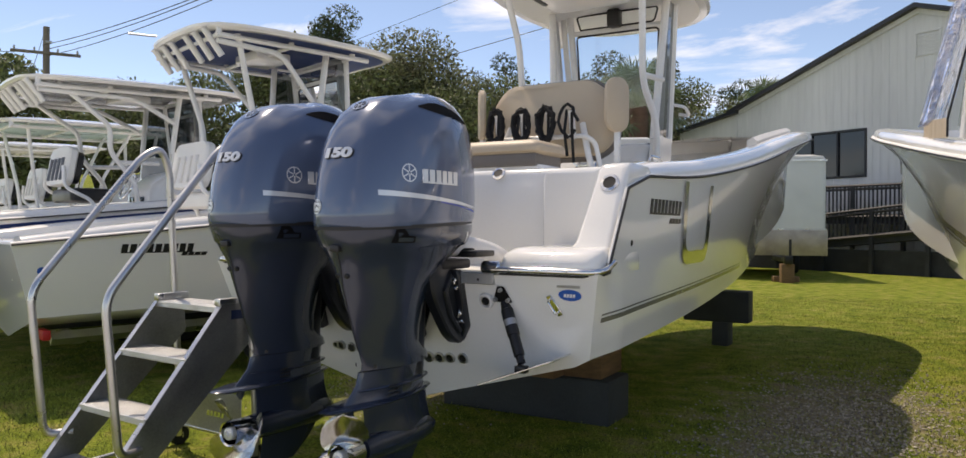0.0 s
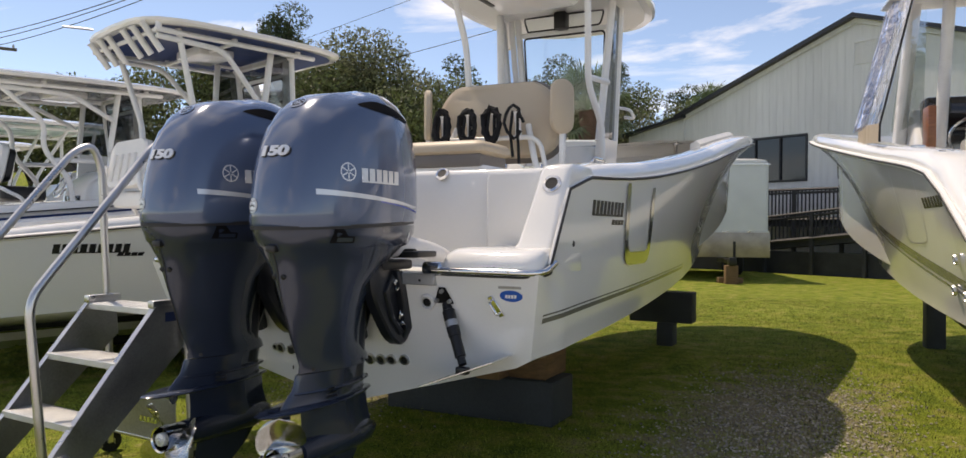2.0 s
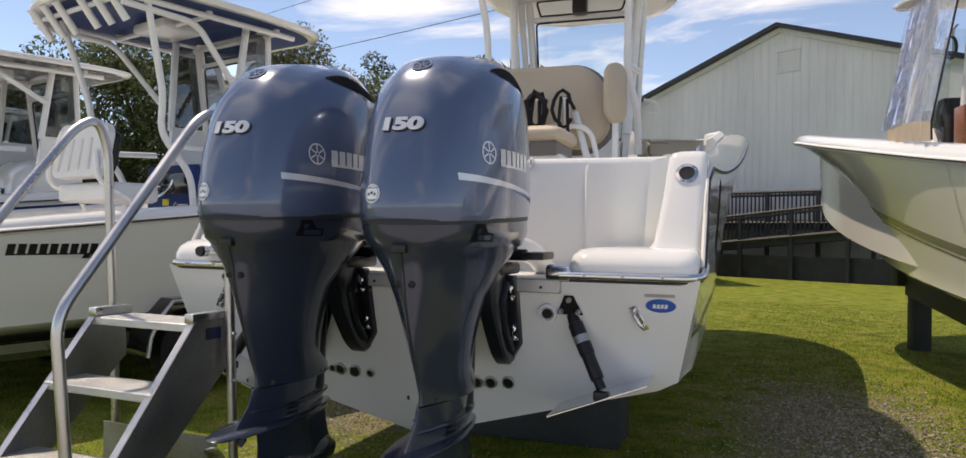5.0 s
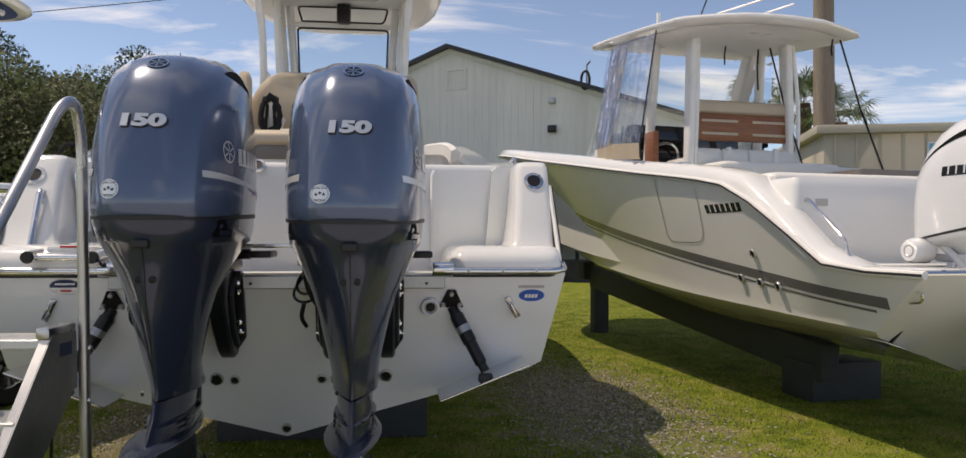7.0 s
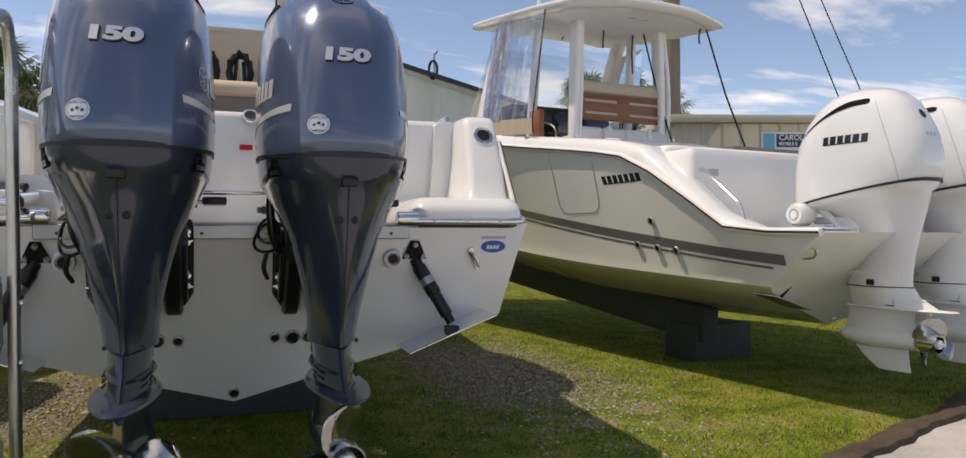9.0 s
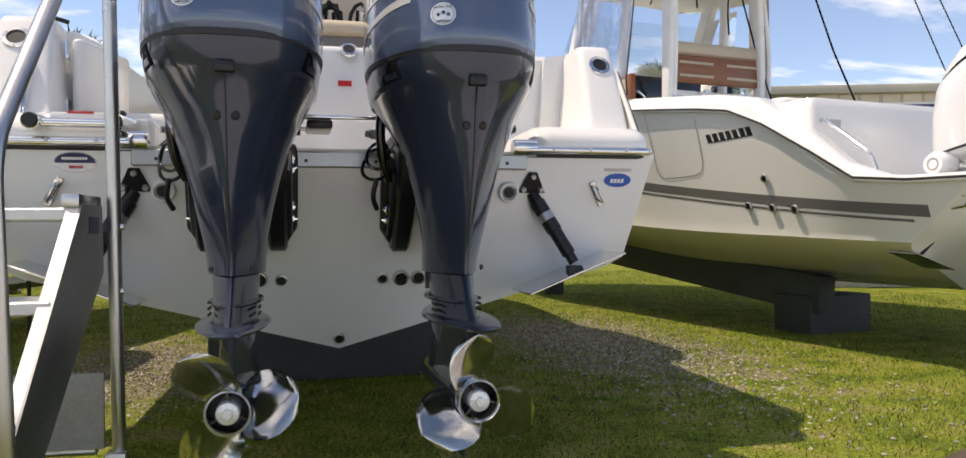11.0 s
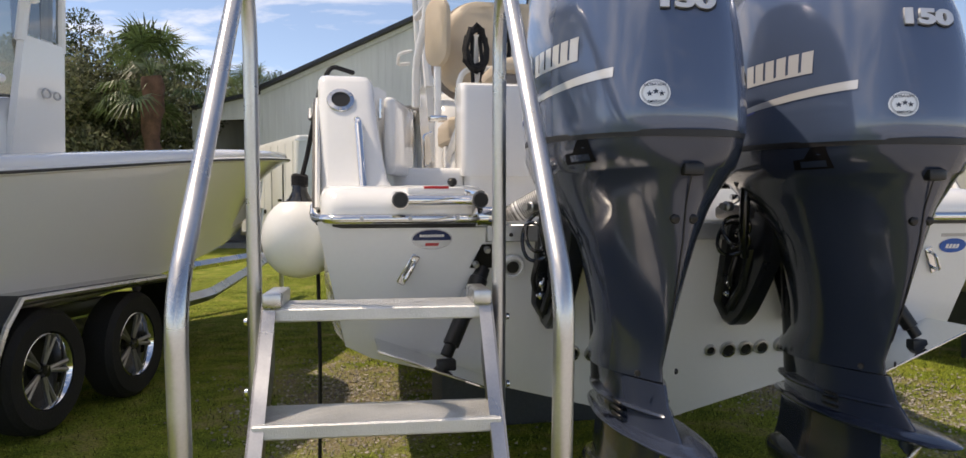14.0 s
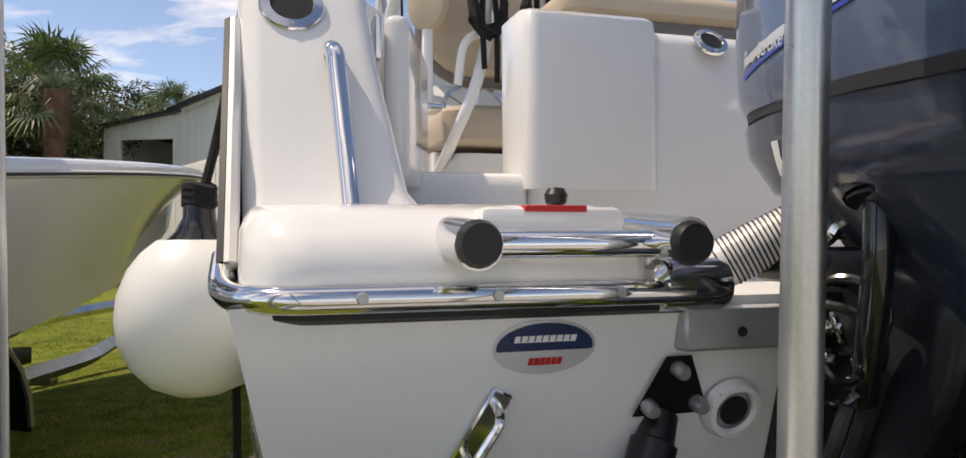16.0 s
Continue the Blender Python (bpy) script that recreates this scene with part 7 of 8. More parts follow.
build_hardtop_boat()
PM = pose(4.349, .625, 0, 0, 0, 8.5)
for x in (-.345, .345):
    outboard("outboard_motor", PM @ pose(x, .37, .09) @ Matrix.Scale(.94, 4), "large white outboard motor on the neighbouring boat", "white", radians(100))
for x0, x1, y0, y1, z0, z1, lab in ((-.42, .42, 6.25, 6.50, .74, .98, "dark timber cross beam under the bow"), (-.24, -.04, 6.28, 6.47, 0, .74, "grey post under the cross beam"), (-.37, .28, 1.73, 2.12, .0, .305, "grey concrete block under the keel beam")):
    b = box(x0, x1, y0, y1, z0, z1, .012, 2, m=PM)
    tagged(part("keel_block", b, BLOCK), lab, "block", "blocks under the boats")
# beam made deeper so its dark face also fills in the shade below
b = box(-.34, -.18, -2.30, 2.30, -.20, .10, .012, 2, m=PM @ pose(0, 3.95, .60, 6.0))
tagged(part("bunk_beam", b, BLOCK), "long dark keel beam under the hull, deepened to stand in for its shade", "beam")


# ---------------------------------------------------------------- row of boats on trailers
def row_hull(lift, L=8.0):
    return dict(
        L=L, rake=.28,
        kz=smooth((0, .36 + lift), (3, .38 + lift), (5.2, .55 + lift), (6.6, .92 + lift), (7.4, 1.36 + lift), (7.8, 1.66 + lift), (8.0, 1.83 + lift)),
        cx=smooth((0, 1.10), (3, 1.08), (5, .92), (6.3, .58), (7.2, .26), (7.8, .04), (8, 0)),
        cz=smooth((0, .62 + lift), (3, .70 + lift), (5, .92 + lift), (6.3, 1.2 + lift), (7.2, 1.5 + lift), (7.8, 1.74 + lift), (8, 1.84 + lift)),
        sx=smooth((0, 1.21), (2, 1.25), (4, 1.27), (5.2, 1.22), (6.2, 1.06), (7, .78), (7.6, .42), (8, 0)),
        sz=smooth((0, 1.18 + lift), (1.5, 1.33 + lift), (2.5, 1.43 + lift), (3.5, 1.53 + lift), (5, 1.66 + lift), (8, 1.86 + lift)),
        fl=smooth((0, 1.0), (3, 1.2), (5, 1.6), (6.5, 2.0), (8, 2.2)))


def seat_back(bt, y, z, w=.42, dark=False):
    b = part("seat_backrest", loft([rrect(-w + a, w - a, -.02, .44, .12, q, 6) for a, q in ((.03, -.05), (0, -.03), (0, .03), (.03, .05))]), WHITEVINYL, bt, "white moulded seat back")
    b.matrix_basis = Matrix.Translation((0, y, z)) @ pose(0, 0, 0, 80)
    for k in range(4):
        x = -w * .6 + w * 1.2 * k / 3
        part("seat_rib", tube([(x, .03, .055), (x * .9, .30, .058)], .022, 6), GREYDECK if dark else WHITEVINYL, b)
    part("seat_pad", cushion(-w, w, y + .02, y + .5, z - .22, z - .06, .06), BLACK if dark else WHITEVINYL, bt, "seat pad")
    part("seat_cushion", loft([rrect(-w + .05 + a, w - .05 - a, .02, .40, .10, q, 6) for a, q in ((.02, -.13), (0, -.11), (0, -.06), (.02, -.052))]), BLACK, b, "black padded front")
    for s in (1, -1):
        part("seat_leg", tube(fillet([(s * w, y + .45, z - .8), (s * w, y + .25, z - .2), (s * w, y - .05, z - .05), (s * w * .9, y - .05, z + .2)], .08), .022, 8), POWDER, bt)


def row_boat(name, m, label, under, lift=0.0, stripe=None, roof=(1.62, 4.0, 2.95), tilt=.05, windows=True, seats=(1.75,), navy_console=False, holders=True, name_on_side=True, hx=1.0):
    bt = thing(name, m, label, "boat", "row of boats on trailers")
    sp = row_hull(lift)
    shell, tr = hull(bt, sp, GEL)
    rub_rail(bt, sp, .0, .02)
    gunwale(bt, sp, smooth((0, .05), (1, .08), (8, .08)), .26, .9 + lift, .02, GEL)
    cockpit_floor(bt, sp, .95 + lift, .02, 5.6)
    part("stern_deck", box(-1.16, 1.16, .02, .75, 1.10 + lift, 1.20 + lift, .03), GEL, bt, "white stern deck")
    htree = bvh_of(shell)
    for s in (1, -1):
        sm = lambda y, z: facing((s * 2, y, z), (s, 0, 0))
        if stripe:
            q = quad_grid(-2.6, 2.6, -.085, .085, 44, 2)
            for v in q.verts:
                yy = 2.7 + s * v.co.x
                v.co.y += sp["sz"](yy) - .13 - (1.2 + lift)
            part("hull_band", press(q, sm(2.7, 1.2 + lift), htree), stripe, bt, "dark band along the topside")
        if name_on_side:
            part("name_mark", press(word_bars(9, .60, .075, .24, .12), sm(1.02, sp["sz"](1.0) - .14), htree, .004), WHITESTICK if stripe else DARKLET, bt, "maker's name as plain bars")
            part("script_mark", press(word_bars(4, .22, .03, .1, .5), sm(1.32, sp["sz"](1.3) - .22), htree, .004), WHITESTICK if stripe else DARKLET, bt)
        part("side_label", press(disc(.03, .03), sm(.16, .98 + lift), htree), BLUESTICK, bt, "small round blue sticker")
    for y in seats:
        seat_back(bt, y, 1.72 + lift, dark=stripe is not None)
    y0, y1, z = roof
    z += lift
    if windows:
        con = console(bt, 2.65, .95 + lift, 1.90 + lift, z - .02 + tilt * 1.6, .46, SMOKED, sill=.51)
        if navy_console:
            part("console_panel", loft([rrect(-.40 + a, .40 - a, 2.60, 2.66, .05, q) for a, q in ((.01, 1.18 + lift), (0, 1.2 + lift), (0, 1.84 + lift), (.02, 1.87 + lift))]), NAVY, bt, "dark blue console face")
            pt = BVHTree.FromPolygons([Vector(p) for p in ((-1, 2.6, 0), (1, 2.6, 0), (1, 2.6, 3), (-1, 2.6, 3))], [(0, 1, 2, 3)])
            part("console_script", press(letters("Custom", .05, 0, .0008, .3), facing((.16, 2.2, 1.50), (0, -1, 0)), pt, .003), WHITESTICK, bt, "white script lettering on the console", flat=True)
            part("yellow_notice", box(-.12, -.02, 2.594, 2.598, 1.50, 1.56, 0), YELSTICK, bt, "small yellow warning notice", flat=True)
            part("dash_panel", box(-.30, .30, 2.585, 2.60, 1.60, 1.80, .006, 2), BLACKG, bt, "black instrument panel")
        for s in (1, -1):
            for dy, r in ((-.05, .042), (.06, .034)):
                em = [facing((s * .532, 3.17 + dy, 1.96 + lift), (s, 0, 0)) @ Vector((r * math.cos(a), .7 * r * math.sin(a), 0)) for a in (2 * math.pi * k / 20 for k in range(20))]
                part("console_emblem", tube(em, .007, 6, closed=True), GREYTRIM, bt, "plain oval emblem")
    else:
        part("console", loft([rrect(-.40 + a, .40 - a, 2.5 + b, 3.2 - a, .1, q) for a, b, q in ((0, 0, .95 + lift), (0, 0, 1.75 + lift), (.03, .2, 1.95 + lift))]), GEL, bt, "white steering console")
        rows = [[Vector((x, 3.0 - .12 * k, 1.9 + lift + .4 * k)) for x in (-.38, 0, .38)] for k in (0, 1)]
        part("small_windscreen", loft(rows, False, False), SMOKED, bt).visible_shadow = False
    hardtop(bt, hx, y0, y1, z, under, front=.84, tilt=tilt, thick=.06, crown=.04, e=4.2)
    zt = lambda y: z + tilt * (y - y0) - .03
    if windows:
        frame_legs(bt, [(.55, 2.50, 1.30 + lift), (.55, 2.45, 1.75 + lift), (.56, 2.15, 2.1 + lift), (.60, 2.15, 2.4 + lift), (.70, y0 + .35, zt(y0 + .35))], .03, ((.55, 2.28, 1.98 + lift), (.5, 2.75, 2.0 + lift)))
        frame_legs(bt, [(.62, 2.9, 2.5 + lift), (.68, 2.4, zt(2.4) - .12), (.70, y0 + .15, zt(y0 + .15) - .10)], .028)
    else:
        for yy, k in ((y0 + .35, -.25), (y1 - .55, .1)):
            frame_legs(bt, [(.48, yy - k, .95 + lift), (.50, yy - k * .6, 1.9 + lift), (.72, yy, zt(yy))], .026)
        frame_legs(bt, [(.5, 2.2, .95 + lift), (.5, 2.3, 2.0 + lift), (.66, 2.7, zt(2.7))], .024)
    for s in (1, -1):
        part("roof_rail", tube([(s * .74, y0 + .12, zt(y0) - .05), (s * .74, y1 - .5, zt(y1 - .5) - .05)], .026, 8), POWDER, bt, "white roof frame pipe")
    for yy in (y0 + .15, y0 + .9, y1 - .7):
        part("roof_cross", tube([(-.74, yy, zt(yy) - .05), (.74, yy, zt(yy) - .05)], .022, 8), POWDER, bt)
        for s in (1, -1):
            part("roof_standoff", tube([(s * .74, yy, zt(yy) - .05), (s * .74, yy, zt(yy) + .06)], .03, 8), POWDER, bt)
    if holders:
        rod_holder_row(bt, (-.62, -.40, -.18, .18, .40, .62), y0 + .14, zt(y0) - .10, 38, .30, .032)
        for x in (-.45, -.15, .45):
            part("roof_speaker", lathe([(.0, .008), (.07, .008), (.085, 0)], 18, facing((x, y0 + .45, zt(y0 + .45) + .035), (0, 0, -1))), WHITESTICK, bt, "round white speaker")
        part("overhead_box", box(-.26, .26, 2.35, 2.75, zt(2.4) - .10, zt(2.4), .03, 2), GEL, bt, "white overhead box")
        part("aerial", tube([(-.55, y0 + .05, zt(y0) + .14), (-.72, y0 - .18, zt(y0) + .16)], .012, 6), ALU, bt)
    for x in (0.0,):
        part("leg_guard", box(-.05, .05, -.05, .02, .55 + lift, 1.0 + lift, .01), BLACK, bt)
    return bt


RB = pose(-4.42, .22, 0, 0, 0, -16.5)
row_boat("trailer_boat", RB, "white fishing boat with navy hardtop underside, on a trailer", NAVY, navy_console=True, roof=(1.58, 3.9, 3.20), tilt=.0)
RC = pose(-7.05, .45, 0, 0, 0, -16)
row_boat("trailer_boat", RC, "white fishing boat with a navy hull band and grey hardtop underside", GREYDECK, lift=.10, stripe=NAVY, roof=(1.2, 3.95, 2.86), tilt=.03)
RD = pose(-9.5, 1.8, 0, 0, 0, -16)
row_boat("trailer_boat", RD, "white bay boat with a seafoam-green hardtop underside", SEAFOAM, lift=.0, roof=(.9, 3.6, 2.78), tilt=.02, windows=False, holders=False, seats=(1.5,))
RE = pose(-12.5, 2.9, 0, 0, 0, -16)
row_boat("trailer_boat", RE, "white bay boat with a pale hardtop and dark seats", GEL_IN, lift=.0, roof=(1.0, 3.2, 2.72), tilt=.02, windows=False, holders=False, seats=(1.5,), hx=.9)


def build_small_outboard(m):
    o = thing("outboard_motor", m, "white outboard motor on the trailer boat's transom", "outboard motor")
    part("cowl", loft([superring(w, a, b, z, 2.7, 28, .85, .85) for z, w, a, b in ((1.20, .20, -.75, -.1), (1.25, .22, -.78, -.08), (1.5, .21, -.75, -.1), (1.62, .17, -.68, -.15), (1.66, .08, -.55, -.3))]), ENGW, o)
    part("leg", loft([superring(w, a, b, z, 2.4, 24, .8, .5) for z, w, a, b in ((1.2, .19, -.74, -.1), (1.0, .13, -.66, -.15), (.7, .09, -.56, -.16), (.5, .09, -.6, -.1))]), ENGW, o)
    part("bracket", box(-.14, .14, -.22, .02, .65, 1.1, .03, 2), BLACKG, o)
    part("plate", box(-.1, .1, -.75, -.05, .49, .50, .004, 1), ENGW, o)
    part("gearcase", lathe([(.01, -.02), (.05, -.1), (.06, -.4), (.05, -.6)], 16, Matrix.Translation((0, 0, .3)) @ pose(0, 0, 0, -90)), ENGW, o)


build_small_outboard(RB @ pose(0, -.05, .0))


def build_trailer(m):
    t = thing("boat_trailer", m, "galvanised tandem-axle boat trailer with black mudguards", "trailer")
    for s in (1, -1):
        part("frame_rail", tube(fillet([(s * .85, .3, .42), (s * .85, 4.8, .46), (s * .12, 8.3, .62)], .2), .055, 4), ALU, t, "aluminium frame rail", flat=True)
        part("bunk", box(s * .55 - .05, s * .55 + .05, .3, 4.6, .46, .56, .01), BLACK, t)
        rings = []
        for k in range(15):
            a = math.pi * (k / 14)
            yy = 2.55 - math.cos(a) * .90
            zz = .36 + .40 * min(1.0, math.sin(a) * 1.6)
            rings.append([Vector((s * x, yy, z)) for x, z in ((.98, zz), (1.26, zz), (1.275, zz - .02), (1.275, zz - .05), (.98, zz - .015))])
        part("mudguard", loft(rings), BLACKG, t, "black tandem mudguard")
        part("mudguard_trim", tube([r[2] for r in rings], .016, 6), ALU, t, "bright mudguard edge")
        for y in (2.12, 2.98):
            tyre = part("wheel", lathe([(.21, -.095), (.30, -.10), (.33, -.07), (.335, 0), (.33, .07), (.30, .10), (.21, .095), (.20, 0)], 32, Matrix.Translation((s * 1.13, y, .335)) @ pose(0, 0, 0, 0, 90, 0), cap=False), RUBBER, t, "black trailer tyre")
            rim = part("rim", lathe([(.205, .085), (.198, .09), (.18, .06), (.175, -.05)], 32, Matrix.Translation((s * 1.13, y, .335)) @ pose(0, 0, 0, 0, 90 * s, 0), cap=False), CHROME, tyre, "machined alloy rim")
            for k in range(5):
                a = 2 * math.pi * k / 5 + .3
                for d in (-.13, .13):
                    b = tube([Vector((.03 * math.cos(a), .03 * math.sin(a), .05)), Vector((.185 * math.cos(a + d), .185 * math.sin(a + d), .065))], .014, 6)
                    b.transform(Matrix.Translation((s * 1.13, y, .335)) @ pose(0, 0, 0, 0, 90 * s, 0))
                    part("spoke", b, ALUD, tyre)
            part("hub", lathe([(0, .085), (.03, .08), (.04, .05), (.05, 0)], 16, Matrix.Translation((s * 1.13, y, .335)) @ pose(0, 0, 0, 0, 90 * s, 0)), BLACKG, tyre)
            part("rim_back", lathe([(0, 0), (.18, .0)], 20, Matrix.Translation((s * 1.13, y, .335)) @ pose(0, 0, 0, 0, 90 * s, 0), cap=False), BLACK, tyre)
    for y in (.5, 2.55, 4.4):
        part("cross_member", box(-.85, .85, y - .04, y + .04, .36, .44, .006), ALU, t)
    part("tongue", box(-.06, .06, 7.9, 9.1, .55, .66, .008), ALU, t, "aluminium tongue")
    part("winch_post", tube([(0, 7.95, .6), (0, 8.2, 1.25)], .045, 8), ALU, t)
    part("jack", tube([(.16, 8.5, .05), (.16, 8.5, .95)], .032, 10), ALU, t, "tongue jack")
    part("chain", tube(fillet([(.05, 9.0, .56), (.10, 8.9, .36), (.12, 8.75, .40), (.1, 8.6, .55)], .08), .010, 6), STEEL, t)
    part("rear_light", box(.75, .95, .22, .28, .42, .5, .008), REDSTICK, t)


build_trailer(RB)
for m in (RC, RD, RE):
    t = thing("boat_trailer", m, "galvanised trailer under a boat in the row", "trailer")
    for s in (1, -1):
        part("frame_rail", tube([(s * .85, .3, .40), (s * .85, 4.8, .42), (s * .1, 8.2, .55)], .05, 4), ALU, t, flat=True)
        for y in (2.2, 3.05):
            part("wheel", lathe([(.0, -.08), (.30, -.09), (.33, -.06), (.33, .06), (.30, .09), (.0, .08)], 20, Matrix.Translation((s * 1.1, y, .33)) @ pose(0, 0, 0, 0, 90, 0)), RUBBER, t)
    part("tongue", box(-.06, .06, 7.9, 9.0, .5, .6, .008), ALU, t)


# ---------------------------------------------------------------- storage container, poles and wires
def build_container():
    m = Matrix.Translation((6.55, 6.9, 0)) @ Matrix.Rotation(radians(-17), 4, "Z")
    c = thing("storage_building", m, "long tan metal storage building with a pale roof edge", "building")
    part("wall", box(0, 14, 0, 3, 0, 2.80, .01), TANWALL, c, "tan sheet metal wall")
    part("roof_edge", box(-.12, 14.1, -.12, 3.1, 2.80, 2.92, .01), TANWALL, c)
    ribs = bmesh.new()
    for k in range(46):
        box(.15 + .3 * k - .02, .15 + .3 * k + .02, -.015, .002, 0, 2.8, 0, 1, ribs)
    part("wall_ribs", ribs, TANWALL, c, flat=True)
    sg = part("sign", box(1.35, 2.73, -.05, -.017, 2.25, 2.66, .004, 1), WHITESTICK, c, "storage company sign in blue and white")
    part("sign_blue", box(1.37, 1.55, -.055, -.05, 2.27, 2.64, 0), SKYSIGN, sg, flat=True)
    part("sign_panel", box(1.58, 2.70, -.055, -.05, 2.43, 2.63, 0), NAVYSTICK, sg, flat=True)
    for word, h, x0, z0 in (("CAROL", .085, 1.62, 2.535), ("MOBILE S", .050, 1.62, 2.455)):
        wd = letters(word, h, 0, .002)
        left = min(v.co.x for v in wd.verts)
        wd.transform(Matrix.Translation((x0, -.058, z0)) @ pose(0, 0, 0, 90) @ Matrix.Translation((-left, -min(v.co.y for v in wd.verts), 0)))
        part("sign_words", wd, WHITESTICK, sg, flat=True)
    part("sign_bar", box(1.68, 2.43, -.058, -.055, 2.31, 2.38, 0), NAVYSTICK, sg, flat=True)
    part("service_hatch", box(.70, 1.15, -.04, 0, 1.9, 2.15, .01), WHITESTICK, c)


build_container()


def utility_pole(x, y, h, r, arm=None, turn=0.0):
    p = thing("utility_pole", pose(x, y, 0, 0, 0, turn), "weathered wooden utility pole", "utility pole", "utility poles")
    part("pole", tube([(0, 0, 0), (0, 0, h * .5), (0, 0, h)], [r * 1.15, r, r * .85], 14), POLEWOOD, p)
    if arm:
        part("crossarm", box(-1.5, 1.5, -.16, -.06, arm - .07, arm + .07, .01), POLEWOOD, p, "timber crossarm")
        for q in (-1.35, -.5, .5, 1.35):
            part("insulator", lathe([(.02, 0), (.05, .04), (.05, .12), (.03, .18)], 10, Matrix.Translation((q, -.11, arm + .07))), GREYTRIM, p)
    part("bracket", box(-.03, .25, -.2, -.1, h - .8, h - .7, .01), GREYTRIM, p)


utility_pole(-34.8, 18.2, 11.0, .17, 9.7, 58)
utility_pole(7.15, 7.9, 11.0, .15)


def wire(a, c, sag, r=.017):
    a, c = Vector(a), Vector(c)
    pts = [a.lerp(c, k / 24) - Vector((0, 0, sag * 4 * (k / 24) * (1 - k / 24))) for k in range(25)]
    tagged(part("power_line", tube(pts, r, 5), WIRE), "thin black overhead power line", "power line", "overhead lines")


for k, (dx, z) in enumerate(((-1.2, 9.85), (0, 9.9), (1.2, 9.85))):
    wire((-34.8 + dx * .8, 18.2 - dx * .6, z), (7.15 + dx * .5, 7.9, z + .2), 1.0)
wire((-34.8, 18.2, 11), (-80, 40, 11), .6)
wire((-34.8, 18.2, 9.8), (-60, -10, 10), .8)
wire((-34, 30.5, 8.6), (9, 15.6, 9.2), .3, .014)
wire((-34, 29.2, 9.9), (9, 12.6, 10.4), .3, .010)
wire((7.15, 7.9, 10.6), (10.52, 7.37, 2.92), .02, .011)
wire((7.2, 7.9, 10.95), (11.2, 7.43, 2.92), .02, .011)


# ---------------------------------------------------------------- trees
def leaf_cloud(rng, clumps, n, size, droop=0.0):
    """Many small leaves round the clump centres: (x, y, z, r)."""
    c = np.array(clumps)
    w = c[:, 3] ** 2
    pick = c[rng.choice(len(c), n, p=w / w.sum())]
    unit = lambda q: q / (np.linalg.norm(q, axis=1, keepdims=True) + 1e-6)
    d = unit(rng.normal(size=(n, 3)))
    p = pick[:, :3] + d * (pick[:, 3] * rng.uniform(.5, 1.08, n) ** .6)[:, None] * np.array([1, 1, .8])
    a = unit(rng.normal(size=(n, 3)))
    b = unit(np.cross(a, d + .3 * rng.normal(size=(n, 3))))
    s = (size * rng.uniform(.55, 1.45, n))[:, None]
    v = np.stack([p - a * s, p + b * s * .45, p + a * s + np.array([0, 0, -droop]) * s, p - b * s * .45], 1).reshape(-1, 3)
    f = np.arange(n * 4).reshape(-1, 4)
    v, f = v.tolist(), f.tolist()
    return v, [], f


def tree(x, y, h, w, seed, kind="oak"):
    rng = np.random.default_rng(seed)
    names = {"oak": ("broadleaf_tree", "leafy broadleaf tree with an uneven rounded crown"), "olive": ("broadleaf_tree", "grey-green broadleaf tree with a loose crown"), "pine": ("pine_tree", "tall dark pine with clumped needles")}
    t = thing(names[kind][0], pose(x, y, 0, 0, 0, rng.uniform(0, 360)), names[kind][1], "tree", "tree line")
    tr = bmesh.new()
    top = h * (.9 if kind == "pine" else .55)
    tube([(0, 0, 0), (rng.normal() * .1, rng.normal() * .1, top * .5), (rng.normal() * .3, rng.normal() * .3, top)], [.022 * h, .016 * h, .006 * h], 8, tr)
    clumps = []
    nb = 16 if kind == "pine" else 26
    for k in range(nb):
        if kind == "pine":
            z = h * rng.uniform(.45, 1.0)
            rad = w * (1.1 - z / h) * rng.uniform(.3, 1.2) + .2
            r = rng.uniform(.5, .95) * w * .36
        else:
            u = rng.uniform(0, 1)
            z = h * (.18 + .74 * u)
            rad = w * math.sqrt(max(.03, 1 - ((u - .4) / .66) ** 2)) * rng.uniform(.35, .95)
            r = rng.uniform(.28, .46) * w
        a = rng.uniform(0, 6.283)
        c = (rad * math.cos(a), rad * math.sin(a), z, r)
        clumps.append(c)
        zb = min(top, z * .75)
        tube([(0, 0, zb * .9), (c[0] * .5, c[1] * .5, (zb + z) / 2), c[:3]], [.006 * h, .004 * h, .002 * h], 5, tr)
    part("trunk", tr, BARK, t, "rough brown trunk and limbs")
    cr = leaf_cloud(rng, clumps, 9000 if kind == "pine" else 19000, .085 if kind == "pine" else .088, .3)
    part("crown", cr, {"oak": LEAF, "olive": LEAF2, "pine": NEEDLE}[kind], t, "dense small leaves", flat=True)
    return t


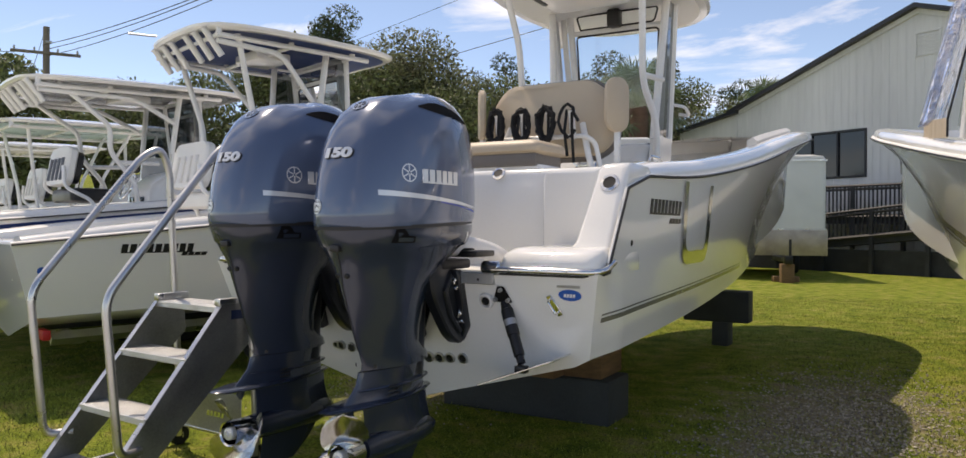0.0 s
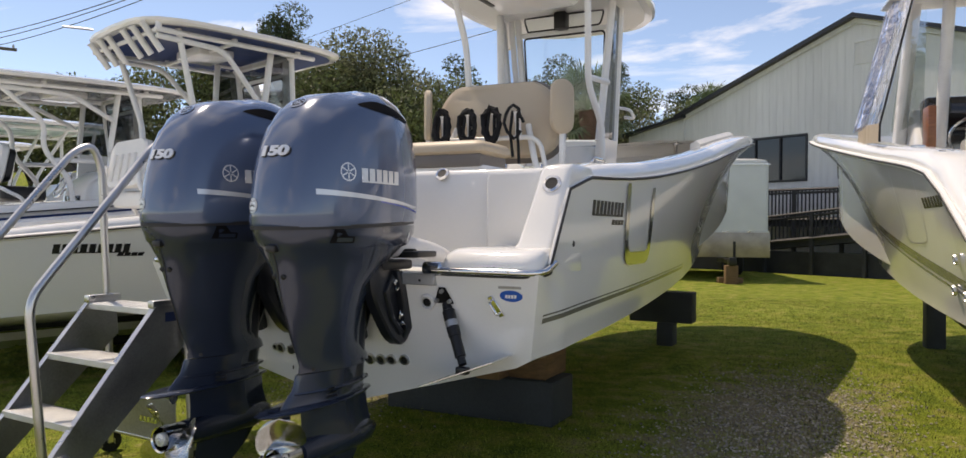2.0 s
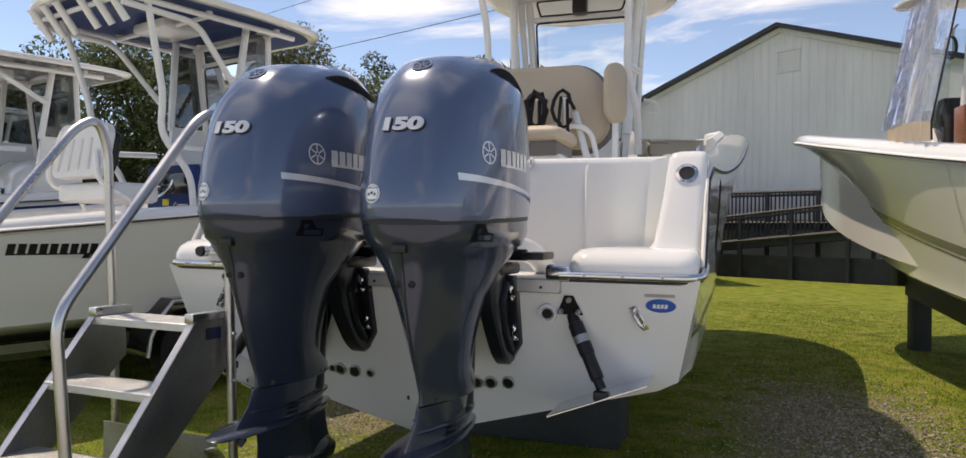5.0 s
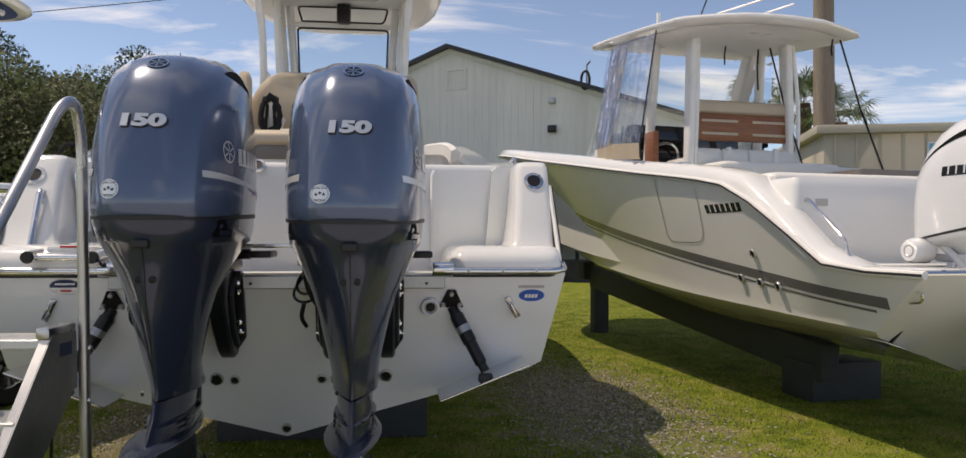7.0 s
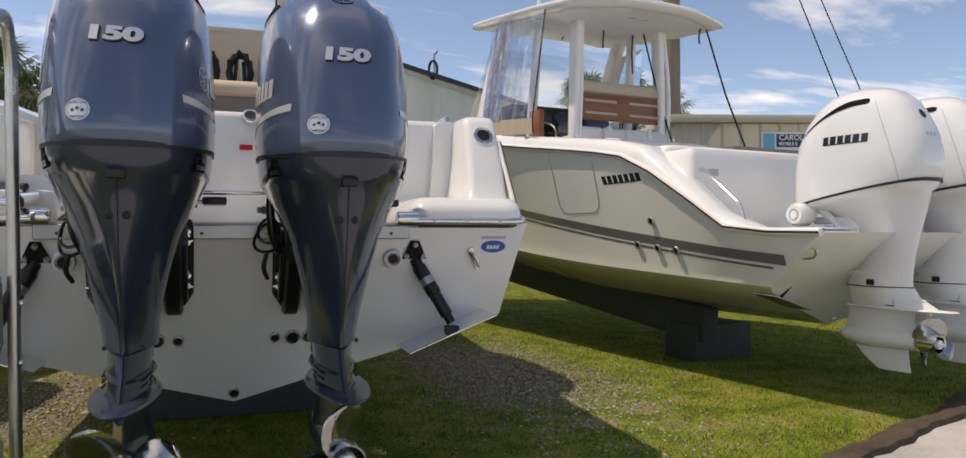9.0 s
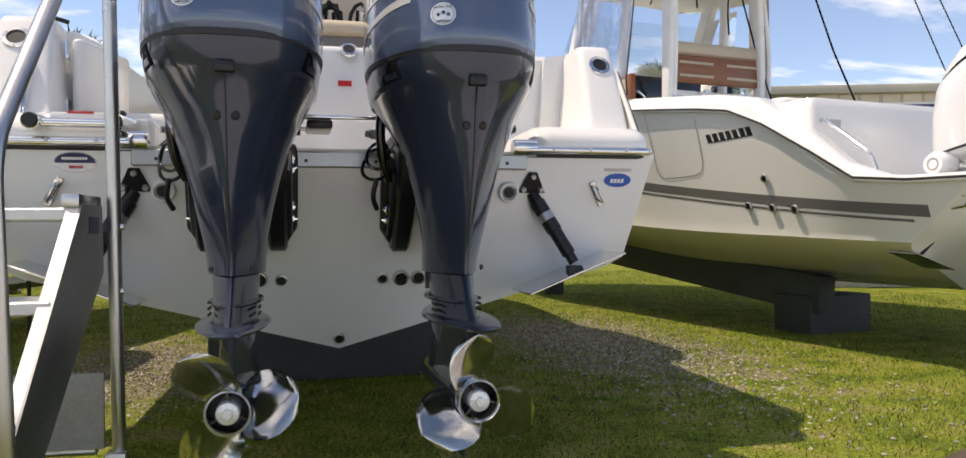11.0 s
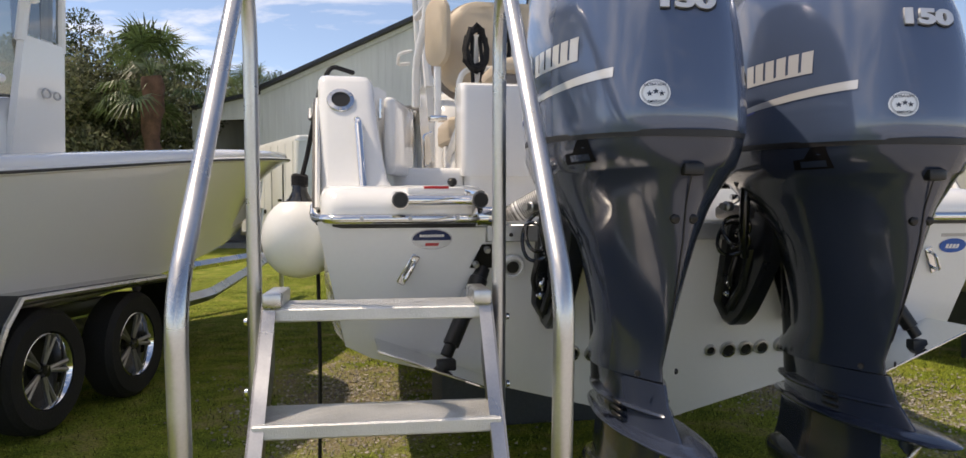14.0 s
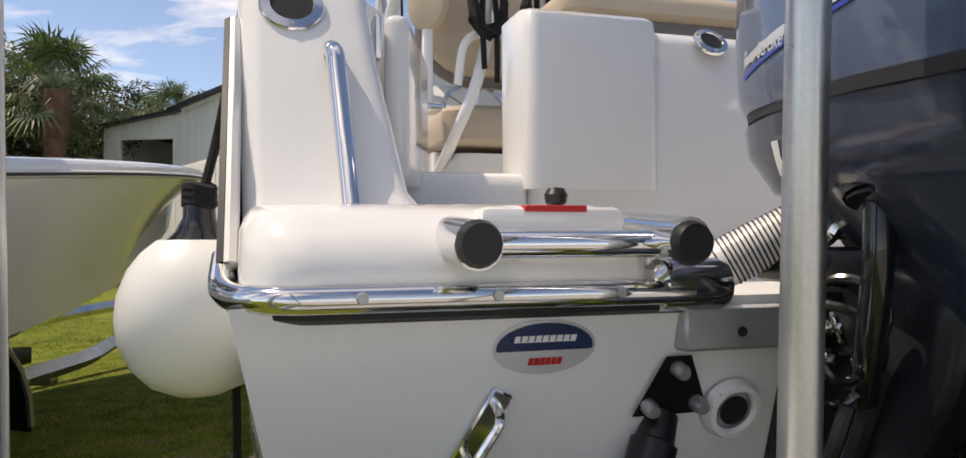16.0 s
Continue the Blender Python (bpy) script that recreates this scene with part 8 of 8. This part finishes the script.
def palm(x, y, h, seed, s=1.0):
    rng = np.random.default_rng(seed)
    t = thing("palm_tree", pose(x, y, 0), "cabbage palm with fan leaves and a rough brown trunk", "palm tree", "palms")
    n = 16
    pts, rs = [], []
    for k in range(n + 1):
        pts.append((.05 * math.sin(k), .05 * math.cos(k * 1.3), h * k / n))
        rs.append((.20 + .05 * (k % 2) + (.06 if k > n - 5 else 0)) * s)
    part("trunk", tube(pts, rs, 12), PALMBARK, t, "rough brown trunk")
    v, f = [], []
    for k in range(34):
        a, el = rng.uniform(0, 6.283), radians(rng.uniform(-35, 80))
        d = Vector((math.cos(a) * math.cos(el), math.sin(a) * math.cos(el), math.sin(el)))
        base = Vector((0, 0, h - .05)) + d * .1
        stem = base + d * rng.uniform(.7, 1.0) * s - Vector((0, 0, .12 * (1 - d.z)))
        side = d.cross(Vector((0, 0, 1))).normalized()
        up = side.cross(d).normalized()
        i = len(v)
        v += [tuple(base - side * .02), tuple(base + side * .02), tuple(stem)]
        f.append((i, i + 1, i + 2))
        for j in range(22):
            g = radians(-125 + 250 * j / 21)
            q = (d * math.cos(g) + side * math.sin(g)).normalized()
            ln = s * rng.uniform(.75, 1.0) * (1 - .25 * abs(g) / 2.2)
            m1 = stem + q * ln * .55 + up * .03
            tip = stem + q * ln - Vector((0, 0, rng.uniform(.12, .35) * s))
            wd = q.cross(up).normalized() * .028 * s
            i = len(v)
            v += [tuple(stem), tuple(m1 - wd), tuple(tip), tuple(m1 + wd)]
            f.append((i, i + 1, i + 2, i + 3))
    part("crown", (v, [], f), PALMLEAF, t, "fan-shaped palm leaves", flat=True)


def bearing(deg_left, r, ox=2.47, oy=-3.28):
    a = radians(deg_left)
    return ox - r * math.sin(a), oy + r * math.cos(a)


for k, (b, r, h, w, kind) in enumerate((
        (61, 26, 6.5, 2.4, "oak"), (57.5, 36, 7.2, 3.2, "oak"), (54.5, 39, 7.6, 3.3, "oak"), (51.5, 38, 8.2, 3.4, "oak"), (48, 36, 9.6, 3.5, "oak"), (44.8, 36, 10.4, 3.7, "oak"), (39, 37, 9.6, 3.8, "olive"),
        (41.3, 44, 12.9, 4.2, "pine"), (36, 36, 9.9, 3.6, "olive"), (33, 38, 9.4, 3.8, "olive"), (30.5, 35, 8.2, 3.4, "olive"), (28, 44, 10.8, 3.8, "pine"), (26, 38, 8.4, 3.6, "oak"),
        (23, 37, 8.2, 3.6, "oak"), (20.5, 44, 10.6, 3.6, "pine"), (19, 34, 7.6, 3.2, "olive"), (16.5, 46, 11.2, 3.8, "pine"), (14.5, 44, 9.8, 3.6, "oak"), (12, 52, 10.4, 3.6, "pine"), (9.5, 58, 10.6, 4.0, "oak"))):
    x, y = bearing(b, r)
    tree(x, y, h, w, 20 + k, kind)
for k, (x, y, h, w, kind) in enumerate(((-11.5, 27, 7.0, 3.2, "olive"), (-9.5, 29.5, 6.6, 3.0, "oak"), (-15, 25, 8.0, 3.6, "oak"), (-19, 24, 8.2, 3.4, "oak"), (-4.5, 44, 9.0, 3.6, "pine"))):
    tree(x, y, h, w, 60 + k, kind)
palm(-7.0, 24.8, 5.9, 5, 1.25)
palm(-5.8, 43, 8.2, 6, 1.3)
for k, (b, r, h) in enumerate(((-26.3, 44, 8.6), (-29.3, 46, 9.0), (-31.6, 43, 7.4))):
    x, y = bearing(b, r, .48, -3.38)
    palm(x, y, h, 30 + k, 1.35)


def build_hedge():
    rng = np.random.default_rng(77)
    clumps = []
    for k in range(90):
        b = rng.uniform(8, 70)
        x, y = bearing(b, rng.uniform(38, 47))
        clumps.append((x, y, rng.uniform(.8, 2.6), rng.uniform(1.2, 2.2)))
    tagged(part("undergrowth", leaf_cloud(rng, clumps, 16000, .22), LEAF, flat=True), "dense dark undergrowth below the tree line", "shrubs", kind="stuff")


build_hedge()
build_grass()
